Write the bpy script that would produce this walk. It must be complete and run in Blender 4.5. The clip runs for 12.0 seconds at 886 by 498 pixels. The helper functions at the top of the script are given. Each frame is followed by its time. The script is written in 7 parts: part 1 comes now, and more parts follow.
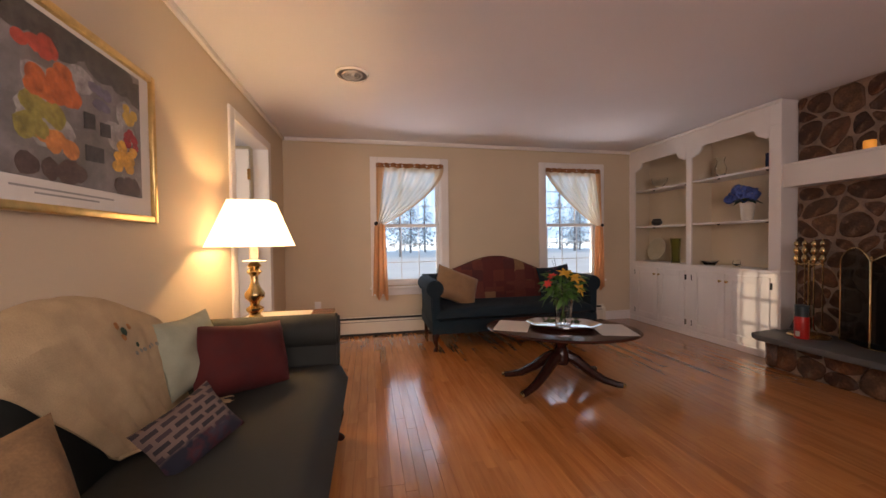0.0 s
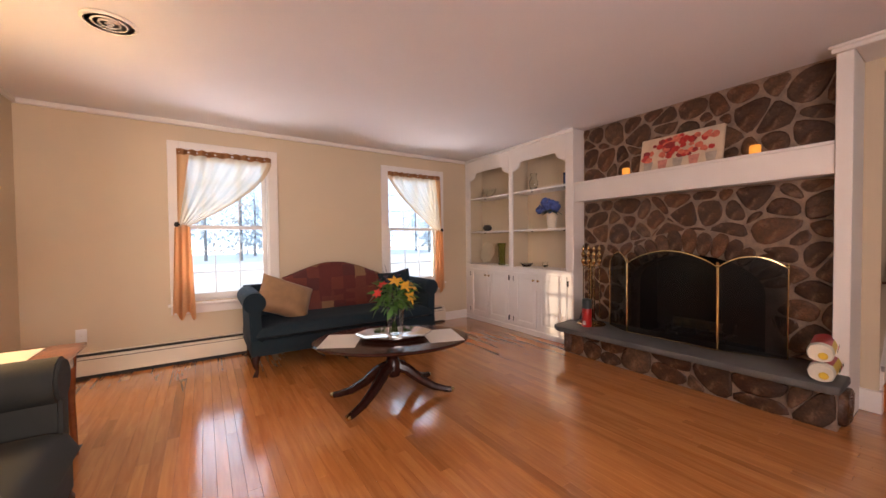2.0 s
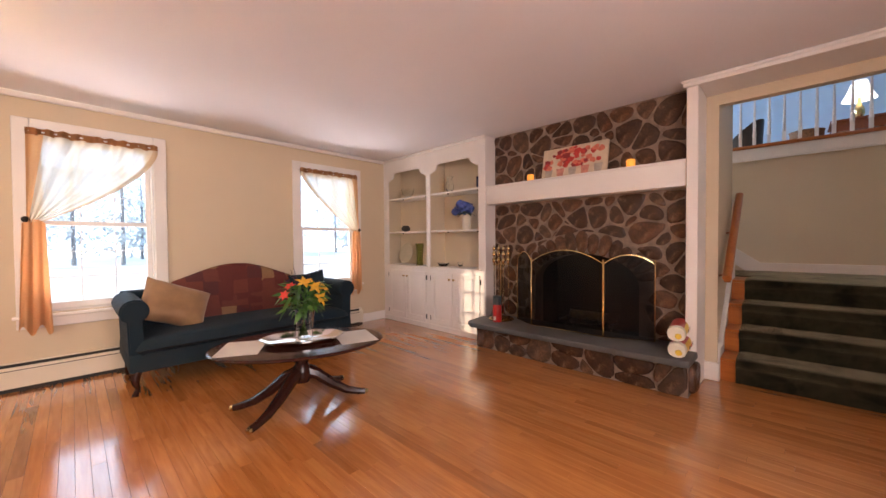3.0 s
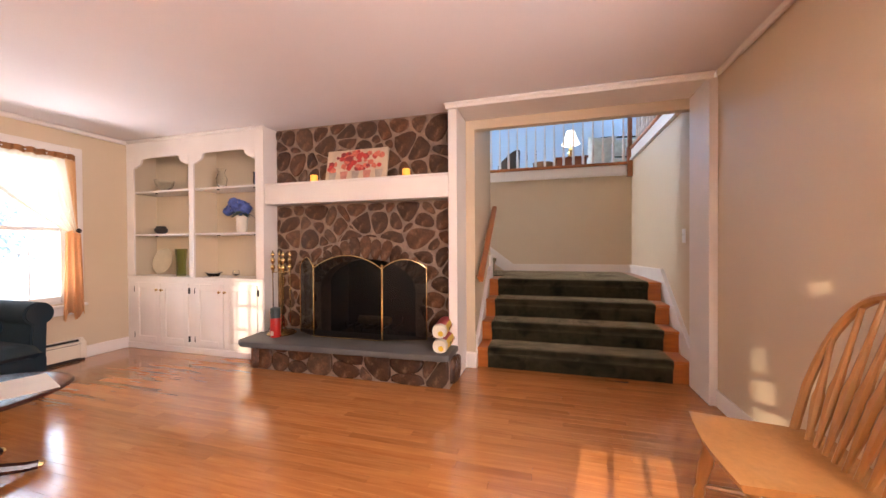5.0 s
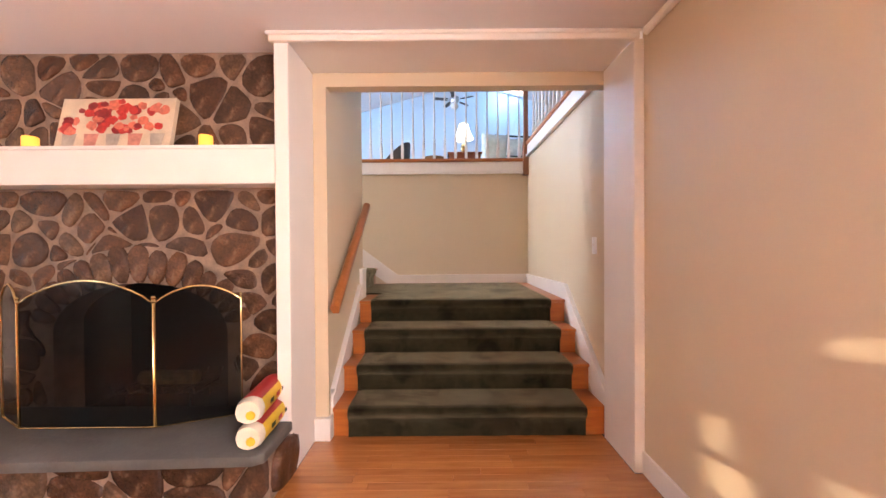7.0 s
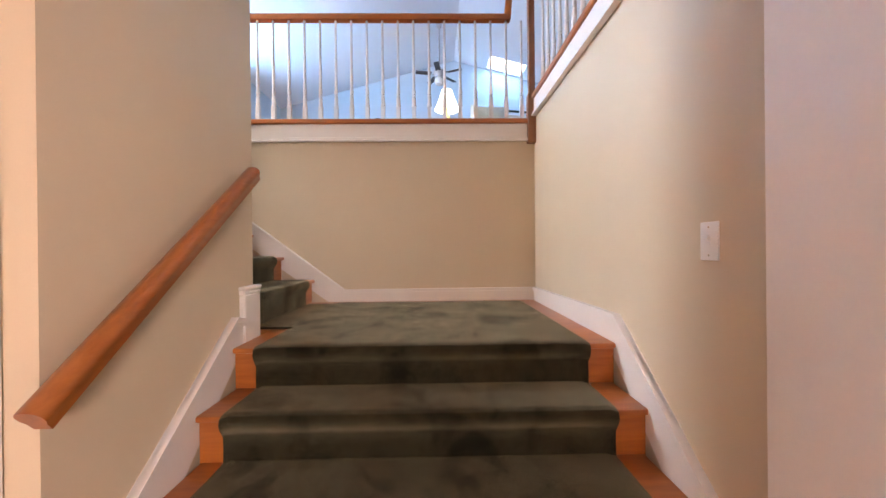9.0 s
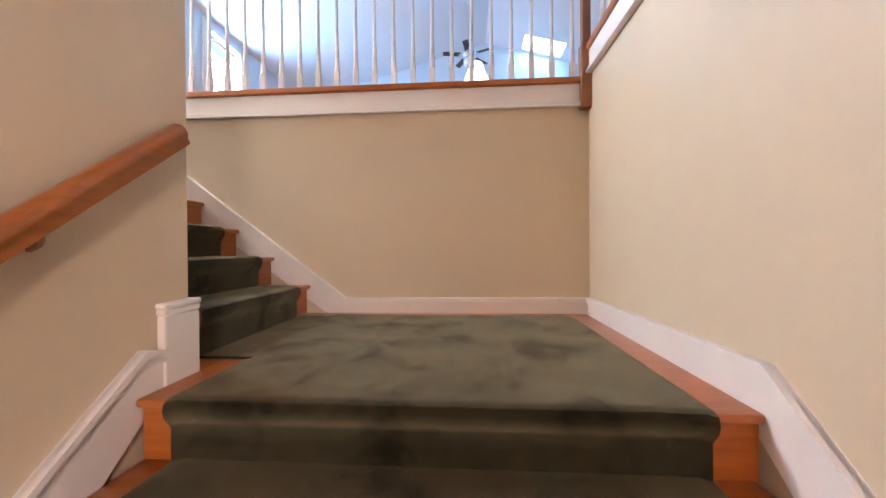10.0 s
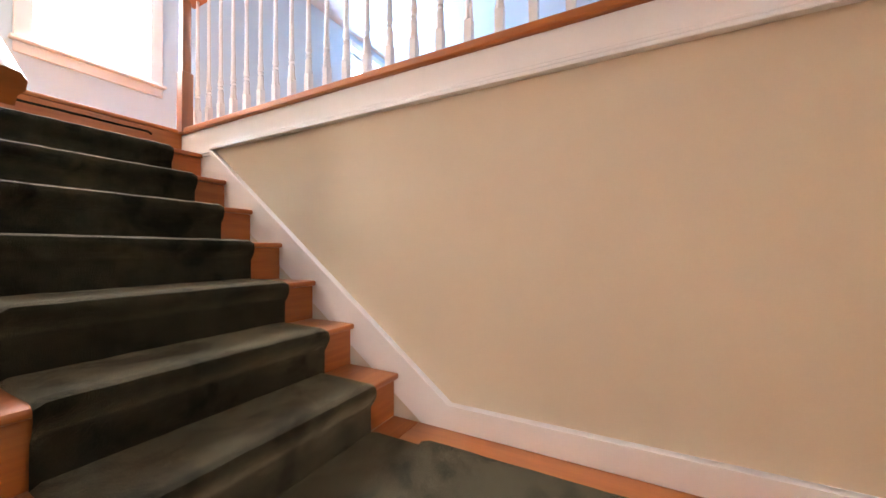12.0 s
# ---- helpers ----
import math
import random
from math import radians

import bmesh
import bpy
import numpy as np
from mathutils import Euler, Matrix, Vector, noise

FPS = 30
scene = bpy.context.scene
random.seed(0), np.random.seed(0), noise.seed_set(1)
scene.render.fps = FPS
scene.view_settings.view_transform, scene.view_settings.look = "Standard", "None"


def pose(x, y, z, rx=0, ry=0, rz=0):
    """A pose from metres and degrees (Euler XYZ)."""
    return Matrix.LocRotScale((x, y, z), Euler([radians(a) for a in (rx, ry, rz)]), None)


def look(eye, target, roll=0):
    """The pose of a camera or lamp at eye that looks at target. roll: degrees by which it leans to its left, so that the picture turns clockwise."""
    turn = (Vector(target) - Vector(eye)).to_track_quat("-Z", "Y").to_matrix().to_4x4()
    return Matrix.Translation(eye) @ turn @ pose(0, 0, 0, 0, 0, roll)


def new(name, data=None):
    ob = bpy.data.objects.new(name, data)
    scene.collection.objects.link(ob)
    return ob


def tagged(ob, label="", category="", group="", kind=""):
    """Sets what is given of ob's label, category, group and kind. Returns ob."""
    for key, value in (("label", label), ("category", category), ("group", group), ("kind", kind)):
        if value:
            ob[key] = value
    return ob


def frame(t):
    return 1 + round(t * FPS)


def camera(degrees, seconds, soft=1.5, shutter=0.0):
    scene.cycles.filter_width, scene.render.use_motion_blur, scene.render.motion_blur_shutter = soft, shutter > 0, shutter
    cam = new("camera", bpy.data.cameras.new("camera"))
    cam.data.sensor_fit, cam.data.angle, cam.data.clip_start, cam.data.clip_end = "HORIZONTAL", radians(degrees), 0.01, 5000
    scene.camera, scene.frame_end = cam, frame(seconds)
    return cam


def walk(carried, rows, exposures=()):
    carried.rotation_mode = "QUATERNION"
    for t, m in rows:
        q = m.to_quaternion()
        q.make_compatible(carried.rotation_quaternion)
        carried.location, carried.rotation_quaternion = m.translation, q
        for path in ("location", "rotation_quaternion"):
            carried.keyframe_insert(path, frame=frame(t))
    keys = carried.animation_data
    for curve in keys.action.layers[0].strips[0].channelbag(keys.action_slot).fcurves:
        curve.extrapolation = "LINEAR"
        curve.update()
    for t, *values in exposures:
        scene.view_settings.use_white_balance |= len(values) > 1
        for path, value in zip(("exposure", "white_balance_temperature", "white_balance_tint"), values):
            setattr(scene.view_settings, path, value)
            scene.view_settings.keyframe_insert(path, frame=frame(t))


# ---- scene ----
cam = camera(102.2, 12.0)
PATH = [
    (0, (1.456, 0.052, 1.104), (1.855, 2.011, 1.06), -0.7),
    (0.5, (1.594, 0.161, 1.113), (2.175, 2.074, 1.081), -0.5),
    (1, (1.669, 0.191, 1.125), (2.422, 2.044, 1.088), -0.6),
    (1.5, (1.698, 0.183, 1.14), (2.636, 1.949, 1.098), -0.5),
    (2, (1.738, 0.157, 1.141), (2.849, 1.82, 1.095), -0.6),
    (2.5, (1.764, 0.122, 1.128), (3.039, 1.662, 1.085), -0.5),
    (3, (1.776, 0.102, 1.123), (3.216, 1.49, 1.083), -0.4),
    (5, (2.095, -0.127, 1.12), (4.017, 0.425, 1.103), -0.3),
    (5.5, (2.316, -0.151, 1.156), (4.276, 0.25, 1.145), -0.2),
    (6, (2.564, -0.134, 1.194), (4.548, 0.119, 1.184), -0.3),
    (6.5, (2.822, -0.168, 1.204), (4.82, -0.075, 1.185), -0.4),
    (7, (3.122, -0.219, 1.202), (5.122, -0.218, 1.183), -0.4),
    (7.5, (3.452, -0.27, 1.182), (5.452, -0.289, 1.171), -0.8),
    (9.5, (4.824, -0.464, 1.181), (6.824, -0.5, 1.178), -0.5),
    (10, (5.128, -0.479, 1.179), (7.123, -0.337, 1.17), -0.4),
    (10.5, (5.423, -0.454, 1.179), (7.39, -0.095, 1.182), -0.5),
    (11, (5.761, -0.445, 1.241), (7.668, 0.155, 1.223), -0.7),
    (11.5, (6.024, -0.396, 1.334), (7.858, 0.403, 1.327), -0.4),
    (12, (6.199, -0.31, 1.454), (7.961, 0.637, 1.463), -0.1),
]
EXPOSURES = [(0, -0.13), (0.5, 0.07), (1.0, 0.34), (1.5, 0.55), (2.0, 0.70), (2.5, 0.86), (3.0, 0.97), (5.0, 1.60), (5.5, 1.80), (6.5, 2.06), (7.5, 2.03), (9.5, 1.95), (11.0, 2.18), (12.0, 2.25)]
walk(cam, [(t, look(e, g, r)) for t, e, g, r in PATH], EXPOSURES)

# ---- world, sun and large lights ----
world = bpy.data.worlds.new("sky")
scene.world = world
world.use_nodes = True
wn = world.node_tree.nodes
sky = wn.new("ShaderNodeTexSky")
sky.sky_type = "NISHITA"
sky.sun_disc = False
SUN_DIR = Vector((1.0, -0.15, -0.22)).normalized()
sky.sun_elevation = math.asin(-SUN_DIR.z)
sky.sun_rotation = math.atan2(-SUN_DIR.x, -SUN_DIR.y)
wn["Background"].inputs["Strength"].default_value = 0.15
world.node_tree.links.new(sky.outputs["Color"], wn["Background"].inputs["Color"])

sun = new("sun", bpy.data.lights.new("sun", "SUN"))
sun.data.energy, sun.data.angle, sun.data.color = 4.8, radians(0.35), (1.0, 0.80, 0.58)
sun.matrix_world = look((0, -8, 6), Vector((0, -8, 6)) + SUN_DIR)


def area(name, eye, target, w, h, watts, color):
    lamp = new(name, bpy.data.lights.new(name, "AREA"))
    lamp.data.shape, lamp.data.size, lamp.data.size_y = "RECTANGLE", w, h
    lamp.data.energy, lamp.data.color = watts, color
    lamp.matrix_world = look(eye, target)
    return lamp


SKY = (0.30, 0.58, 1.0)
DAY = (1.0, 0.83, 0.81)
area("snow_bounce_1", (1.94, 4.80, 0.34), (1.94, 2.2, 1.60), 0.8, 0.3, 18.5, (1.0, 0.91, 0.96))
area("snow_bounce_2", (4.1, 4.80, 0.34), (4.0, 2.2, 1.60), 0.8, 0.3, 18.5, (1.0, 0.91, 0.96))
# fill lamp added in an assumed south window that is never in view
area("south_fill_light", (1.9, -1.36, 1.48), (2.4, 4, 1.2), 1.6, 1.0, 50, DAY)
area("window_light_4", (7.38, 3.47, 3.66), (7.1, 0, 2.2), 0.62, 1.3, 44, (0.89, 0.90, 1.0))
area("window_light_5", (10.6, 3.47, 3.7), (10.6, 0, 3.6), 0.72, 1.4, 50, SKY)
# added fill for the side hall and door; no window is known there
area("hall_fill_light", (-0.86, 2.6, 1.45), (0.4, 3.4, 1.2), 0.7, 1.0, 13, (1.0, 0.93, 0.85))
area("skylight_light", (13.02, -2.1, 5.66), (12.8, -1.9, 2.3), 0.85, 0.5, 9, SKY)

# ---- materials ----


class Mat:
    """A small node material builder."""

    def __init__(self, name):
        self.m = bpy.data.materials.new(name)
        self.m.use_nodes = True
        self.n, self.l = self.m.node_tree.nodes, self.m.node_tree.links
        self.b = self.n["Principled BSDF"]

    def node(self, kind, **inputs):
        nd = self.n.new(kind)
        for k, v in inputs.items():
            nd.inputs[k.replace("_", " ")].default_value = v
        return nd

    def link(self, a, b):
        self.l.new(a, b)

    def coords(self, scale=(1, 1, 1), kind="Object"):
        tc = self.n.new("ShaderNodeTexCoord")
        mp = self.n.new("ShaderNodeMapping")
        mp.inputs["Scale"].default_value = scale
        self.link(tc.outputs[kind], mp.inputs["Vector"])
        return mp.outputs["Vector"]

    def ramp(self, fac, stops):
        r = self.n.new("ShaderNodeValToRGB")
        el = r.color_ramp.elements
        while len(el) < len(stops):
            el.new(0.5)
        for e, (p, c) in zip(el, stops):
            e.position, e.color = p, (*c, 1)
        self.link(fac, r.inputs["Fac"])
        return r.outputs["Color"]

    def mix(self, fac, a, b, blend="MIX"):
        m = self.n.new("ShaderNodeMix")
        m.data_type, m.blend_type = "RGBA", blend
        for sock, v in ((m.inputs["Factor"], fac), (m.inputs["A"], a), (m.inputs["B"], b)):
            if isinstance(v, (int, float)):
                sock.default_value = v
            elif isinstance(v, tuple):
                sock.default_value = (*v, 1)
            else:
                self.link(v, sock)
        return m.outputs["Result"]

    def bump(self, height, strength, dist=0.01):
        b = self.n.new("ShaderNodeBump")
        b.inputs["Strength"].default_value, b.inputs["Distance"].default_value = strength, dist
        self.link(height, b.inputs["Height"])
        self.link(b.outputs["Normal"], self.b.inputs["Normal"])


def shade(c, k):
    return tuple(max(0.0, min(1.0, v * k)) for v in c)


def plain(name, color, rough=0.5, metal=0.0, var=0.12, scale=6.0, grain=60.0, bump=0.08, stretch=(1, 1, 1), rand=0.0, coat=0.0, sheen=0.0):
    """A surface with cloudy variation and a fine grain."""
    m = Mat(name)
    v = m.coords(stretch)
    big = m.node("ShaderNodeTexNoise", Scale=scale, Detail=4.0)
    fine = m.node("ShaderNodeTexNoise", Scale=grain, Detail=3.0)
    m.link(v, big.inputs["Vector"])
    m.link(v, fine.inputs["Vector"])
    base = m.ramp(big.outputs["Fac"], [(0.3, shade(color, 1 - var)), (0.7, shade(color, 1 + var))])
    fcol = m.ramp(fine.outputs["Fac"], [(0.3, (1 - var,) * 3), (0.7, (1.0,) * 3)])
    col = m.mix(0.6, base, fcol, "MULTIPLY")
    if rand:
        oi = m.n.new("ShaderNodeObjectInfo")
        rc = m.ramp(oi.outputs["Random"], [(0.0, (1 - rand,) * 3), (1.0, (1 + rand * 0.4,) * 3)])
        col = m.mix(1.0, col, rc, "MULTIPLY")
    m.link(col, m.b.inputs["Base Color"])
    m.b.inputs["Metallic"].default_value = metal
    rr = m.n.new("ShaderNodeMapRange")
    rr.inputs["To Min"].default_value, rr.inputs["To Max"].default_value = rough * 0.85, min(1.0, rough * 1.15)
    m.link(big.outputs["Fac"], rr.inputs["Value"])
    m.link(rr.outputs["Result"], m.b.inputs["Roughness"])
    m.b.inputs["Coat Weight"].default_value = coat
    m.b.inputs["Coat Roughness"].default_value = 0.12
    m.b.inputs["Sheen Weight"].default_value = sheen
    if bump:
        m.bump(fine.outputs["Fac"], bump, 0.004)
    return m.m


def wood(name, dark, light, rough=0.35, axis="x", scale=5.0, rand=0.0, coat=0.0, island=False):
    """Wood with grain drawn out along one local axis."""
    m = Mat(name)
    s = {"x": (0.08, 1, 1), "y": (1, 0.08, 1), "z": (1, 1, 0.08)}[axis]
    v = m.coords(s)
    if rand:
        src = m.n.new("ShaderNodeNewGeometry").outputs["Random Per Island"] if island else m.n.new("ShaderNodeObjectInfo").outputs["Random"]
        off = m.n.new("ShaderNodeVectorMath")
        off.operation = "ADD"
        sc = m.n.new("ShaderNodeMath")
        sc.operation = "MULTIPLY"
        sc.inputs[1].default_value = 40.0
        m.link(src, sc.inputs[0])
        m.link(v, off.inputs[0])
        m.link(sc.outputs[0], off.inputs[1])
        v = off.outputs[0]
    g = m.node("ShaderNodeTexNoise", Scale=scale * 8, Detail=5.0, Distortion=0.6)
    c = m.node("ShaderNodeTexNoise", Scale=scale, Detail=3.0)
    m.link(v, g.inputs["Vector"])
    m.link(v, c.inputs["Vector"])
    col = m.ramp(g.outputs["Fac"], [(0.25, dark), (0.75, light)])
    col = m.mix(0.45, col, m.ramp(c.outputs["Fac"], [(0.3, dark), (0.7, light)]))
    if rand:
        rc = m.ramp(src, [(0.0, (1 - rand,) * 3), (0.35, (1.0, 1.0, 1.0)), (0.8, (1.02, 1.0, 0.97)), (1.0, (1 + rand * 0.45, 1 + rand * 0.45, 1 + rand * 0.3))])
        col = m.mix(1.0, col, rc, "MULTIPLY")
    m.link(col, m.b.inputs["Base Color"])
    m.b.inputs["Roughness"].default_value = rough
    m.b.inputs["Coat Weight"].default_value = coat
    m.b.inputs["Coat Roughness"].default_value = 0.11
    m.bump(g.outputs["Fac"], 0.06, 0.003)
    return m.m


def glass(name, color=(1, 1, 1), rough=0.02, alpha_mix=0.0):
    m = Mat(name)
    m.b.inputs["Base Color"].default_value = (*color, 1)
    m.b.inputs["Transmission Weight"].default_value = 1.0
    m.b.inputs["Roughness"].default_value = rough
    m.b.inputs["IOR"].default_value = 1.45 if not alpha_mix else 1.05
    return m.m


def sheer(name, color, through_fac, trans=0.5):
    """Thin woven cloth that lets light through."""
    m = Mat(name)
    v = m.coords((60, 60, 60))
    w = m.node("ShaderNodeTexNoise", Scale=3.0, Detail=2.0)
    m.link(v, w.inputs["Vector"])
    col = m.ramp(w.outputs["Fac"], [(0.3, shade(color, 0.9)), (0.7, color)])
    d = m.n.new("ShaderNodeBsdfDiffuse")
    t = m.n.new("ShaderNodeBsdfTranslucent")
    x = m.n.new("ShaderNodeBsdfTransparent")
    m.link(col, d.inputs["Color"])
    m.link(col, t.inputs["Color"])
    a, b = m.n.new("ShaderNodeMixShader"), m.n.new("ShaderNodeMixShader")
    a.inputs[0].default_value, b.inputs[0].default_value = trans, through_fac
    m.link(d.outputs[0], a.inputs[1])
    m.link(t.outputs[0], a.inputs[2])
    m.link(a.outputs[0], b.inputs[1])
    m.link(x.outputs[0], b.inputs[2])
    m.link(b.outputs[0], m.n["Material Output"].inputs["Surface"])
    return m.m


def glow(name, color, strength):
    m = Mat(name)
    m.b.inputs["Base Color"].default_value = (*color, 1)
    m.b.inputs["Emission Color"].default_value = (*color, 1)
    m.b.inputs["Emission Strength"].default_value = strength
    return m.m


M_WALL = plain("wall_paint", (0.625, 0.51, 0.362), 0.62, var=0.03, scale=1.2, grain=220, bump=0.03)
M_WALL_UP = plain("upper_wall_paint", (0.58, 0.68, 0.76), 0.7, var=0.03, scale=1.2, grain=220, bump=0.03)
M_CEIL = plain("ceiling_paint", (0.76, 0.73, 0.74), 0.85, var=0.03, scale=1.0, grain=160, bump=0.06)
M_CEIL_UP = plain("upper_ceiling_paint", (0.80, 0.82, 0.84), 0.85, var=0.02, scale=1.0, grain=160, bump=0.05)
M_WHITE = plain("white_trim_paint", (0.79, 0.74, 0.70), 0.5, var=0.03, scale=3, grain=90, bump=0.03)
M_SASH = plain("white_sash_vinyl", (0.82, 0.80, 0.78), 0.4, var=0.02)
M_HEATER = plain("heater_enamel", (0.72, 0.64, 0.52), 0.4, var=0.03)
M_DARK = plain("shaded_gap_black", (0.02, 0.018, 0.016), 0.7)
M_PLANK = wood("oak_floor_strip", (0.33, 0.112, 0.030), (0.57, 0.235, 0.072), 0.18, "y", 6, rand=0.22, coat=0.85)
M_PLANK_FAR = wood("oak_floor_strip_joined", (0.33, 0.112, 0.030), (0.57, 0.235, 0.072), 0.18, "y", 6, rand=0.22, coat=0.85, island=True)
M_OAK = wood("oak_trim", (0.30, 0.078, 0.014), (0.52, 0.165, 0.030), 0.34, "x", 6, coat=0.15)
M_OAK_Y = wood("oak_trim_lengthwise", (0.30, 0.078, 0.014), (0.52, 0.165, 0.030), 0.34, "y", 6, coat=0.15)
M_RAIL = wood("oak_handrail", (0.24, 0.070, 0.015), (0.42, 0.135, 0.026), 0.28, "x", 6, coat=0.3)
M_OAK_Z = wood("oak_newel", (0.22, 0.075, 0.025), (0.36, 0.13, 0.045), 0.3, "z", 6, coat=0.35)
M_BLONDE = wood("golden_oak_chair", (0.31, 0.135, 0.036), (0.46, 0.215, 0.064), 0.3, "z", 6, coat=0.3)
M_MAHOG = wood("mahogany", (0.022, 0.006, 0.004), (0.065, 0.018, 0.010), 0.22, "x", 6, coat=0.06)
M_MAHOG_Z = wood("mahogany_leg", (0.016, 0.005, 0.004), (0.042, 0.013, 0.008), 0.26, "z", 6, coat=0.1)
for mm in (M_MAHOG, M_MAHOG_Z):
    mm.node_tree.nodes["Principled BSDF"].inputs["Specular IOR Level"].default_value = 0.28
M_CHERRY = wood("cherry_table", (0.16, 0.045, 0.018), (0.30, 0.09, 0.035), 0.2, "x", 6, coat=0.6)


def plush(name, dark, light):
    """Cut-pile carpet with brushed blotches."""
    m = Mat(name)
    v = m.coords((1, 1, 1))
    big = m.node("ShaderNodeTexNoise", Scale=4.5, Detail=5.0, Roughness=0.6, Distortion=0.6)
    mid = m.node("ShaderNodeTexNoise", Scale=16.0, Detail=3.0)
    fine = m.node("ShaderNodeTexNoise", Scale=380.0, Detail=2.0)
    for k in (big, mid, fine):
        m.link(v, k.inputs["Vector"])
    col = m.ramp(big.outputs["Fac"], [(0.36, dark), (0.47, tuple((a + 2 * b) / 3 for a, b in zip(dark, light))), (0.68, light)])
    col = m.mix(0.5, col, m.ramp(mid.outputs["Fac"], [(0.38, (0.42, 0.44, 0.44)), (0.6, (1.12, 1.10, 1.02))]), "MULTIPLY")
    col = m.mix(0.5, col, m.ramp(fine.outputs["Fac"], [(0.3, (0.45, 0.45, 0.45)), (0.7, (1.15, 1.15, 1.15))]), "MULTIPLY")
    m.link(col, m.b.inputs["Base Color"])
    m.b.inputs["Roughness"].default_value = 1.0
    m.b.inputs["Specular IOR Level"].default_value = 0.1
    m.link(m.ramp(big.outputs["Fac"], [(0.36, (0.36,) * 3), (0.5, (0.58,) * 3), (0.66, (0.68,) * 3)]), m.b.inputs["Sheen Weight"])
    m.b.inputs["Sheen Roughness"].default_value = 0.45
    m.b.inputs["Sheen Tint"].default_value = (0.78, 0.68, 0.44, 1)
    m.bump(fine.outputs["Fac"], 0.8, 0.004)
    return m.m


M_CARPET = plush("green_carpet", (0.009, 0.0085, 0.0055), (0.036, 0.032, 0.018))
M_TEAL = plain("teal_upholstery", (0.003, 0.015, 0.025), 0.9, var=0.2, scale=14, grain=500, bump=0.25)
M_GREY = plain("slate_green_upholstery", (0.024, 0.025, 0.020), 0.8, var=0.18, scale=14, grain=500, bump=0.25)
M_RED = plain("burgundy_cloth", (0.075, 0.006, 0.005), 0.85, var=0.2, scale=12, grain=400, bump=0.25)
M_TAN = plain("tan_satin_cloth", (0.31, 0.17, 0.075), 0.55, var=0.15, scale=10, grain=300, bump=0.15, sheen=0.3)
M_CREAM = plain("cream_woven_blanket", (0.50, 0.365, 0.205), 0.9, var=0.16, scale=9, grain=240, bump=0.45)
M_BRASS = plain("polished_brass", (0.64, 0.47, 0.22), 0.2, metal=1.0, var=0.06, scale=10, bump=0.02)
M_SILVER = plain("polished_silver", (0.80, 0.78, 0.74), 0.12, metal=1.0, var=0.05, scale=14, bump=0.02)
M_BLACK = plain("black_iron", (0.018, 0.017, 0.016), 0.5, metal=0.4, var=0.2)
M_SOOT = plain("sooty_firebrick", (0.006, 0.005, 0.0045), 0.9, var=0.4, scale=8)
M_MORTAR = plain("grey_brown_mortar", (0.255, 0.168, 0.118), 0.6, var=0.35, scale=14, grain=120, bump=0.7)
M_SLATE = plain("grey_hearth_slate", (0.095, 0.092, 0.088), 0.55, var=0.22, scale=4, grain=70, bump=0.3)
M_SNOW = plain("snow", (0.86, 0.88, 0.92), 0.8, var=0.05, scale=0.3, grain=3, bump=0.2)
M_GLASS = glass("window_glass", alpha_mix=0.05)
M_CLEAR = glass("clear_glass", (0.97, 0.99, 0.98))
M_GREENGLASS = glass("green_glass", (0.66, 0.74, 0.40), 0.15)
M_SHEER = sheer("sheer_ivory_curtain", (0.84, 0.73, 0.56), 0.2, 0.5)
M_EDGE = sheer("pale_peach_edge", (0.80, 0.60, 0.40), 0.2, 0.5)
M_PEACH = sheer("peach_curtain_cloth", (0.78, 0.47, 0.25), 0.08, 0.55)
M_HEADER = sheer("rust_curtain_header", (0.42, 0.20, 0.09), 0.05, 0.4)
M_SHADE = glow("lit_lamp_shade", (1.0, 0.80, 0.55), 1.6)
M_SHADE_UP = glow("lit_white_shade", (1.0, 0.95, 0.86), 0.75)
M_PAPER = plain("cream_paper", (0.66, 0.60, 0.52), 0.8, var=0.04, bump=0.02)


def stone_mat():
    m = Mat("fieldstone")
    v = m.coords((1, 1, 1))
    oi = m.n.new("ShaderNodeObjectInfo")
    a = m.node("ShaderNodeTexNoise", Scale=9.0, Detail=6.0, Roughness=0.65)
    f = m.node("ShaderNodeTexNoise", Scale=70.0, Detail=4.0)
    m.link(v, a.inputs["Vector"])
    m.link(v, f.inputs["Vector"])
    base = m.ramp(oi.outputs["Random"], [(0.0, (0.042, 0.018, 0.011)), (0.25, (0.090, 0.040, 0.022)), (0.5, (0.060, 0.032, 0.021)), (0.75, (0.124, 0.055, 0.028)), (1.0, (0.108, 0.064, 0.040))])
    tone = m.ramp(a.outputs["Fac"], [(0.28, (0.45, 0.45, 0.47)), (0.5, (1.0, 0.96, 0.92)), (0.64, (1.5, 1.35, 1.2)), (0.8, (2.5, 2.2, 1.9))])
    col = m.mix(1.0, base, tone, "MULTIPLY")
    col = m.mix(0.4, col, m.ramp(f.outputs["Fac"], [(0.35, (0.55, 0.55, 0.55)), (0.65, (1.25, 1.25, 1.25))]), "MULTIPLY")
    sm = m.node("ShaderNodeTexNoise", Scale=16.0, Detail=5.0, Roughness=0.7)
    m.link(v, sm.inputs["Vector"])
    col = m.mix(m.ramp(sm.outputs["Fac"], [(0.56, (0.0,) * 3), (0.72, (0.75,) * 3)]), col, (0.20, 0.125, 0.078))
    m.link(col, m.b.inputs["Base Color"])
    m.b.inputs["Roughness"].default_value = 0.24
    m.bump(a.outputs["Fac"], 0.8, 0.03)
    return m.m


M_STONE = stone_mat()
M_STONE.node_tree.nodes["Principled BSDF"].inputs["Specular IOR Level"].default_value = 0.4

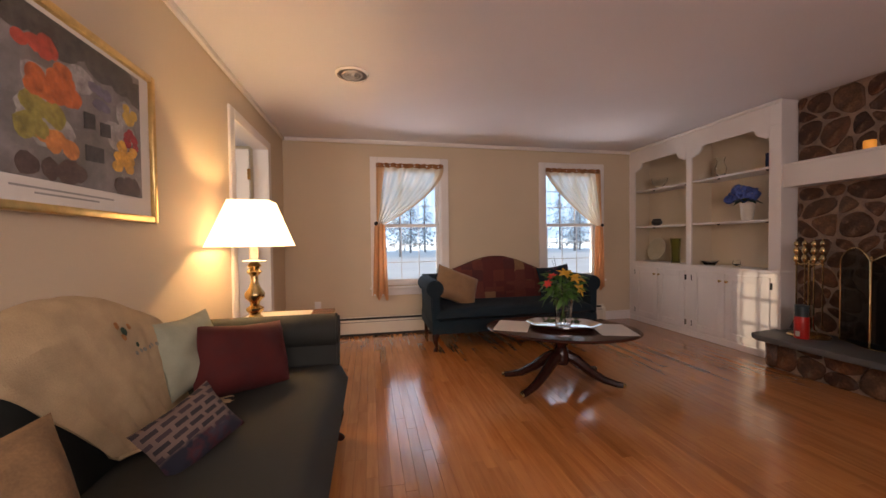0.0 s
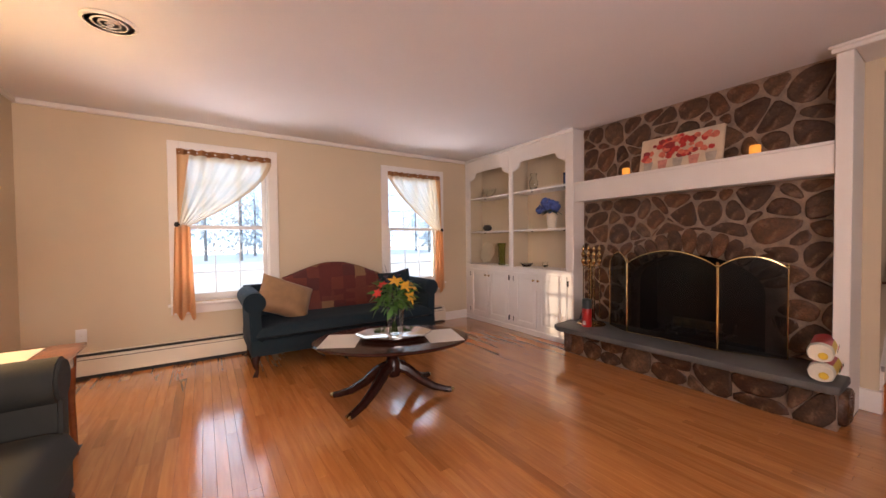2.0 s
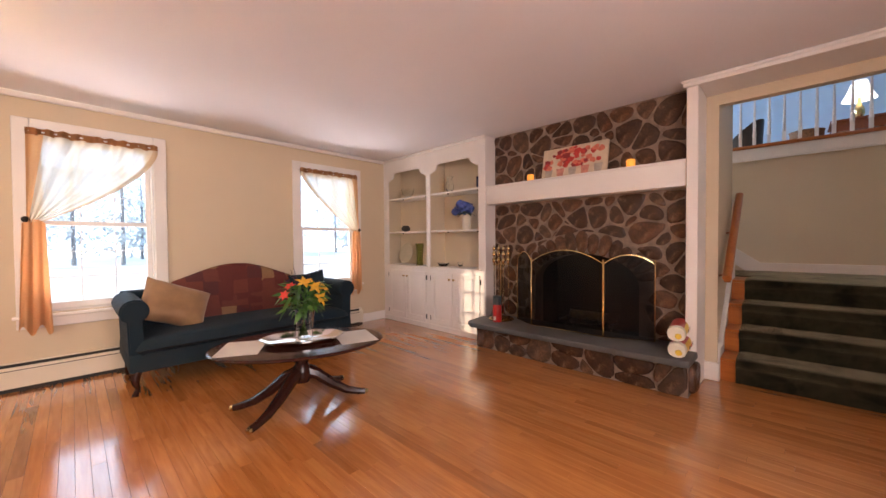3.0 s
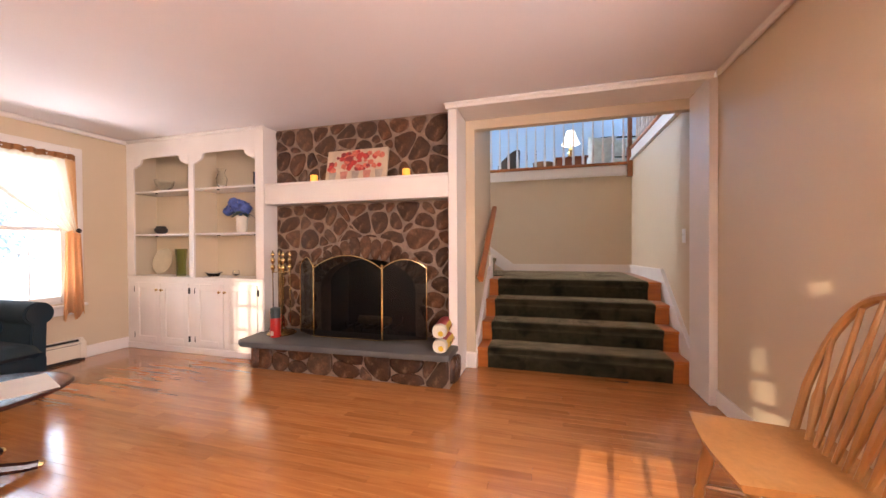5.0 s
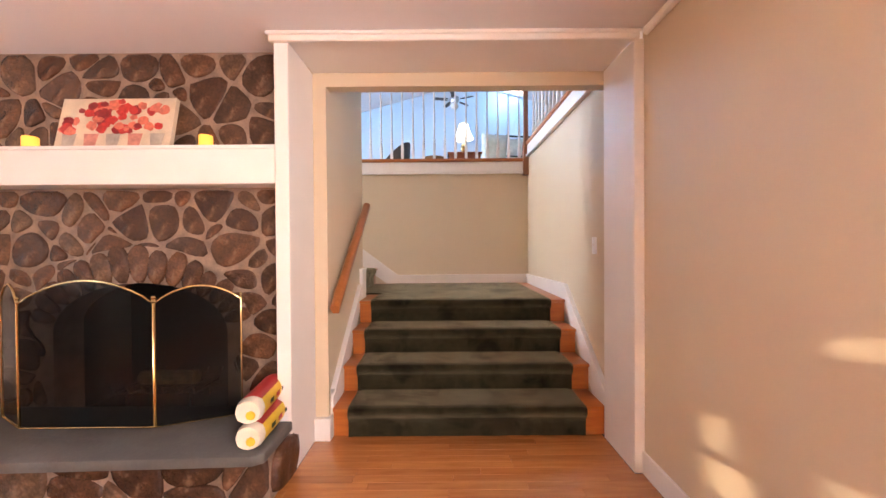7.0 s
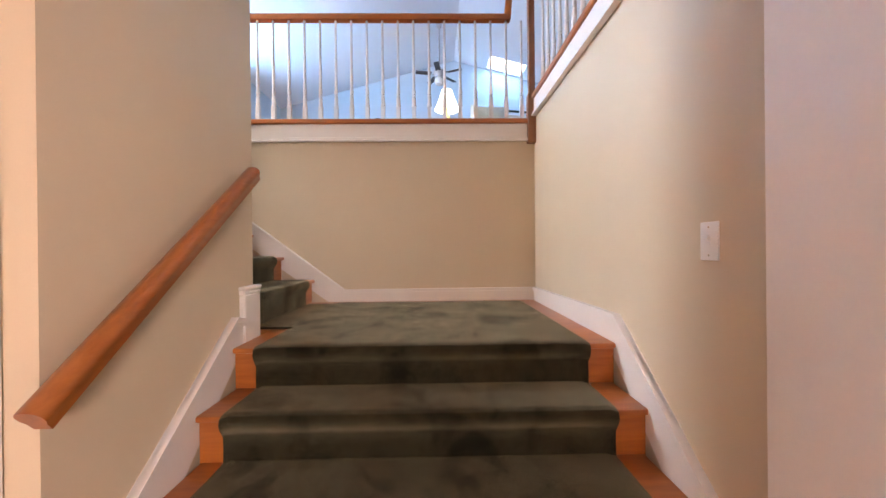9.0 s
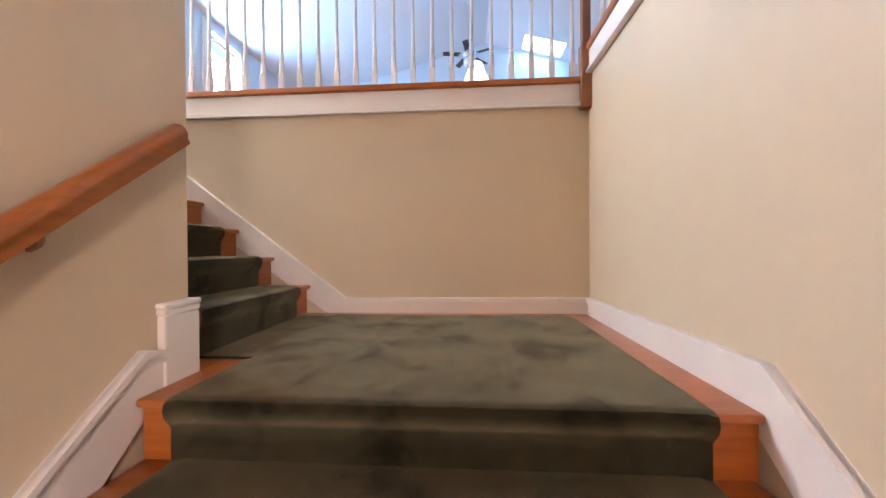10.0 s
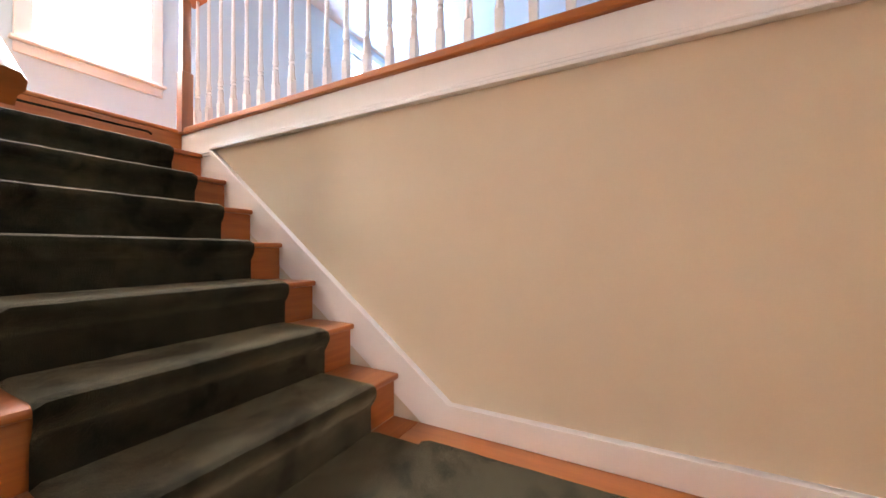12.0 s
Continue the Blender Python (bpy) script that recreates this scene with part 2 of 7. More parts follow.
# ---- mesh helpers ----


def bm_new():
    return bmesh.new()


def bx(bm, x0, x1, y0, y1, z0, z1, m=None):
    mat = Matrix.Translation(((x0 + x1) / 2, (y0 + y1) / 2, (z0 + z1) / 2)) @ Matrix.Diagonal((abs(x1 - x0), abs(y1 - y0), abs(z1 - z0), 1))
    return bmesh.ops.create_cube(bm, size=1.0, matrix=(m @ mat) if m else mat)["verts"]


def bevel(bm, w, seg=2):
    bmesh.ops.bevel(bm, geom=bm.edges[:], offset=w, segments=seg, affect="EDGES", profile=0.5, clamp_overlap=True)
    return bm


def prism(bm, pts, axis, a, b, m=None):
    """Extrude a polygon of 2D points along an axis from a to b."""
    def p3(u, v, w):
        q = {"x": (w, u, v), "y": (u, w, v), "z": (u, v, w)}[axis]
        return m @ Vector(q) if m else q
    lo = [bm.verts.new(p3(u, v, a)) for u, v in pts]
    hi = [bm.verts.new(p3(u, v, b)) for u, v in pts]
    n = len(pts)
    bm.faces.new(lo)
    bm.faces.new(hi)
    for i in range(n):
        bm.faces.new((lo[i], lo[(i + 1) % n], hi[(i + 1) % n], hi[i]))
    bmesh.ops.recalc_face_normals(bm, faces=bm.faces[:])


def lathe(bm, prof, seg=20, m=None, sx=1.0, sy=1.0):
    """Turn a profile of (radius, height) round z."""
    rings = []
    for r, z in prof:
        ring = []
        for i in range(seg):
            a = 2 * math.pi * i / seg
            p = Vector((r * sx * math.cos(a), r * sy * math.sin(a), z))
            ring.append(bm.verts.new(m @ p if m else p))
        rings.append(ring)
    for k in range(len(rings) - 1):
        for i in range(seg):
            bm.faces.new((rings[k][i], rings[k][(i + 1) % seg], rings[k + 1][(i + 1) % seg], rings[k + 1][i]))
    if prof[0][0] > 1e-4:
        bm.faces.new(rings[0])
    if prof[-1][0] > 1e-4:
        bm.faces.new(rings[-1])
    bmesh.ops.recalc_face_normals(bm, faces=bm.faces[:])


def tube(bm, pts, r, seg=8, m=None, closed=False):
    """Sweep a round section along a line; r may be a list."""
    pts = [Vector(p) for p in pts]
    n = len(pts)
    rs = r if isinstance(r, (list, tuple)) else [r] * n
    rings, up = [], None
    for i, p in enumerate(pts):
        a = pts[(i - 1) % n] if (closed or i > 0) else p
        b = pts[(i + 1) % n] if (closed or i < n - 1) else p
        d = (b - a).normalized()
        if up is None:
            up = d.orthogonal().normalized()
        up = (up - d * up.dot(d)).normalized()
        side = d.cross(up)
        ring = []
        for k in range(seg):
            t = 2 * math.pi * k / seg
            q = p + (up * math.cos(t) + side * math.sin(t)) * rs[i]
            ring.append(bm.verts.new(m @ q if m else q))
        rings.append(ring)
    for i in range(n if closed else n - 1):
        a, b = rings[i], rings[(i + 1) % n]
        for k in range(seg):
            bm.faces.new((a[k], a[(k + 1) % seg], b[(k + 1) % seg], b[k]))
    if not closed:
        bm.faces.new(rings[0])
        bm.faces.new(rings[-1])
    bmesh.ops.recalc_face_normals(bm, faces=bm.faces[:])


def puff(bm, w, d, h, power=4.0, n=14, m=None, crumple=0.0, seed=0):
    """A stuffed cushion: a rounded pad w by d, h thick in the middle."""
    def pt(i, j, s):
        u, v = 2 * i / n - 1, 2 * j / n - 1
        e = max(0.0, 1 - abs(u) ** power) * max(0.0, 1 - abs(v) ** power)
        k = e ** 0.5
        pin = 1 - 0.06 * (1 - abs(u)) * abs(v) - 0.0
        z = s * h / 2 * k
        if crumple:
            z += crumple * noise.noise(Vector((u * 2.2 + seed, v * 2.2, s)))
        p = Vector((u * w / 2 * (1 - 0.05 * (1 - v * v)), v * d / 2 * (1 - 0.05 * (1 - u * u)) * (pin + 0.0), z))
        return m @ p if m else p
    top = [[bm.verts.new(pt(i, j, 1)) for j in range(n + 1)] for i in range(n + 1)]
    bot = [[top[i][j] if i in (0, n) or j in (0, n) else bm.verts.new(pt(i, j, -1)) for j in range(n + 1)] for i in range(n + 1)]
    for i in range(n):
        for j in range(n):
            bm.faces.new((top[i][j], top[i + 1][j], top[i + 1][j + 1], top[i][j + 1]))
            f = (bot[i][j], bot[i][j + 1], bot[i + 1][j + 1], bot[i + 1][j])
            if len(set(f)) == 4 and not all(v in (top[i][j], top[i + 1][j], top[i + 1][j + 1], top[i][j + 1]) for v in f):
                bm.faces.new(f)
    bmesh.ops.recalc_face_normals(bm, faces=bm.faces[:])


def sheet(bm, fn, nu, nv, thick=0.0):
    """A cloth-like grid from fn(u, v) with u and v in 0..1, given a thickness."""
    g = [[bm.verts.new(fn(i / nu, j / nv)) for j in range(nv + 1)] for i in range(nu + 1)]
    fs = [bm.faces.new((g[i][j], g[i + 1][j], g[i + 1][j + 1], g[i][j + 1])) for i in range(nu) for j in range(nv)]
    bmesh.ops.recalc_face_normals(bm, faces=fs)
    if thick:
        bmesh.ops.solidify(bm, geom=bm.faces[:], thickness=thick)


def smooth(me, angle=0.7):
    for p in me.polygons:
        p.use_smooth = True
    me.set_sharp_from_angle(angle=angle)


def mesh_from(name, bm, material, angle=0.75):
    me = bpy.data.meshes.new(name)
    bm.to_mesh(me)
    bm.free()
    me.materials.append(material)
    smooth(me, angle)
    return me


def part(name, bm, material, parent=None, label="", m=None):
    """Link a bmesh as one mesh object, under a thing or a part."""
    ob = new(name, mesh_from(name, bm, material))
    if parent is not None:
        ob.parent = parent
    if m is not None:
        ob.matrix_basis = m
    if label:
        ob["label"] = label
    return ob


def thing(name, m, label, category, group=""):
    ob = new(name)
    ob.matrix_basis = m
    ob.empty_display_size = 0.1
    return tagged(ob, label, category, group)


def struct(name, bm, material, label="", category=""):
    return tagged(part(name, bm, material), label, category, "", "structure")


def boxes(name, material, rows, label="", category="", bev=0.0):
    bm = bm_new()
    for r in rows:
        bx(bm, *r)
    if bev:
        bevel(bm, bev, 1)
    return struct(name, bm, material, label, category)
# ---- the large structure ----
RISE, RUN = 0.187, 0.2465
LAND, UPPER = 4 * RISE, 12 * RISE
XW, XE, YS, YN, HC = 0.5, 4.98, -1.27, 4.40, 2.31

boxes("wall_north", M_WALL, [
    (XW - 0.15, 1.55, YN, YN + 0.15, -0.1, HC), (2.33, 3.71, YN, YN + 0.15, -0.1, HC), (4.49, 5.5, YN, YN + 0.15, -0.1, HC),
    (1.55, 2.33, YN, YN + 0.15, -0.1, 0.57), (3.71, 4.49, YN, YN + 0.15, -0.1, 0.57),
    (1.55, 2.33, YN, YN + 0.15, 2.03, HC), (3.71, 4.49, YN, YN + 0.15, 2.03, HC)], "beige painted wall with two tall windows", "wall")
def wall_with_holes(name, along, face, thick, u0, u1, z0, z1, holes, label):
    """A wall cut by rectangular holes (u0, u1, z0, z1); along is its long axis."""
    us = sorted({u0, u1, *[h[0] for h in holes], *[h[1] for h in holes]})
    zs = sorted({z0, z1, *[h[2] for h in holes], *[h[3] for h in holes]})
    bm = bm_new()
    for a, b in zip(us[:-1], us[1:]):
        run = None
        for c, d in zip(zs[:-1], zs[1:]):
            solid = not any(h[0] <= a and b <= h[1] and h[2] <= c and d <= h[3] for h in holes)
            if solid:
                run = (run[0], d) if run else (c, d)
            if run and (not solid or d == zs[-1]):
                lo, hi = sorted((face, face + thick))
                if along == "y":
                    bx(bm, lo, hi, a, b, *run)
                else:
                    bx(bm, a, b, lo, hi, *run)
                run = None
    return struct(name, bm, M_WALL, label, "wall")


# unseen slots and a low opening, cut only to shape the sun patches
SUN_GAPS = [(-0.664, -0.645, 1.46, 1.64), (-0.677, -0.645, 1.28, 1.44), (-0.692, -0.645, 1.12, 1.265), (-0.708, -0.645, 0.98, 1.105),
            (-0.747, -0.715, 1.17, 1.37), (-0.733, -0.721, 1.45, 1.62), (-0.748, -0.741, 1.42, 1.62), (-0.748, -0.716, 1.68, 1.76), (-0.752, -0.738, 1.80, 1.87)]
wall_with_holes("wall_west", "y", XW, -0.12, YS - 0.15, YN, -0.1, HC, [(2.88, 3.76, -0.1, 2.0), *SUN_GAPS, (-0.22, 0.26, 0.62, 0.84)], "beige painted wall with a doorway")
# the south opening is unseen, assumed for the fill lamp
wall_with_holes("wall_south", "x", YS, -0.15, XW, 5.0, -0.1, HC, [(1.0, 2.8, 0.9, 2.05)], "beige painted wall")
boxes("ceiling", M_CEIL, [(XW - 0.15, 5.34, YS - 0.15, YN + 0.15, HC, HC + 0.12)], "pale matt painted ceiling", "ceiling")
boxes("floor_slab", M_DARK, [(XW - 0.15, 7.6, YS - 0.15, YN + 0.15, -0.12, -0.022)], "subfloor under the oak strips", "floor")

# the side hall behind the west doorway
# both hall openings are unseen, added for the fill lamp and low sun
boxes("wall_side_hall", M_WALL, [
    (-1.0, -0.9, 1.6, 2.2, -0.1, HC), (-1.0, -0.9, 3.0, 3.44, -0.1, HC), (-1.0, -0.9, 2.2, 3.0, -0.1, 0.9), (-1.0, -0.9, 2.2, 3.0, 2.0, HC), (-1.0, -0.9, 3.9, 5.0, -0.1, HC), (-1.0, -0.9, 3.44, 3.9, -0.1, 1.35), (-1.0, -0.9, 3.44, 3.9, 2.1, HC), (-1.0, 0.38, 4.9, 5.0, -0.1, HC), (-1.0, 0.38, 1.6, 1.7, -0.1, HC)], "beige side hall walls", "wall")
boxes("floor_side_hall", M_OAK_Y, [(-1.0, 0.35, 1.6, 5.0, -0.12, -0.004)], "oak floor of the side hall", "floor")
boxes("ceiling_side_hall", M_CEIL, [(-1.0, 0.35, 1.6, 5.0, HC, HC + 0.1)], "pale side hall ceiling", "ceiling")

# stairwell walls
boxes("wall_stair_west", M_WALL, [(5.342, 6.31, 0.50, 0.62, -0.1, 6.2), (6.19, 6.31, 0.62, 3.52, -0.1, 6.2)], "beige stairwell wall beside the handrail", "wall")
boxes("wall_stair_south", M_WALL, [(5.34, 7.47, -1.40, -1.25, -0.1, 2.26)], "beige stairwell wall below the gallery", "wall")
boxes("wall_stair_east", M_WALL, [(7.47, 7.62, -1.40, 3.52, -0.1, 2.07)], "beige stairwell wall below the gallery", "wall")
boxes("wall_over_opening", M_WALL, [(5.342, 5.42, -1.25, 0.50, 2.188, 6.3), (5.342, 5.42, -5.2, -1.25, UPPER - 0.2, 6.3)], "tan wall above the stair opening", "wall")
boxes("chimney_side_wall", M_WALL, [(5.78, 6.19, 0.62, 4.55, -0.1, HC), (5.36, 5.78, 2.6, 4.55, -0.1, HC)], "wall mass behind the fireplace", "wall")

# upper level
boxes("upper_floor", M_OAK, [(7.62, 13.4, -5.2, 3.4, UPPER - 0.2, UPPER), (5.42, 7.62, -5.2, -1.40, UPPER - 0.2, UPPER + 0.185), (6.31, 7.62, 2.31, 3.4, UPPER - 0.2, UPPER - 0.004)], "oak floor of the upper level", "floor")
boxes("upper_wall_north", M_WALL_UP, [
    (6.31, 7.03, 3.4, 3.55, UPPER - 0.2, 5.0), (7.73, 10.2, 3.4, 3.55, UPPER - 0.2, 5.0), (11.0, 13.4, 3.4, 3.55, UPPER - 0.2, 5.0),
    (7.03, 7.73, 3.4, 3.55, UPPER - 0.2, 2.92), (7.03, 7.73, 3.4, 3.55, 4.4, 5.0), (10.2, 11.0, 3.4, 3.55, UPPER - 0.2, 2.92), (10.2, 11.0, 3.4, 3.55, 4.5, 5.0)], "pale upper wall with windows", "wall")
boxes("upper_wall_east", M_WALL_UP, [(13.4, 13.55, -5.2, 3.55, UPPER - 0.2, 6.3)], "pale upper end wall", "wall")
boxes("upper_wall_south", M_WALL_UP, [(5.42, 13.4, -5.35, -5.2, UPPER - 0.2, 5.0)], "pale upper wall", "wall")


def vault():
    bm = bm_new()
    zl, zr, yr = 4.65, 5.85, -0.9
    hx0, hx1, hy0, hy1 = 12.75, 13.3, -2.55, -1.7
    def zz(y):
        return zr + (zl - zr) * (abs(y - yr) / 4.4)
    prism(bm, [(3.55, zz(3.55)), (yr, zr), (yr, zr + 0.15), (3.55, zz(3.55) + 0.15)], "x", 5.34, 13.55)
    def slab(x0, x1, y0, y1):
        prism(bm, [(y0, zz(y0)), (y1, zz(y1)), (y1, zz(y1) + 0.15), (y0, zz(y0) + 0.15)], "x", x0, x1)
    slab(5.34, hx0, -5.35, yr)
    slab(hx1, 13.55, -5.35, yr)
    slab(hx0, hx1, -5.35, hy0)
    slab(hx0, hx1, hy1, yr)
    return bm


struct("ceiling_upper", vault(), M_CEIL_UP, "pale vaulted ceiling of the upper room with a skylight", "ceiling")

# opening between room and stairs: casings, lining, header
oc = boxes("opening_casing", M_WHITE, [(5.0, 5.34, -1.215, 0.58, 2.27, HC - 0.002)], "white painted opening lining", "trim", 0.004)
for y0, y1 in ((0.58, 0.655), (-1.27, -1.215)):
    bm = bm_new()
    bx(bm, 4.985, 5.34, y0, y1, 0, 2.27)
    bevel(bm, 0.004, 1)
    part("jamb", bm, M_WHITE, oc)
boxes("opening_crown", M_WHITE, [(4.965, 4.999, -1.24, 0.675, 2.258, HC - 0.002), (4.95, 4.965, -1.24, 0.685, 2.285, HC - 0.003)], "white crown moulding over the opening", "trim", 0.006)


def crown(name, x0, x1, y0, y1):
    return boxes(name, M_WHITE, [(x0, x1, y0, y1, 2.262, HC - 0.002)], "narrow painted crown moulding", "trim", 0.008)


crown("crown_north", XW, XE, YN - 0.03, YN - 0.001)
crown("crown_west", XW + 0.001, XW + 0.03, YS, YN - 0.03)
crown("crown_south", XW + 0.03, 4.95, YS + 0.001, YS + 0.03)


def skirting(name, rows):
    bm = bm_new()
    for x0, x1, y0, y1, z0, z1 in rows:
        bx(bm, x0, x1, y0, y1, z0, z1)
    bevel(bm, 0.004, 1)
    return struct(name, bm, M_WHITE, "white painted baseboard", "baseboard")


skirting("baseboard_south", [(XW + 0.02, 4.985, YS + 0.001, YS + 0.016, 0, 0.12)])
skirting("baseboard_west", [(XW + 0.001, XW + 0.016, YS + 0.02, 2.80, 0, 0.12), (XW + 0.001, XW + 0.016, 3.84, YN, 0, 0.12)])
skirting("baseboard_north", [(4.56, XE, YN - 0.016, YN - 0.001, 0, 0.12)])
skirting("baseboard_plinth", [(5.31, 5.375, 0.482, 0.585, 0, 0.14)])


def skirt_run(name, axis, face, thick, line, low, cap=0.022):
    """A sloping or level skirt board: line is its top edge, low its bottom edge, both along the wall."""
    bm = bm_new()
    poly = line + low[::-1]
    prism(bm, poly, axis, face, face + thick)
    board = struct(name, bm, M_WHITE, "white stair skirt board with a moulded top edge", "trim")
    bm = bm_new()
    prism(bm, line + [(u, v - cap) for u, v in line][::-1], axis, face + thick * 0.2, face + thick * 1.9)
    part("cap_moulding", bm, M_WHITE, board)
    bm = bm_new()
    prism(bm, [(u, v - cap * 1.1) for u, v in line] + [(u, v - cap * 1.75) for u, v in line][::-1], axis, face + thick * 0.2, face + thick * 1.45)
    part("bead_moulding", bm, M_WHITE, board)
    return board


skirt_run("skirt_stair_south", "y", -1.25, 0.018, [(5.34, 0.29), (6.09, 0.878), (7.47, 0.853)], [(5.34, -0.01), (6.14, 0.70), (7.47, 0.70)])
skirt_run("skirt_stair_west", "y", 0.50, -0.018, [(5.375, 0.30), (6.12, 0.88), (6.195, 0.86)], [(5.375, -0.01), (6.15, 0.70), (6.195, 0.70)])
boxes("skirt_plinth", M_WHITE, [(6.186, 6.333, 0.474, 0.60, 0.70, 0.969), (6.178, 6.3365, 0.468, 0.60, 0.990, 1.008), (6.182, 6.335, 0.4715, 0.60, 0.969, 0.990)], "white stepped plinth block at the wall corner", "trim", 0.005)
skirt_run("skirt_stair_east", "x", 7.47, -0.018, [(-1.25, 0.853), (0.334, 0.85), (1.97, 2.078), (2.30, 2.078)], [(-1.25, 0.70), (0.40, 0.70), (2.30, 2.06), (2.30, 2.06)])
skirt_run("skirt_stair_upper_west", "x", 6.31, 0.016, [(0.61, 1.04), (2.30, 2.36)], [(0.61, 0.74), (2.30, 2.08)])

# gallery fascia: white board, moulding below, oak cap above
boxes("gallery_fascia", M_WHITE, [(7.452, 7.62, -1.20, 2.33, 2.07, 2.212), (5.42, 7.47, -1.40, -1.232, 2.26, 2.40)], "white fascia board under the gallery rail", "trim", 0.003)
boxes("gallery_moulding", M_WHITE, [(7.432, 7.452, -1.232, 1.97, 2.066, 2.083), (7.44, 7.452, -1.232, 1.97, 2.086, 2.1), (5.42, 7.43, -1.249, -1.212, 2.256, 2.273), (5.42, 7.43, -1.232, -1.22, 2.276, 2.29)], "white moulding under the gallery fascia", "trim", 0.003)
boxes("gallery_cap_east", M_OAK_Y, [(7.43, 7.64, -1.20, 2.25, 2.212, 2.25)], "oak cap board under the balusters", "trim", 0.007)
boxes("gallery_cap_south", M_OAK, [(5.42, 7.43, -1.42, -1.215, 2.40, 2.438)], "oak cap board under the balusters", "trim", 0.007)

# ---- stairs ----


def stair_flight(name, n, w0, w1, start, base, axis, last, label):
    """Oak steps; treads with nosing and risers, each piece a part."""
    st = struct(name, bm_new(), M_OAK, label, "stairs")
    for k in range(n):
        p, z = start + k * RUN, base + (k + 1) * RISE
        a, b, c = p + 0.028, p + 0.048, p + (last if k == n - 1 else RUN + 0.05)
        bm = bm_new()
        if axis == "x":
            bx(bm, a, b, w0, w1, z - RISE - (0.05 if k else 0), z - 0.026)
        else:
            bx(bm, w0, w1, a, b, z - RISE - (0.05 if k else 0), z - 0.026)
        part("riser", bm, M_OAK_Y if axis == "x" else M_OAK, st)
        bm = bm_new()
        if axis == "x":
            bx(bm, p, c, w0, w1, z - 0.026, z)
        else:
            bx(bm, w0, w1, p, c, z - 0.026, z)
        bevel(bm, 0.009, 2)
        part("tread", bm, M_OAK_Y if axis == "x" else M_OAK, st)
    return st


stair_flight("stairs_lower", 4, -1.232, 0.482, 5.348, 0.0, "x", 1.40, "oak steps up to the landing")
up = stair_flight("stairs_upper", 8, 6.338, 7.452, 0.576, LAND, "y", 0.12, "oak steps from the landing to the upper floor")
bm = bm_new()
bx(bm, 6.338, 7.452, 0.483, 0.602, LAND - 0.03, LAND - 0.001)
part("landing_board", bm, M_OAK, up)


def runner(name, n, w0, w1, start, base, axis, tail, label):
    """A carpet runner that wraps each nosing."""
    prof = []
    t = 0.013
    for k in range(n):
        p, z = start + k * RUN, base + (k + 1) * RISE
        prof += [(p + 0.028 - t, z - RISE + (t if k else 0.003)), (p + 0.028 - t, z - 0.075), (p + 0.014 - t, z - 0.055), (p - t * 0.75, z - 0.037), (p - t * 1.15, z - 0.016), (p - t * 0.75, z + t * 0.35), (p + 0.008, z + t * 0.95), (p + 0.03, z + t)]
    z = base + n * RISE
    if tail > 0:
        end = start + (n - 1) * RUN + tail
        stops = [q for q in (start + (n - 1) * RUN + 0.08 + 0.06 * i for i in range(30)) if q < end - 0.02]
        prof += [(q, z + t) for q in sorted(stops + [6.452, 6.456, 7.284, 7.288, end])]
    else:
        prof = prof[:-5]
    nv = 44

    def fn(u, v):
        i = u * (len(prof) - 1)
        k = min(int(i), len(prof) - 2)
        f = i - k
        q = prof[k][0] * (1 - f) + prof[k + 1][0] * f
        zq = prof[k][1] * (1 - f) + prof[k + 1][1] * f
        far = 0.602 if tail > 0 and 6.455 < q < 7.285 else w1
        w = w0 + (far - w0) * v
        e = min(v, 1 - v) * (far - w0)
        drop = -t * 0.8 * max(0.0, 1 - e / 0.012)
        jig = 0.0 if min(abs(q - 6.454), abs(q - 7.286)) < 0.03 else 0.0022 * noise.noise(Vector((q * 18, w * 18, zq * 18)))
        return (q, w + jig, zq + drop + jig) if axis == "x" else (w + jig, q, zq + drop + jig)
    bm = bm_new()
    sheet(bm, fn, (len(prof) - 1) * 2, nv)
    ob = new(name, mesh_from(name, bm, M_CARPET, 0.8))
    return tagged(ob, label, "carpet", "stair carpet")


runner("stair_carpet", 4, -1.11, 0.385, 5.348, 0.0, "x", 1.24, "dark green plush carpet runner over the lower oak steps and landing")
runner("stair_carpet", 8, 6.455, 7.285, 0.576, LAND, "y", 0, "dark green plush carpet runner over the upper oak steps")


def handrail(name, p, q, wall, label):
    """A moulded oak wall rail with brackets; p and q are its ends, wall the offset to the wall."""
    p, q = Vector(p), Vector(q)
    d = (q - p).normalized()
    side = Vector(wall).normalized()
    up = side.cross(d).normalized()
    if up.z < 0:
        up = -up
    th = thing(name, Matrix.Translation(p), label, "handrail", "wall handrails")
    sec = [(-0.02, -0.032), (0.02, -0.032), (0.021, -0.012), (0.029, 0.0), (0.029, 0.018), (0.02, 0.03), (0.0, 0.034), (-0.02, 0.03), (-0.029, 0.018), (-0.029, 0.0), (-0.021, -0.012)]
    bm = bm_new()
    ends = [[bm.verts.new(o - p + side * a + up * b) for a, b in sec] for o in (p, q)]
    bm.faces.new(ends[0])
    bm.faces.new(ends[1])
    for i in range(len(sec)):
        bm.faces.new((ends[0][i], ends[0][(i + 1) % len(sec)], ends[1][(i + 1) % len(sec)], ends[1][i]))
    bmesh.ops.recalc_face_normals(bm, faces=bm.faces[:])
    part("rail", bm, M_RAIL, th)
    L = (q - p).length
    for f in (0.1, 0.58):
        o = d * (L * f)
        bm = bm_new()
        w = Vector(wall).length
        tube(bm, [o - up * 0.03, o - up * 0.06 + side * w * 0.4, o - up * 0.075 + side * w], 0.008, 6)
        part("bracket", bm, M_OAK_Z, th, "small brown wall bracket")
    return th


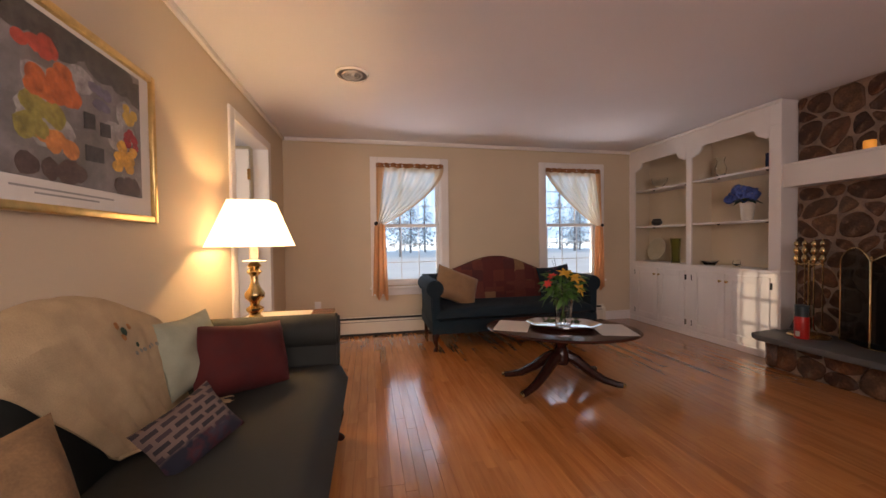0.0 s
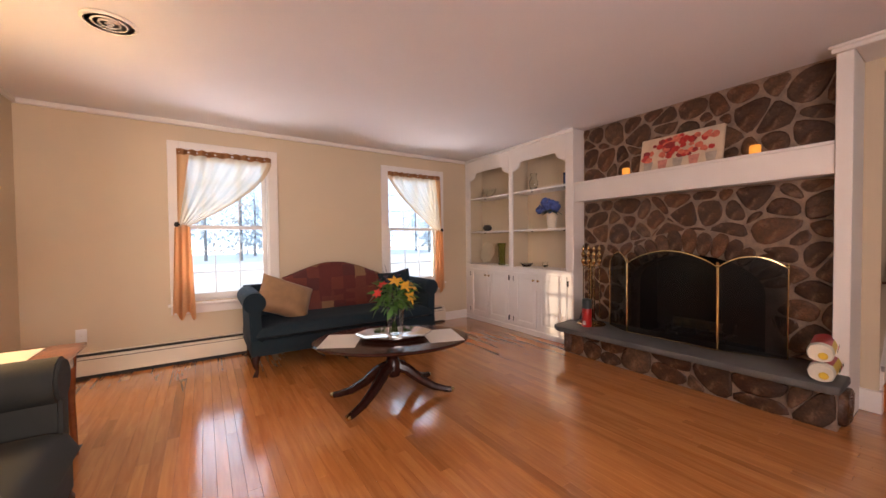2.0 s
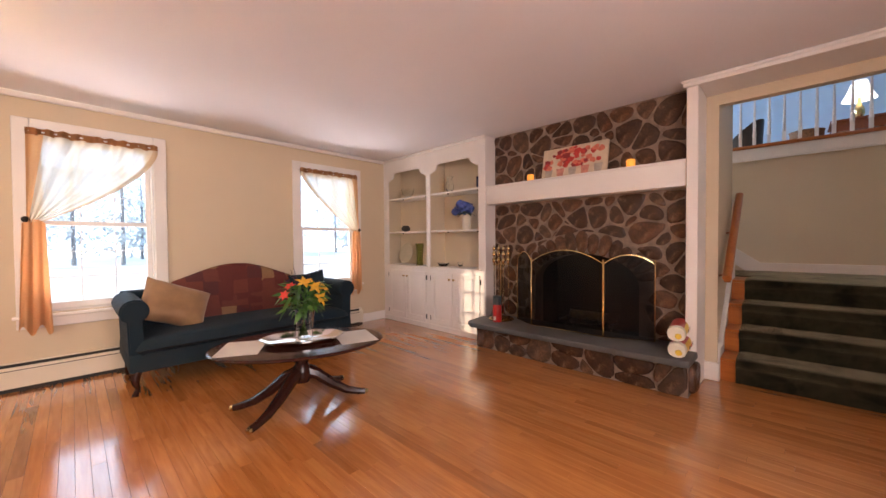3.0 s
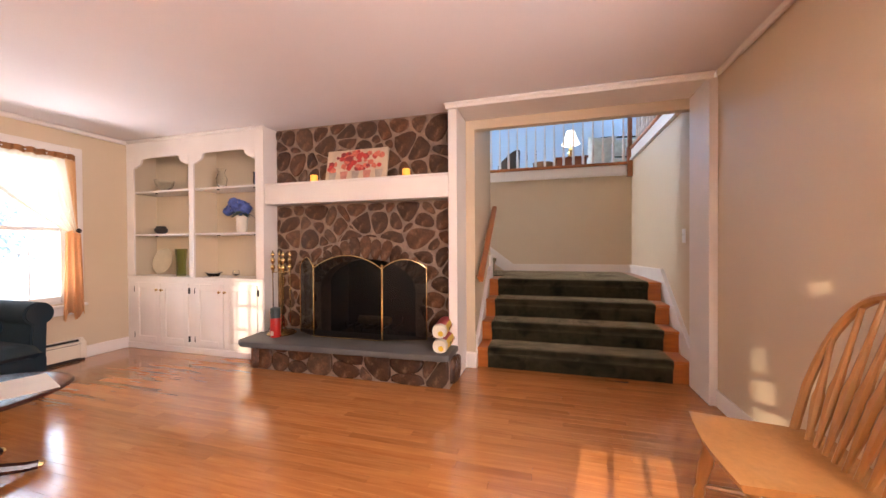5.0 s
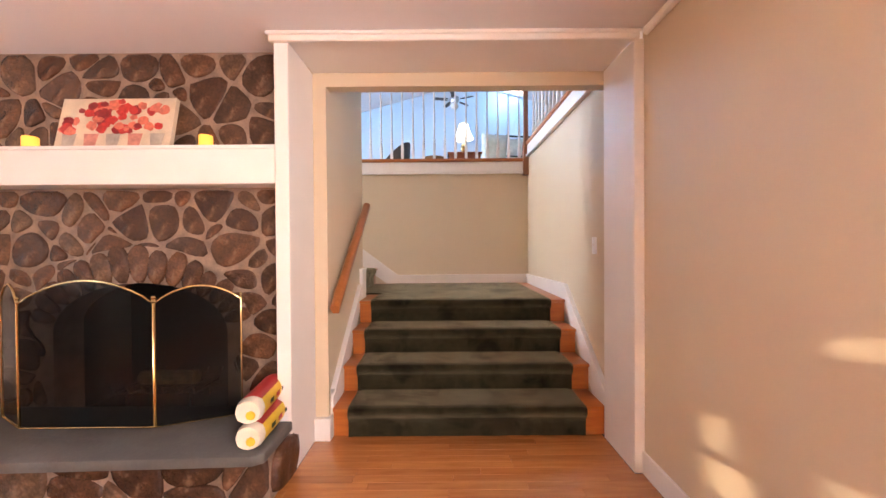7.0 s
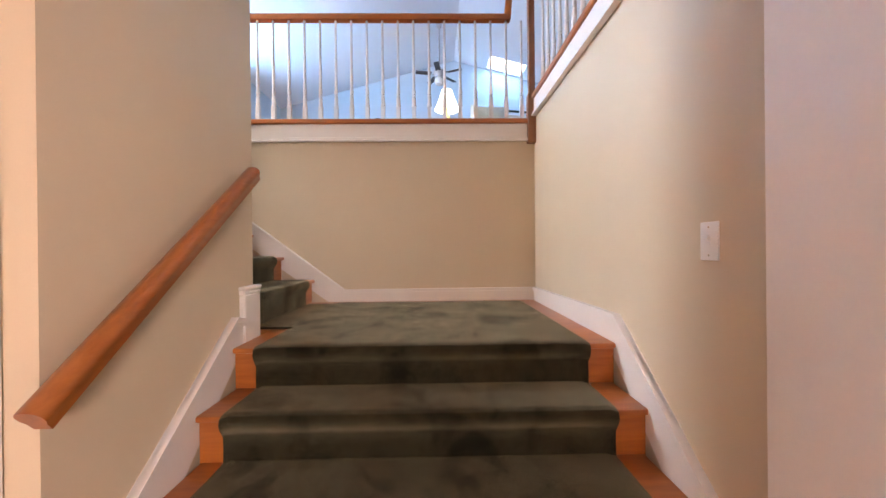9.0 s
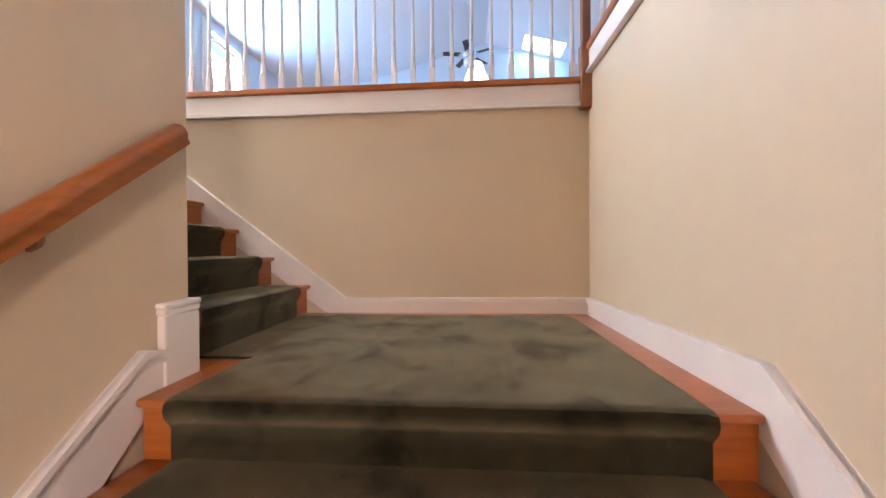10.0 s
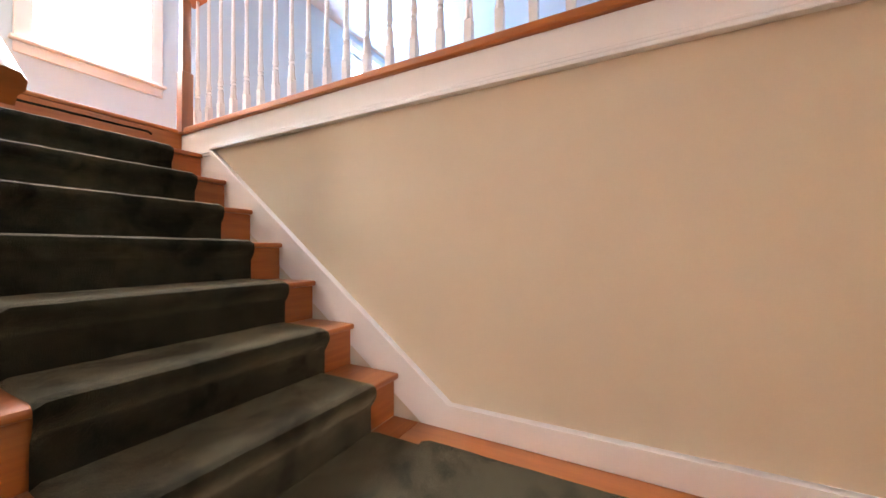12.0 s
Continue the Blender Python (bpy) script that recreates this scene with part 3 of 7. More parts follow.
handrail("stair_handrail", (5.27, 0.435, 0.82), (6.205, 0.435, 1.545), (0, 0.065, 0), "oak wall handrail beside the lower steps")
handrail("stair_handrail", (6.375, 0.63, 1.735), (6.375, 2.2, 2.925), (-0.065, 0, 0), "oak wall handrail beside the upper steps")


def baluster_mesh():
    bm = bm_new()
    lathe(bm, [(0.016, 0.17), (0.017, 0.19), (0.011, 0.205), (0.017, 0.215), (0.011, 0.225), (0.017, 0.24), (0.0125, 0.27), (0.0105, 0.5), (0.0095, 0.84)], 8)
    bx(bm, -0.016, 0.016, -0.016, 0.016, 0, 0.12)
    lathe(bm, [(0.021, 0.118), (0.0165, 0.15), (0.016, 0.172)], 8)
    return mesh_from("baluster", bm, M_WHITE)


def newel(x, y, z0, z1, label):
    th = thing("newel_post", Matrix.Translation((x, y, z0)), label, "newel post", "newel posts")
    bm = bm_new()
    bx(bm, -0.035, 0.035, -0.035, 0.035, 0, 0.40)
    bevel(bm, 0.004, 1)
    part("base_block", bm, M_OAK_Z, th)
    bm = bm_new()
    bx(bm, -0.026, 0.026, -0.026, 0.026, 0.40, z1 - z0)
    bevel(bm, 0.005, 1)
    part("shaft", bm, M_OAK_Z, th)
    bm = bm_new()
    lathe(bm, [(0.036, z1 - z0), (0.042, z1 - z0 + 0.015), (0.03, z1 - z0 + 0.035), (0.03, z1 - z0 + 0.05), (0.0, z1 - z0 + 0.075)], 12)
    part("cap", bm, M_OAK_Z, th)
    return th


newel(7.443, -1.222, 2.045, 3.50, "dark oak newel post at the gallery corner")
newel(7.462, 2.29, 2.22, 3.30, "dark oak newel post at the top of the stairs")


def gallery_rail(name, pts, n, p0, p1, label):
    th = thing(name, Matrix.Translation((0, 0, 0)), label, "railing", "gallery railings")
    bm = bm_new()
    for a, b in zip(pts[:-1], pts[1:]):
        a, b = Vector(a), Vector(b)
        d = (b - a).normalized()
        side = Vector((0, 0, 1)).cross(d)
        side = side.normalized() if side.length > 0.1 else Vector((1, 0, 0))
        up = d.cross(side)
        sec = [(-0.03, -0.025), (0.03, -0.025), (0.031, 0.005), (0.02, 0.027), (-0.02, 0.027), (-0.031, 0.005)]
        e = [[bm.verts.new(o + side * u + up * v) for u, v in sec] for o in (a - d * 0.02, b + d * 0.02)]
        bm.faces.new(e[0])
        bm.faces.new(e[1])
        for i in range(6):
            bm.faces.new((e[0][i], e[0][(i + 1) % 6], e[1][(i + 1) % 6], e[1][i]))
    bmesh.ops.recalc_face_normals(bm, faces=bm.faces[:])
    part("top_rail", bm, M_OAK_Y, th)
    me = BAL
    for i in range(n):
        f = (i + 0.5) / n
        ob = new("baluster", me)
        ob.parent = th
        ob.location = Vector(p0).lerp(Vector(p1), f)
    return th


BAL = baluster_mesh()
gallery_rail("gallery_railing", [(7.50, 2.29, 3.115), (7.50, -1.04, 3.115), (7.50, -1.06, 3.34), (7.50, -1.22, 3.34)], 27, (7.50, 2.28, 2.25), (7.50, -1.22, 2.25), "white balusters under an oak rail along the gallery")
gallery_rail("gallery_railing", [(5.42, -1.29, 3.305), (7.44, -1.29, 3.305)], 15, (5.45, -1.29, 2.438), (7.40, -1.29, 2.438), "white balusters under an oak rail above the stair wall")

# ---- windows ----


def sash_window(name, x0, x1, y, z0, z1, label, cols=3, rows=4, flip=1):
    """A double-hung window in a wall whose room face lies at y."""
    w = struct(name, bm_new(), M_SASH, label, "window")
    o = 0.085
    bm = bm_new()
    d0, d1 = y - 0.022, y - 0.001
    for r in ((x0 - o, x0 + 0.01, d0, d1, z0 - 0.03, z1 + o), (x1 - 0.01, x1 + o, d0, d1, z0 - 0.03, z1 + o), (x0 + 0.01, x1 - 0.01, d0, d1, z1 - 0.01, z1 + o), (x0 - o, x1 + o, d0 + 0.004, d1, z0 - 0.11, z0 - 0.03)):
        bx(bm, *r)
    bevel(bm, 0.005, 1)
    part("window_casing", bm, M_WHITE, w)
    bm = bm_new()
    bx(bm, x0 - o - 0.02, x1 + o + 0.02, y - 0.05, y + 0.06, z0 - 0.03, z0 - 0.004)
    bevel(bm, 0.006, 1)
    part("window_sill", bm, M_WHITE, w)
    bm = bm_new()
    for r in ((x0, x0 + 0.025, y, y + 0.14, z0, z1), (x1 - 0.025, x1, y, y + 0.14, z0, z1), (x0 + 0.025, x1 - 0.025, y, y + 0.14, z1 - 0.025, z1), (x0 + 0.025, x1 - 0.025, y + 0.06, y + 0.14, z0, z0 + 0.02)):
        bx(bm, *r)
    part("window_frame", bm, M_SASH, w)
    zm = (z0 + z1) / 2
    for s, (a, b, dy) in enumerate(((z0 + 0.02, zm + 0.02, 0.04), (zm - 0.02, z1 - 0.025, 0.08))):
        bm = bm_new()
        xa, xb = x0 + 0.025, x1 - 0.025
        yy0, yy1 = y + dy, y + dy + 0.035
        for r in ((xa, xa + 0.04, yy0, yy1, a, b), (xb - 0.04, xb, yy0, yy1, a, b), (xa + 0.04, xb - 0.04, yy0, yy1, b - 0.04, b), (xa + 0.04, xb - 0.04, yy0, yy1, a, a + (0.055 if s == 0 else 0.04))):
            bx(bm, *r)
        bevel(bm, 0.004, 1)
        sash = part("sash", bm, M_SASH, w)
        bm = bm_new()
        ga, gb = a + 0.045, b - 0.04
        for i in range(1, cols):
            xx = xa + 0.04 + (xb - xa - 0.08) * i / cols
            bx(bm, xx - 0.005, xx + 0.005, yy0 + 0.012, yy1 - 0.012, ga, gb)
        for i in range(1, rows // 2 + 1):
            q = ga + (gb - ga) * i / (rows // 2 + 1)
            bx(bm, xa + 0.04, xb - 0.04, yy0 + 0.0135, yy1 - 0.0135, q - 0.005, q + 0.005)
        part("grille", bm, M_SASH, sash, "narrow white window grille")
        bm = bm_new()
        bx(bm, xa + 0.038, xb - 0.038, yy0 + 0.006, yy0 + 0.009, ga - 0.005, gb + 0.005)
        g = part("pane", bm, M_GLASS, sash, "clear window glass")
        g.visible_shadow = False
    return w


sash_window("window_1", 1.55, 2.33, YN, 0.57, 2.03, "white double-hung window with narrow grilles and a tied curtain")
sash_window("window_2", 3.71, 4.49, YN, 0.57, 2.03, "white double-hung window with narrow grilles behind the sofa")
sash_window("window_3", 7.03, 7.73, 3.4, 2.92, 4.4, "bright white window at the top of the stairs", 1, 0)
sash_window("window_4", 10.2, 11.0, 3.4, 2.92, 4.5, "white window in the upper room", 1, 0)

# unseen bars added behind the walk, in openings cut to let in low sun
boxes("unseen_sun_bars", M_SASH, [*[(XW - 0.07, XW - 0.05, y, y + 0.025, 0.62, 0.84) for y in (-0.07, 0.09)]], "unseen white bars added to break up the sun patch", "window")
boxes("unseen_hall_bars", M_SASH, [*[(-0.96, -0.94, 3.44, 3.9, z, z + 0.025) for z in (1.58, 1.82)], *[(-0.961, -0.939, y, y + 0.025, 1.35, 2.1) for y in (3.58, 3.73)]], "unseen white bars added in the side hall sun opening", "window")
# unseen frame added round the assumed south opening
boxes("unseen_south_window", M_SASH, [(1.0, 1.06, YS - 0.1, YS - 0.05, 0.9, 2.05), (2.74, 2.8, YS - 0.1, YS - 0.05, 0.9, 2.05), (1.87, 1.93, YS - 0.1, YS - 0.05, 0.9, 2.05), (1.06, 2.74, YS - 0.1, YS - 0.05, 0.9, 0.96), (1.06, 2.74, YS - 0.1, YS - 0.05, 1.99, 2.05)], "white frame of an assumed, unseen south window", "window")

# unseen pane added to weaken the sun patch on the bookcase doors
bm = bm_new()
bx(bm, -0.957, -0.953, 3.44, 3.9, 1.35, 2.1)
part("pane", bm, sheer("sun_dimming_pane", (0.8, 0.8, 0.78), 0.58, 0.6), bpy.data.objects["unseen_hall_bars"], "unseen pane added to dim the sun patch")

# ---- outside: snow and woods beyond the windows ----
bm = bm_new()
bmesh.ops.create_grid(bm, x_segments=60, y_segments=60, size=600, matrix=Matrix.Translation((0, 0, -0.55)))
for v in bm.verts:
    if v.co.length < 25:
        continue
    v.co.z += 0.8 * noise.noise(v.co * 0.02)
struct("ground", bm, M_SNOW, "snow-covered ground", "ground")


def distance_mat():
    """Glowing winter woods over bright snow far beyond the windows, haze painted in."""
    m = Mat("glowing_haze_backdrop")
    v = m.coords((1, 1, 1))
    sp = m.n.new("ShaderNodeSeparateXYZ")
    m.link(v, sp.inputs[0])
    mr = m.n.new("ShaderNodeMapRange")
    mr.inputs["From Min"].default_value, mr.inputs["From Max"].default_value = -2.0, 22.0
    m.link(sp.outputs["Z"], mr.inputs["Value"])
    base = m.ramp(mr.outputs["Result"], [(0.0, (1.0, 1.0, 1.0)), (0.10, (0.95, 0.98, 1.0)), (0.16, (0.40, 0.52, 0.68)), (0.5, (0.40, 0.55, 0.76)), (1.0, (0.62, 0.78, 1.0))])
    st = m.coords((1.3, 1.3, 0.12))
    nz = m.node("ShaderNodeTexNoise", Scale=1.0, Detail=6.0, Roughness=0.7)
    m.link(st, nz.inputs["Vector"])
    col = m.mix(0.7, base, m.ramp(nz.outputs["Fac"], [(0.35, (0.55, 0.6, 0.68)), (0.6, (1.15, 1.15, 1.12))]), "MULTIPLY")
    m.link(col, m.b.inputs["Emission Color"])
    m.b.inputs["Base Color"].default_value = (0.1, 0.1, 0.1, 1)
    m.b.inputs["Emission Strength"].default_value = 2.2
    return m.m


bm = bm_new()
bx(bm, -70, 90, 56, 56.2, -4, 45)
struct("backdrop", bm, distance_mat(), "glowing backdrop painted with hazy winter woods", "backdrop")
# ---- built-in bookcase ----
M_BACK = plain("bookcase_back_paint", (0.66, 0.55, 0.40), 0.6, var=0.03, scale=1.5, grain=200, bump=0.02)
bc = thing("built_in_bookcase", pose(XE, 2.53, 0), "white painted built-in bookcase with beige back and panelled doors", "bookcase")
YB = 2.53


def bpart(name, rows, material=M_WHITE, bev=0.003, parent=bc, label=""):
    bm = bm_new()
    for x0, x1, y0, y1, z0, z1 in rows:
        bx(bm, x0 - XE, x1 - XE, y0 - YB, y1 - YB, z0, z1)
    if bev:
        bevel(bm, bev, 1)
    return part(name, bm, material, parent, label)


bpart("back_panel", [(5.285, 5.30, 2.535, 4.398, 0.0, HC - 0.002)], M_BACK, 0, label="beige painted back panel")
bpart("side_panel", [(4.984, 5.285, 2.532, 2.555, 0, HC - 0.002)])
bpart("side_panel", [(5.0, 5.285, 4.375, 4.398, 0, HC - 0.002)], M_BACK)
bpart("divider", [(5.0, 5.285, 3.445, 3.465, 0.8, 2.3)], M_BACK)
bpart("stile", [(4.98, 5.0, 4.29, 4.398, 0.805, 2.10)])
bpart("stile", [(4.98, 5.0, 3.42, 3.49, 0.805, 2.10)])
bpart("stile", [(4.98, 5.0, 2.53, 2.63, 0.805, 2.10)])
for y0, y1 in ((2.63, 3.42), (3.49, 4.29)):
    for z in (1.27, 1.745):
        bpart("shelf", [(5.005, 5.285, y0 - 0.02, y1 + 0.02, z - 0.022, z)])
        for yy in (y0 + 0.03, (y0 + y1) / 2 + 0.1):
            bpart("shelf_peg", [(5.01, 5.03, yy, yy + 0.02, z - 0.035, z - 0.023)], M_BLACK)
bpart("counter", [(4.975, 5.285, 2.53, 4.398, 0.775, 0.803)])


def valance(y0, y1):
    """The scalloped head of one bay."""
    bm = bm_new()
    top, zb, dp = HC - 0.003, 2.10, 0.10
    cur = [(y0, top), (y0, zb - dp), (y0 + 0.035, zb - dp)]
    for i in range(7):
        a = math.pi / 2 * i / 6
        cur.append((y0 + 0.045 + 0.08 * math.sin(a), zb - dp + 0.015 + 0.075 * (1 - math.cos(a))))
    cur.append((y0 + 0.16, zb))
    right = [(y0 + y1 - u, v) for u, v in cur[::-1]]
    prism(bm, [(u - YB, v) for u, v in cur + right], "x", 0, 0.02)
    return part("valance", bm, M_WHITE, bc)


valance(3.49, 4.29)
valance(2.63, 3.42)
for y0, y1 in ((4.29, 4.398), (3.42, 3.49), (2.53, 2.63)):
    bpart("frieze", [(4.981, 5.0, y0, y1, 2.10, HC - 0.003)], bev=0)
bpart("crown", [(4.955, 4.981, 2.515, 4.37, 2.275, HC - 0.002)], bev=0.008)
bpart("base_frame", [(4.985, 5.0, 2.53, 4.398, 0.0, 0.775)], bev=0)
bpart("toe_board", [(4.97, 4.985, 2.53, 4.398, 0.0, 0.065)], bev=0.004)


def cab_door(y0, y1, knob_hi):
    bm = bm_new()
    z0, z1 = 0.085, 0.735
    o, f = 4.966 - XE, 0.062
    for r in ((y0, y0 + f, z0, z1), (y1 - f, y1, z0, z1), (y0 + f, y1 - f, z0, z0 + f), (y0 + f, y1 - f, z1 - f, z1)):
        bx(bm, o, o + 0.018, r[0] - YB, r[1] - YB, r[2], r[3])
    bx(bm, o + 0.01, o + 0.018, y0 + f - YB, y1 - f - YB, z0 + f, z1 - f)
    bevel(bm, 0.003, 1)
    d = part("door", bm, M_WHITE, bc, "white raised-panel cabinet door")
    bm = bm_new()
    a, b, c, e = y0 + f + 0.012 - YB, y1 - f - 0.012 - YB, z0 + f + 0.012, z1 - f - 0.012
    lo = [bm.verts.new((o + 0.011, y, z)) for y, z in ((a, c), (b, c), (b, e), (a, e))]
    hi = [bm.verts.new((o + 0.001, y, z)) for y, z in ((a + 0.03, c + 0.03), (b - 0.03, c + 0.03), (b - 0.03, e - 0.03), (a + 0.03, e - 0.03))]
    bm.faces.new(hi)
    for i in range(4):
        bm.faces.new((lo[i], lo[(i + 1) % 4], hi[(i + 1) % 4], hi[i]))
    bmesh.ops.recalc_face_normals(bm, faces=bm.faces[:])
    part("raised_panel", bm, M_WHITE, d)
    bm = bm_new()
    ky = (y1 - 0.03 if knob_hi else y0 + 0.03) - YB
    lathe(bm, [(0.006, 0), (0.005, 0.012), (0.013, 0.018), (0.014, 0.026), (0.0, 0.031)], 12, Matrix.Translation((o, ky, 0.66)) @ pose(0, 0, 0, 0, -90, 0))
    part("knob", bm, M_BRASS, d, "small brass knob")
    for z in (0.15, 0.66):
        bm = bm_new()
        hy = (y0 - 0.008 if knob_hi else y1 + 0.008) - YB
        bx(bm, o + 0.004, o + 0.02, hy - 0.006, hy + 0.006, z - 0.03, z + 0.03)
        part("hinge", bm, M_BLACK, d, "dark metal hinge")


for y0, y1, k in ((3.89, 4.27, False), (3.50, 3.88, True), (3.03, 3.40, False), (2.61, 3.02, True)):
    cab_door(y0, y1, k)


def turned(name, x, y, z, prof, material, label, category, seg=20, wall=0.0, sx=1.0, sy=1.0):
    bm = bm_new()
    p = list(prof)
    if wall:
        p = p + [(max(r - wall, 0.002), zz) for r, zz in p[::-1] if zz > 0.006] + [(0.0, 0.008)]
    lathe(bm, p, seg, None, sx, sy)
    ob = part(name, bm, material)
    ob.location = (x, y, z)
    return tagged(ob, label, category)


turned("glass_bowl", 5.13, 4.03, 1.745, [(0.04, 0), (0.03, 0.02), (0.08, 0.07), (0.095, 0.13)], M_CLEAR, "clear glass bowl on a white shelf", "bowl", wall=0.004)
turned("glass_vase", 5.13, 3.21, 1.745, [(0.03, 0), (0.045, 0.04), (0.055, 0.10), (0.03, 0.17), (0.045, 0.21)], M_CLEAR, "clear glass vase on a white shelf", "vase", wall=0.004)
M_NAVY = plain("navy_glaze", (0.012, 0.02, 0.07), 0.15, var=0.2)
turned("dark_cup", 5.04, 2.665, 1.745, [(0.03, 0), (0.032, 0.03), (0.03, 0.10), (0.034, 0.125)], M_NAVY, "dark blue glazed cup on a white shelf", "cup", wall=0.004)
M_CLAY = plain("dark_clay", (0.05, 0.04, 0.035), 0.5, var=0.3, scale=20)
turned("small_pot", 5.08, 4.02, 1.27, [(0.03, 0), (0.055, 0.02), (0.065, 0.05), (0.045, 0.075), (0.05, 0.085)], M_CLAY, "small dark pottery dish on a white shelf", "pot", wall=0.005)
turned("drinking_glass", 5.06, 3.53, 1.27, [(0.022, 0), (0.026, 0.09)], M_CLEAR, "small clear glass on a white shelf", "glass", wall=0.003)
M_CERAM = plain("cream_ceramic", (0.58, 0.50, 0.36), 0.25, var=0.06, scale=12)
pl = thing("display_plate", Matrix.Translation((5.19, 4.12, 0.803)), "round cream ceramic plate standing on the counter", "plate")
bm = bm_new()
lathe(bm, [(0.0, 0.012), (0.08, 0.012), (0.105, 0.02), (0.148, 0.03), (0.15, 0.024), (0.105, 0.008), (0.08, 0.0), (0.0, 0.0)], 28, Matrix.Translation((0.0, 0, 0.154)) @ pose(0, 0, 0, 0, -76, 0))
part("dish", bm, M_CERAM, pl)
turned("green_glass_vase", 5.08, 3.73, 0.803, [(0.045, 0), (0.047, 0.02), (0.043, 0.10), (0.053, 0.26), (0.058, 0.30)], M_GREENGLASS, "tall green glass vase on the counter", "vase", seg=8, wall=0.006)
turned("glass_dish", 5.13, 3.33, 0.803, [(0.05, 0), (0.06, 0.02), (0.085, 0.05)], M_CLEAR, "shallow clear glass dish on the counter", "dish", wall=0.004)
turned("glass_jar", 5.16, 3.06, 0.803, [(0.03, 0), (0.035, 0.03), (0.03, 0.07)], M_CLEAR, "small clear glass jar on the counter", "jar", wall=0.004)


def leaf_mesh(bm, m, w, l, curl=0.2):
    a = [(0, 0, 0), (w * 0.5, l * 0.3, 0.1 * w), (w * 0.45, l * 0.6, -curl * l * 0.3), (0, l, -curl * l), (-w * 0.45, l * 0.6, -curl * l * 0.3), (-w * 0.5, l * 0.3, 0.1 * w), (0, l * 0.45, -0.12 * w)]
    vs = [bm.verts.new(m @ Vector(p)) for p in a]
    for i in range(6):
        bm.faces.new((vs[i], vs[(i + 1) % 6], vs[6]))


M_HYD = plain("blue_petal", (0.10, 0.15, 0.46), 0.7, var=0.35, scale=25, bump=0.05)
M_LEAF = plain("green_leaf", (0.05, 0.14, 0.02), 0.5, var=0.3, scale=20, bump=0.05)
M_LEAF_D = plain("dark_green_leaf", (0.02, 0.05, 0.02), 0.5, var=0.3, scale=20, bump=0.05)
hy = thing("hydrangea_pot", Matrix.Translation((5.09, 2.90, 1.27)), "blue hydrangea in a white ceramic pot", "potted flower")
bm = bm_new()
lathe(bm, [(0.045, 0), (0.05, 0.03), (0.058, 0.15), (0.064, 0.17), (0.058, 0.17), (0.05, 0.14), (0.0, 0.14)], 16)
part("pot", bm, plain("white_ceramic", (0.72, 0.66, 0.56), 0.3, var=0.04), hy, "cream white ceramic pot")
rnd = random.Random(4)
bm = bm_new()
for c, r in (((0, 0.02, 0.26), 0.075), ((0, 0.12, 0.25), 0.06), ((-0.02, -0.06, 0.25), 0.06), ((-0.04, 0.05, 0.30), 0.06), ((-0.03, 0.16, 0.22), 0.04)):
    for _ in range(110):
        d = Vector((rnd.gauss(0, 1), rnd.gauss(0, 1), rnd.gauss(0, 1))).normalized()
        q = d.to_track_quat("Z", "Y").to_matrix().to_4x4()
        m = Matrix.Translation(Vector(c) + d * r * rnd.uniform(0.85, 1.05)) @ q @ pose(0, 0, 0, rnd.uniform(-25, 25), rnd.uniform(-25, 25), rnd.uniform(0, 360))
        for k in range(4):
            leaf_mesh(bm, m @ pose(0, 0, 0, 0, 0, 90 * k), 0.016, 0.017)
part("blossom", bm, M_HYD, hy, "clustered blue petals")
bm = bm_new()
for k in range(9):
    leaf_mesh(bm, Matrix.Translation((-0.01, 0.0, 0.2)) @ pose(0, 0, 0, rnd.uniform(-10, 25), 0, 40 * k), 0.06, 0.13, 0.5)
part("foliage", bm, M_LEAF_D, hy, "dark green leaves")

# ---- fireplace ----
FY0, FY1 = 0.657, 2.528
boxes("chimney_breast", M_MORTAR, [
    (5.165, 5.34, FY0, 1.02, 0.0, HC - 0.002), (5.165, 5.34, 2.02, FY1, 0.0, HC - 0.002), (5.165, 5.34, 1.02, 2.02, 1.02, HC - 0.002), (5.165, 5.34, 1.02, 2.02, 0.0, 0.20)], "fieldstone chimney breast with wide mortar joints", "fireplace wall")
boxes("firebox", M_SOOT, [(5.34, 5.72, 0.96, 1.02, 0.15, 1.1), (5.34, 5.72, 2.02, 2.08, 0.15, 1.1), (5.34, 5.72, 1.02, 2.02, 1.02, 1.1), (5.68, 5.74, 1.02, 2.02, 0.2, 1.02), (5.34, 5.68, 1.02, 2.02, 0.15, 0.2)], "sooty black firebox", "firebox")
bm = bm_new()
for s in (1, -1):
    pts = [(1.52 + s * 0.5, 1.03), (1.52, 1.03)] + [(1.52 + s * 0.5 * math.cos(a), 0.72 + 0.28 * math.sin(a)) for a in [math.pi / 2 * (8 - i) / 8 for i in range(9)]]
    prism(bm, pts, "x", 5.166, 5.33)
struct("fire_arch", bm, M_MORTAR, "mortar behind the stone arch over the firebox", "fireplace wall")

ms = thing("mantel_shelf", Matrix.Translation((5.0, FY0, 1.535)), "white painted boxed mantel beam across the stone", "mantel")
MW = FY1 + 0.004 - FY0
for nm, row in (("top_board", (0.0, 0.17, 0, MW, 0.185, 0.205)), ("front_board", (0.001, 0.02, 0, MW, 0.0, 0.184)), ("soffit_board", (0.0205, 0.17, 0, MW, 0.004, 0.022))):
    bm = bm_new()
    bx(bm, *row)
    bevel(bm, 0.004, 2)
    part(nm, bm, M_WHITE, ms)

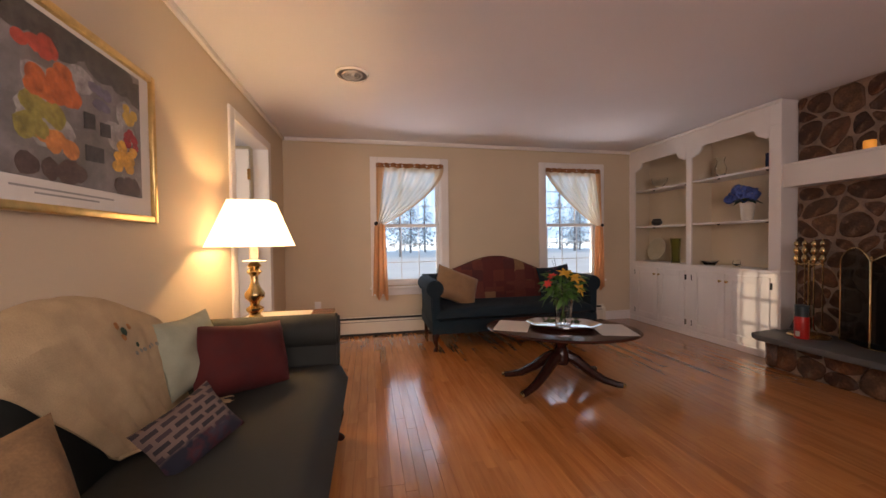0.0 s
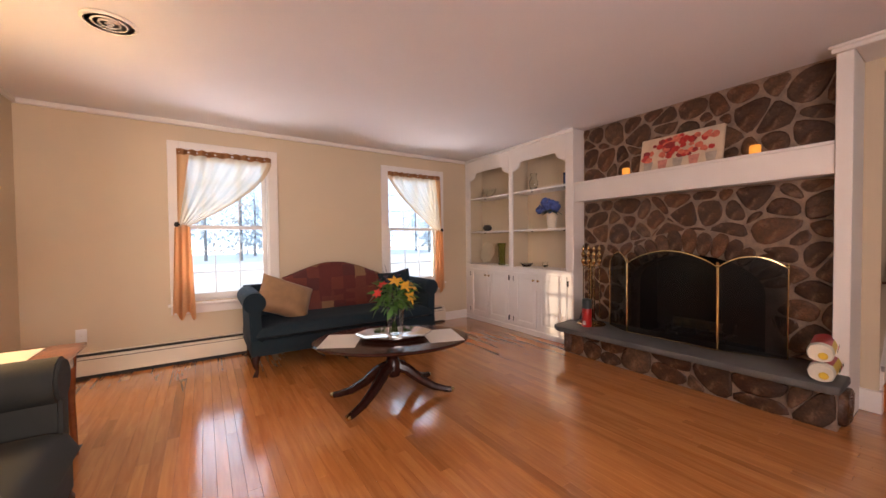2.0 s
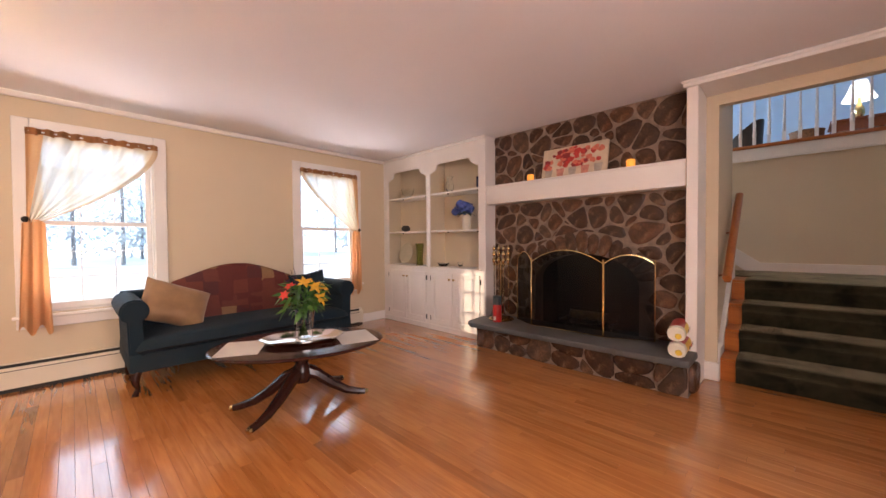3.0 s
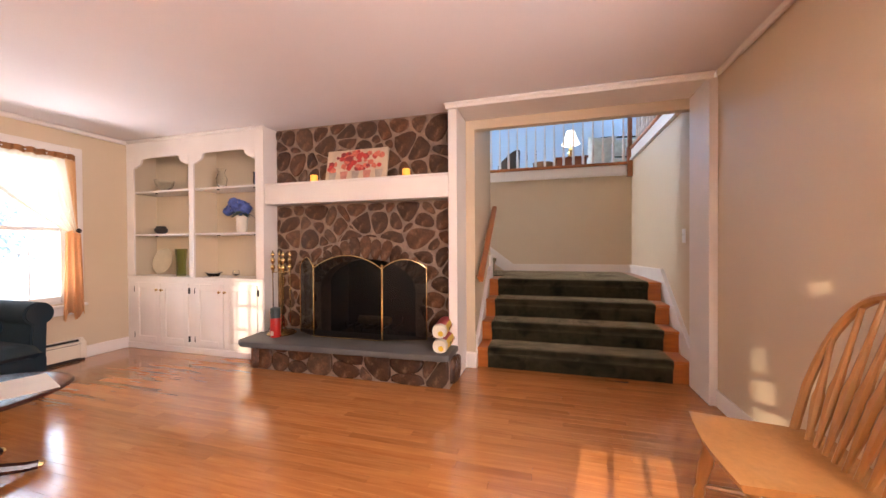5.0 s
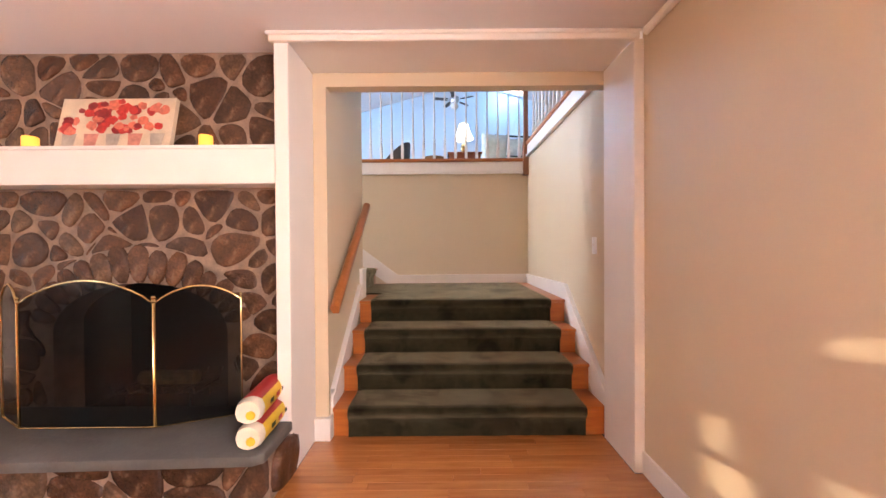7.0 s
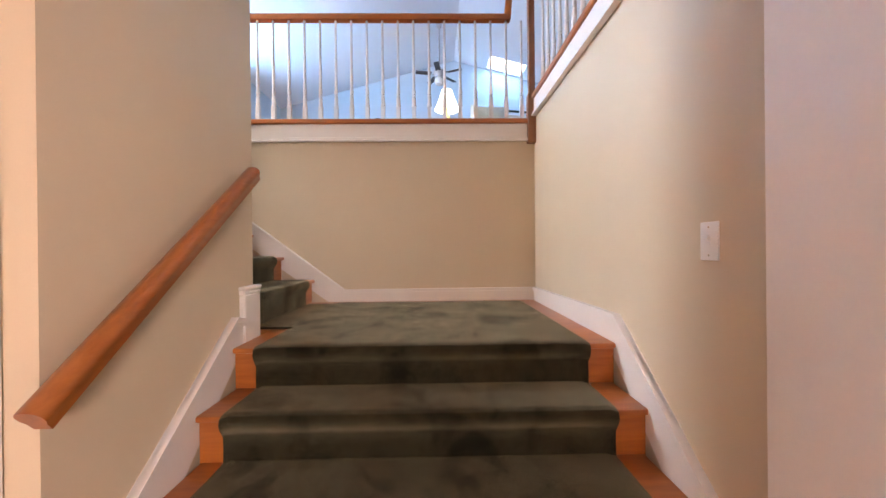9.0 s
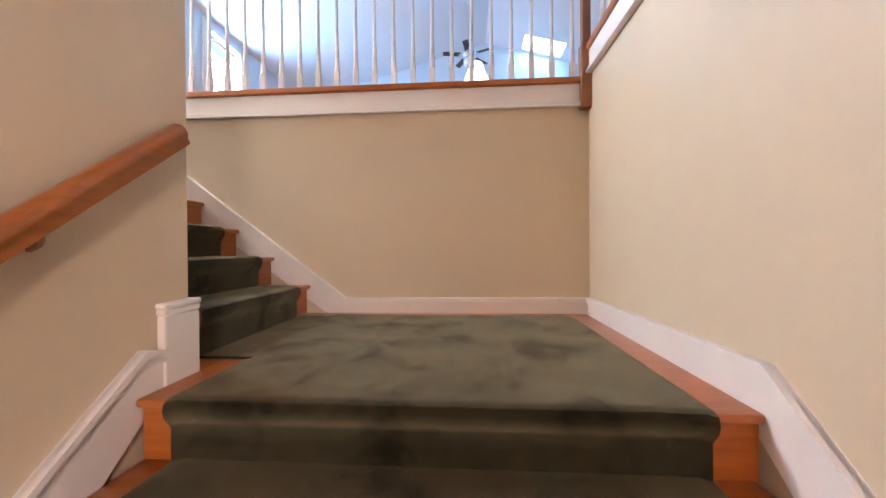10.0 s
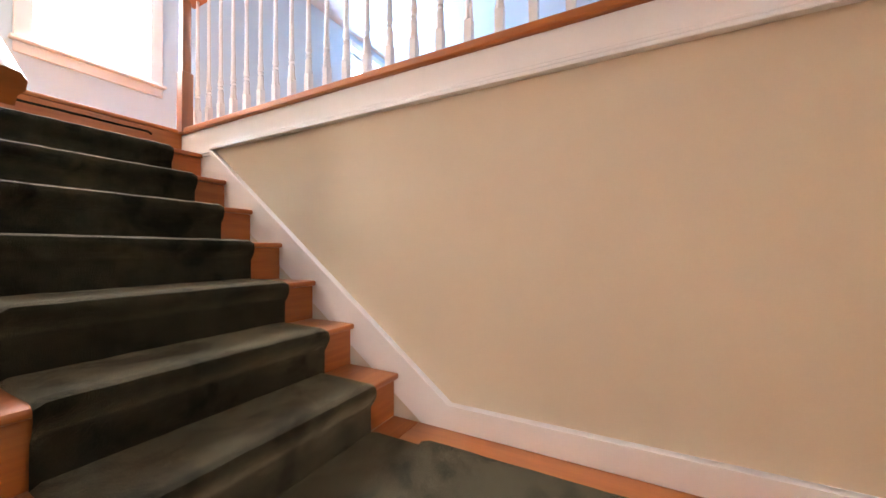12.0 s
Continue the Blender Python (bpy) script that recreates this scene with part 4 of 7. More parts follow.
bm = bm_new()
pts = [(4.60, 2.44), (4.66, 2.52), (4.968, 2.56), (4.968, 2.525), (5.17, 2.525), (5.17, 0.66), (4.98, 0.66), (4.98, 0.575), (4.69, 0.575), (4.66, 0.62)]
prism(bm, pts, "z", 0.245, 0.292)
bevel(bm, 0.008, 2)
for v in bm.verts:
    v.co += Vector((0.006 * noise.noise(v.co * 9), 0.006 * noise.noise(v.co * 7 + Vector((5, 0, 0))), 0))
tagged(part("hearth_slab", bm, M_SLATE), "grey slate hearth slab with a rough edge", "hearth")
boxes("hearth_base", M_MORTAR, [(4.785, 5.165, 0.60, 2.46, 0.0, 0.245)], "mortared stone hearth base", "hearth")


def poly_clip(poly, px, py, nx, ny):
    out = []
    for i in range(len(poly)):
        a, b = poly[i], poly[(i + 1) % len(poly)]
        da, db = (a[0] - px) * nx + (a[1] - py) * ny, (b[0] - px) * nx + (b[1] - py) * ny
        if da <= 0:
            out.append(a)
        if (da < 0 < db) or (db < 0 < da):
            t = da / (da - db)
            out.append((a[0] + (b[0] - a[0]) * t, a[1] + (b[1] - a[1]) * t))
    return out


def cells(u0, u1, v0, v1, nu, nv, seed, jitter=0.42):
    """Irregular cells of uneven size that fill a rectangle; each site has a weight."""
    r = random.Random(seed)
    sites = []
    cell = min((u1 - u0) / nu, (v1 - v0) / nv)
    for j in range(nv):
        for i in range(nu):
            if r.random() < 0.10:
                continue
            o = 0.3 if j % 2 else 0.0
            wt = (cell * r.choice((0.1, 0.35, 0.6, 0.8))) ** 2
            sites.append((u0 + (i + 0.5 + o + r.uniform(-jitter, jitter)) * (u1 - u0) / nu, v0 + (j + 0.5 + r.uniform(-jitter, jitter)) * (v1 - v0) / nv, wt))
    out = []
    for k, (a, b, wa) in enumerate(sites):
        poly = [(u0, v0), (u1, v0), (u1, v1), (u0, v1)]
        for q, (c, d, wb) in enumerate(sites):
            gap2 = (c - a) ** 2 + (d - b) ** 2
            if q != k and 1e-9 < gap2 < 0.5:
                f = 0.5 + (wa - wb) / (2 * gap2)
                poly = poly_clip(poly, a + (c - a) * f, b + (d - b) * f, c - a, d - b)
                if len(poly) < 3:
                    break
        if len(poly) >= 3:
            out.append(poly)
    return out


def round_poly(poly, gap, n=16):
    """Shrink by the joint, cut the corners and resample to n points."""
    cx, cy = sum(p[0] for p in poly) / len(poly), sum(p[1] for p in poly) / len(poly)
    q = []
    for x, y in poly:
        d = math.hypot(x - cx, y - cy) or 1
        k = max(0.3, 1 - gap * 1.25 / d)
        q.append((cx + (x - cx) * k, cy + (y - cy) * k))
    q = [(cx + (x - cx) * (1 + 0.10 * noise.noise(Vector((x * 23, y * 23, 4)))), cy + (y - cy) * (1 + 0.10 * noise.noise(Vector((x * 23, y * 23, 9))))) for x, y in q]
    for _ in range(2 if gap > 0.0105 else 1):
        q = [p for a, b in zip(q, q[1:] + q[:1]) for p in (((3 * a[0] + b[0]) / 4, (3 * a[1] + b[1]) / 4), ((a[0] + 3 * b[0]) / 4, (a[1] + 3 * b[1]) / 4))]
    L = [0]
    for a, b in zip(q, q[1:] + q[:1]):
        L.append(L[-1] + math.hypot(b[0] - a[0], b[1] - a[1]))
    out, k = [], 0
    for i in range(n):
        s = L[-1] * i / n
        while L[k + 1] < s:
            k += 1
        f = (s - L[k]) / max(1e-6, L[k + 1] - L[k])
        a, b = q[k % len(q)], q[(k + 1) % len(q)]
        out.append((a[0] + (b[0] - a[0]) * f, a[1] + (b[1] - a[1]) * f))
    return out, cx, cy


def stone(parent, poly, x, gap, proud, rr):
    """One domed stone whose outline lies in the (y, z) plane at x, facing -x."""
    pts, cy, cz = round_poly(poly, gap)
    bm = bm_new()
    rings = []
    for k, dx in ((1.03, 0.012), (1.0, -proud * 0.45), (0.96, -proud * 0.85), (0.85, -proud), (0.45, -proud * 1.02)):
        rings.append([bm.verts.new((dx + (0 if k >= 1.0 else 0.009 * noise.noise(Vector((y * 9, z * 9, rr.random() * 0.2)))), (y - cy) * k, (z - cz) * k)) for y, z in pts])
    n = len(pts)
    for a, b in zip(rings[:-1], rings[1:]):
        for i in range(n):
            bm.faces.new((a[i], a[(i + 1) % n], b[(i + 1) % n], b[i]))
    bm.faces.new(rings[-1])
    bmesh.ops.recalc_face_normals(bm, faces=bm.faces[:])
    ob = new("stone", mesh_from("stone", bm, M_STONE, 1.2))
    ob.location = (x, cy, cz)
    ob.parent = parent
    return ob


def curtain(name, x0, x1, yy, ztop, tie_x, tie_z, bottom_z, label, left):
    """A tied-back sheer panel with a rod pocket header, gathered tail and holdback."""
    th = thing(name, Matrix.Translation((tie_x, yy, 0)), label, "curtain", "window curtains")
    o = Vector((tie_x, yy, 0))
    bm = bm_new()

    def head(u, v):
        x = x0 + (x1 - x0) * u
        return Vector((x, yy + 0.012 * math.sin(u * 70) - 0.004 * math.sin(u * 31), ztop - 0.055 * v + 0.004 * math.sin(u * 55))) - o
    sheet(bm, head, 90, 3, 0.003)
    part("header", bm, M_HEADER, th, "rust coloured gathered header")
    bm = bm_new()
    w = x1 - x0
    far = x1 if left else x0
    near = x0 if left else x1

    def drape(u, v):
        xt = near + (far - near) * u
        gx = tie_x + (far - near) * 0.10 * (u - 0.3)
        s = v ** (1.0 + 0.9 * u)
        bulge = math.sin(v * math.pi) * 0.05 * u
        x = xt + (gx - xt) * (v ** (1.0 + (0.6 if left else 0.3) * u) if u > 0.12 else v)
        z = ztop - 0.05 - (ztop - 0.05 - tie_z - 0.02 * u) * v + (0.0 if u < 0.2 else 0.05 * (u - 0.2) * math.sin(v * math.pi)) - bulge
        fold = (0.018 * math.sin(u * 44) + 0.008 * math.sin(u * 19 + 1)) * (1 - 0.6 * v)
        return Vector((x, yy + fold - 0.012 * s, z)) - o
    sheet(bm, drape, 80, 26)
    part("drape", bm, M_SHEER, th, "sheer ivory drape swept to one side")
    bm = bm_new()

    def edge(u, v):
        p = drape(0.95 + 0.05 * u, v)
        return p + Vector((0, -0.006, -0.01 * u))
    sheet(bm, edge, 4, 26)
    part("edge", bm, M_EDGE, th, "pale peach hem of the drape")
    bm = bm_new()

    def strip(u, v):
        p = drape(0.0 + 0.12 * u, v)
        return p + Vector((0, -0.006, 0))
    sheet(bm, strip, 16, 26)
    part("border", bm, M_PEACH, th, "peach edge of the drape")
    bm = bm_new()
    sgn = 1 if left else -1

    def tail(u, v):
        wide = 0.125 + 0.055 * v
        x = tie_x + sgn * (-0.05 - 0.03 * v + wide * u)
        z = tie_z + 0.03 * math.sin(u * math.pi) * (1 - v) - (tie_z - bottom_z) * v * (1.0 - 0.05 * math.sin(u * 12))
        return Vector((x, yy - 0.012 + 0.016 * math.sin(u * 17 + v) * (0.4 + 0.6 * v), z)) - o
    sheet(bm, tail, 40, 18, 0.003)
    part("tail", bm, M_PEACH, th, "gathered peach tail")
    bm = bm_new()
    lathe(bm, [(0.006, 0.0), (0.006, 0.03), (0.022, 0.034), (0.024, 0.045), (0.0, 0.052)], 12, Matrix.Translation((-sgn * 0.03, 0.075, tie_z + 0.03)) @ pose(0, 0, 0, 90, 0, 0) @ Matrix.Diagonal((1, 1, 2.1, 1)))
    part("holdback", bm, M_BLACK, th, "dark round holdback knob")
    bm = bm_new()
    tube(bm, [Vector((x0 - 0.01, yy + 0.016, ztop - 0.025)) - o, Vector((x1 + 0.01, yy + 0.016, ztop - 0.025)) - o], 0.008, 8)
    part("rod", bm, M_WHITE, th, "white curtain rod")
    return th


curtain("window_curtain", 1.54, 2.35, 4.345, 2.035, 1.56, 1.29, 0.45, "sheer ivory and peach curtain tied back at a window", True)
curtain("window_curtain", 3.70, 4.50, 4.345, 2.035, 4.48, 1.26, 0.45, "sheer ivory and peach curtain tied back at a window", False)

# ---- baseboard heater ----


def heater(x0, x1):
    th = thing("baseboard_heater", Matrix.Translation((x0, 4.33, 0)), "cream metal baseboard heater along the wall", "heater", "baseboard heaters")
    bm = bm_new()
    L = x1 - x0
    prism(bm, [(0.0, 0.03), (0.062, 0.03), (0.062, 0.215), (0.05, 0.215), (0.0, 0.17)], "x", 0, L)
    part("cover", bm, M_HEATER, th)
    # black strips paint in the shade of the slots and floor gap
    bm = bm_new()
    prism(bm, [(0.018, 0.192), (0.034, 0.208), (0.036, 0.203), (0.02, 0.187)], "x", 0.01, L - 0.01)
    bx(bm, 0.01, L - 0.01, -0.0015, 0.004, 0.162, 0.167)
    bx(bm, 0.01, L - 0.01, 0.006, 0.06, 0.0, 0.03)
    part("slot", bm, M_DARK, th, "black strips standing for shaded air slots")
    for a in (0.0, L - 0.05):
        bm = bm_new()
        prism(bm, [(-0.004, 0.02), (0.062, 0.02), (0.062, 0.22), (0.048, 0.22), (-0.004, 0.175)], "x", a, a + 0.05)
        bevel(bm, 0.003, 1)
        part("end_cap", bm, M_HEATER, th)
    return th


heater(0.505, 4.56)

# ---- camelback sofas ----


def sofa(name, m, L, D, cloth, seat_cloth, label, back_h=0.92, seat_h=0.43, arm_h=0.70):
    """A camelback sofa with rolled arms; its front faces -y, origin on the floor at the middle of the front."""
    th = thing(name, m, label, "sofa", "camelback sofas")
    bm = bm_new()
    bx(bm, -L / 2 + 0.05, L / 2 - 0.05, 0.02, D - 0.02, 0.17, 0.31)
    bevel(bm, 0.02, 2)
    part("seat_frame", bm, cloth, th)
    bm = bm_new()
    nseg = 26

    def seat(u, v):
        x = -L / 2 + 0.09 + (L - 0.18) * u
        y = -0.015 + (D - 0.16) * v
        r = min(1.0, min(u * 14, (1 - u) * 14, v * 7, (1 - v) * 7 + 0.6))
        return (x, y, 0.30 + (seat_h - 0.30) * (0.35 + 0.65 * math.sqrt(max(0, 1 - (1 - r) ** 2))) + 0.02 * math.sin(u * math.pi) * math.sin(v * math.pi))
    sheet(bm, seat, nseg * 2, 18)
    bmesh.ops.solidify(bm, geom=bm.faces[:], thickness=0.09)
    part("seat_cushion", bm, seat_cloth, th)
    bm = bm_new()

    def back_top(u):
        c = 0.5 - 0.5 * math.cos(2 * math.pi * min(max((u - 0.12) / 0.76, 0), 1))
        return arm_h + 0.02 + (back_h - arm_h - 0.02) * c ** 0.8

    def back(u, v):
        x = -L / 2 + 0.06 + (L - 0.12) * u
        zt = back_top(u)
        if v < 0.45:
            f = v / 0.45
            return (x, D - 0.17 + 0.06 * f + 0.0, 0.30 + (zt - 0.05 - 0.30) * f)
        if v < 0.62:
            a = (v - 0.45) / 0.17 * math.pi
            return (x, D - 0.065 - 0.045 * math.cos(a), zt - 0.05 + 0.05 * math.sin(a))
        f = (v - 0.62) / 0.38
        return (x, D - 0.02, zt - 0.05 + (0.2 - zt + 0.05) * f)
    sheet(bm, back, 40, 24)
    part("backrest", bm, cloth, th)
    for s in (-1, 1):
        prof = []
        for i in range(15):
            a = math.radians(-60 + 300 * i / 14)
            prof.append((s * (L / 2 - 0.088) + s * 0.088 * math.cos(a), arm_h - 0.075 + 0.088 * math.sin(a)))
        prof = [(s * (L / 2 - 0.055), 0.19)] + prof + [(s * (L / 2 - 0.15), 0.19)]
        bm = bm_new()
        prism(bm, prof, "y", 0.03, D - 0.10)
        bmesh.ops.bevel(bm, geom=[e for e in bm.edges if abs(e.verts[0].co.y - e.verts[1].co.y) < 1e-5 and e.verts[0].co.y < 0.05], offset=0.012, segments=2, affect="EDGES")
        part("arm", bm, cloth, th)
    for sx in (-1, 1):
        for y, f in ((0.06, 1), (D - 0.07, 0)):
            bm = bm_new()
            if f:
                tube(bm, [(sx * (L / 2 - 0.10), y, 0.19), (sx * (L / 2 - 0.085), y - 0.015, 0.15), (sx * (L / 2 - 0.085), y - 0.012, 0.10), (sx * (L / 2 - 0.098), y, 0.05), (sx * (L / 2 - 0.085), y - 0.02, 0.018), (sx * (L / 2 - 0.08), y - 0.03, 0.0)], [0.034, 0.034, 0.024, 0.014, 0.02, 0.022], 10)
            else:
                tube(bm, [(sx * (L / 2 - 0.10), y, 0.19), (sx * (L / 2 - 0.10), y + 0.02, 0.0)], [0.026, 0.018], 8)
            part("leg", bm, M_MAHOG_Z, th, "carved mahogany leg")
    return th


sofa("sofa", pose(2.96, 3.50, 0), 1.93, 0.80, M_TEAL, M_TEAL, "teal camelback sofa with mahogany cabriole legs below the windows", 0.90, 0.42, 0.70)
sofa("sofa", pose(1.31, 1.235, 0, 0, 0, 90), 1.92, 0.78, M_GREY, M_GREY, "slate green camelback sofa against the wall", 0.93, 0.46, 0.70)


def patchwork():
    m = Mat("patchwork_cloth")
    v = m.coords((7.5, 7.5, 7.5))
    ch = m.node("ShaderNodeTexVoronoi", Scale=1.0, Randomness=0.25)
    ch.distance = "CHEBYCHEV"
    m.link(v, ch.inputs["Vector"])
    sep = m.n.new("ShaderNodeSeparateColor")
    m.link(ch.outputs["Color"], sep.inputs[0])
    col = m.ramp(sep.outputs[0], [(0.0, (0.11, 0.016, 0.012)), (0.45, (0.15, 0.03, 0.018)), (0.60, (0.085, 0.016, 0.016)), (0.70, (0.25, 0.14, 0.065)), (0.84, (0.14, 0.03, 0.02))])
    m.n[-1].color_ramp.interpolation = "CONSTANT"
    nz = m.node("ShaderNodeTexNoise", Scale=30.0, Detail=3.0)
    m.link(v, nz.inputs["Vector"])
    col = m.mix(0.5, col, m.ramp(nz.outputs["Fac"], [(0.35, (0.5, 0.45, 0.4)), (0.65, (1.3, 1.3, 1.2))]), "MULTIPLY")
    m.link(col, m.b.inputs["Base Color"])
    m.b.inputs["Roughness"].default_value = 0.75
    m.bump(nz.outputs["Fac"], 0.3, 0.005)
    return m.m


bm = bm_new()


def throw(u, v):
    L, D = 1.93, 0.80
    uu = 0.20 + 0.60 * u
    c = 0.5 - 0.5 * math.cos(2 * math.pi * min(max((uu - 0.12) / 0.76, 0), 1))
    zt = 0.72 + 0.18 * c ** 0.8 + 0.006
    x = -L / 2 + 0.06 + (L - 0.12) * uu
    w = 0.005 * noise.noise(Vector((u * 9, v * 7, 0)))
    if v < 0.6:
        f = v / 0.6
        return (x, D - 0.195 + 0.06 * f + w, 0.42 + (zt - 0.05 - 0.42) * f)
    a = (v - 0.6) / 0.4 * math.pi
    return (x, D - 0.065 - 0.062 * math.cos(a), zt - 0.045 + 0.058 * math.sin(a) + w)


sheet(bm, throw, 46, 22, 0.006)
tw = tagged(part("throw_blanket", bm, patchwork()), "red and gold patchwork throw draped over the sofa back", "throw blanket")
tw.location = (2.96, 3.50, 0)


def pillow(name, m, w, h, t, material, label, seed=0):
    bm = bm_new()
    puff(bm, w, h, t, 2.6, 18, None, 0.014, seed)
    ob = part(name, bm, material)
    ob.matrix_basis = m
    return tagged(ob, label, "pillow", "sofa pillows")


pillow("throw_pillow", pose(2.38, 3.88, 0.60, 58, 0, 16) @ pose(0, 0, 0, 0, 0, -27), 0.50, 0.40, 0.19, M_TAN, "tan satin pillow leaning on the sofa arm", 2)
pillow("throw_pillow", pose(3.62, 3.98, 0.62, 72, -8, -14), 0.38, 0.36, 0.12, M_TEAL, "blue pillow in the sofa corner", 5)
pillow("throw_pillow", pose(0.90, 1.76, 0.605, 64, 8, 46), 0.42, 0.32, 0.18, M_RED, "burgundy pillow leaning in the sofa corner", 3)
pillow("throw_pillow", pose(0.735, 1.67, 0.67, 76, 0, 80), 0.32, 0.30, 0.11, plain("sage_cloth", (0.34, 0.34, 0.24), 0.85, var=0.12, scale=10, grain=300, bump=0.3), "pale sage pillow on the sofa", 7)
pillow("throw_pillow", pose(0.90, 0.53, 0.60, 58, -4, 62), 0.50, 0.46, 0.18, plain("brown_mottled_cloth", (0.22, 0.125, 0.055), 0.85, var=0.35, scale=18, grain=200, bump=0.3), "mottled tan pillow at the end of the sofa", 9)

# cream blanket over the west sofa back
bm = bm_new()


def blanket(u, v):
    L, D = 1.92, 0.78
    uu = 0.264 + 0.17 * u + 0.32 * u * v
    x0 = -L / 2 + 0.06 + (L - 0.12) * (1 - uu)
    c = 0.5 - 0.5 * math.cos(2 * math.pi * min(max((uu - 0.12) / 0.76, 0), 1))
    zt = 0.72 + 0.21 * c ** 0.8 + 0.012
    x = x0 - 0.03 * v
    w = 0.020 * noise.noise(Vector((u * 6, v * 4, 2))) + 0.010 * noise.noise(Vector((u * 15, v * 9, 7)))
    if v < 0.22:
        f = v / 0.22
        q = (x, 0.46 + 0.12 * f, 0.475 + 0.02 * f + w)
    elif v < 0.72:
        f = (v - 0.22) / 0.5
        q = (x, D - 0.20 + 0.055 * f - abs(w), 0.50 + (zt - 0.05 - 0.50) * f)
    else:
        a = (v - 0.72) / 0.28 * math.pi
        q = (x, D - 0.065 - 0.068 * math.cos(a), zt - 0.045 + 0.062 * math.sin(a) + w * 0.4)
    return pose(1.31, 1.235, 0, 0, 0, 90) @ Vector(q)


sheet(bm, blanket, 40, 40, 0.008)
bk = tagged(part("woven_blanket", bm, M_CREAM), "cream woven blanket with fringe draped over the sofa", "blanket")
bm = bm_new()
rnd = random.Random(8)
for i in range(46):
    p = blanket(i / 45, 0.0)
    tube(bm, [p, p + Vector((0.03 + rnd.uniform(0, 0.02), rnd.uniform(-0.012, 0.012), -0.004)), p + Vector((0.07, rnd.uniform(-0.02, 0.02), -0.012))], 0.004, 4)
part("fringe", bm, M_CREAM, bk, "knotted cream fringe")
for nm, col, spots, lb in (("embroidered_leaf", (0.05, 0.09, 0.05), ((0.42, 0.66, 0.016), (0.36, 0.60, 0.009)), "dark green stitched motif"), ("embroidered_flower", (0.45, 0.20, 0.06), ((0.45, 0.685, 0.014), (0.38, 0.68, 0.011), (0.44, 0.635, 0.012)), "orange stitched motif"), ("embroidered_line", (0.30, 0.28, 0.22), tuple((0.22 + 0.035 * i, 0.60 - 0.008 * i, 0.008) for i in range(6)), "grey stitched line")):
    thread = plain(nm + "_thread", col, 0.9, var=0.3, scale=60, grain=400, bump=0.4)
    for su, sv, sr in spots:
        bm = bm_new()
        c = blanket(su, sv)
        e1, e2 = (blanket(su + 0.02, sv) - c).normalized(), (blanket(su, sv + 0.02) - c).normalized()
        nn = e1.cross(e2)
        nn = nn if nn.x > 0 else -nn
        ring_v = [bm.verts.new(c + nn * 0.0095 + (e1 * math.cos(6.2832 * k / 9) + e2 * math.sin(6.2832 * k / 9)) * sr * (1 + 0.3 * noise.noise(Vector((k, su * 9, sr * 40))))) for k in range(9)]
        mid = bm.verts.new(c + nn * 0.0125)
        for k in range(9):
            bm.faces.new((ring_v[k], ring_v[(k + 1) % 9], mid))
        part(nm, bm, thread, bk, lb)


def print_mat():
    """Rows of dark woven bars on a mauve ground over a dark lower band."""
    m = Mat("tapestry_print")
    v = m.coords((1, 1, 1))
    br = m.node("ShaderNodeTexBrick", Scale=1.0)
    br.offset = 0.37
    br.inputs["Brick Width"].default_value, br.inputs["Row Height"].default_value, br.inputs["Mortar Size"].default_value = 0.05, 0.024, 0.006
    br.inputs["Color1"].default_value, br.inputs["Color2"].default_value, br.inputs["Mortar"].default_value = (0.022, 0.018, 0.020, 1), (0.05, 0.030, 0.034, 1), (0.15, 0.10, 0.08, 1)
    m.link(v, br.inputs["Vector"])
    sp = m.n.new("ShaderNodeSeparateXYZ")
    m.link(v, sp.inputs[0])
    nz = m.node("ShaderNodeTexNoise", Scale=14.0, Detail=3.0)
    m.link(v, nz.inputs["Vector"])
    wob = m.n.new("ShaderNodeMath")
    wob.operation = "MULTIPLY_ADD"
    wob.inputs[1].default_value = 0.08
    m.link(nz.outputs["Fac"], wob.inputs[0])
    m.link(sp.outputs["Y"], wob.inputs[2])
    band = m.ramp(wob.outputs[0], [(0.005, (1.0,) * 3), (0.02, (0.0,) * 3)])
    low = m.ramp(nz.outputs["Fac"], [(0.42, (0.012, 0.012, 0.022)), (0.52, (0.06, 0.012, 0.016)), (0.62, (0.03, 0.026, 0.04))])
    m.link(m.mix(band, br.outputs["Color"], low), m.b.inputs["Base Color"])
    m.b.inputs["Roughness"].default_value = 0.9
    m.bump(nz.outputs["Fac"], 0.3, 0.004)
    return m.m


pillow("throw_pillow", pose(0.92, 1.25, 0.545, 52, -14, 64), 0.25, 0.19, 0.08, print_mat(), "dark tapestry pillow with a patterned print", 11)

# ---- coffee table ----
TX, TY = 2.87, 2.53
ct = thing("coffee_table", Matrix.Translation((TX, TY, 0)), "oval mahogany pedestal coffee table with drop leaves", "coffee table")
R = pose(0, 0, 0, 0, 0, -24)


def oval(rx, ry, z0, z1):
    bm = bm_new()
    prof = [(0.0, z0), (0.9, z0), (0.985, z0 + 0.004), (1.0, (z0 + z1) / 2), (0.985, z1 - 0.003), (0.95, z1), (0.0, z1)]
    lathe(bm, prof, 56, R, rx, ry)
    return bm


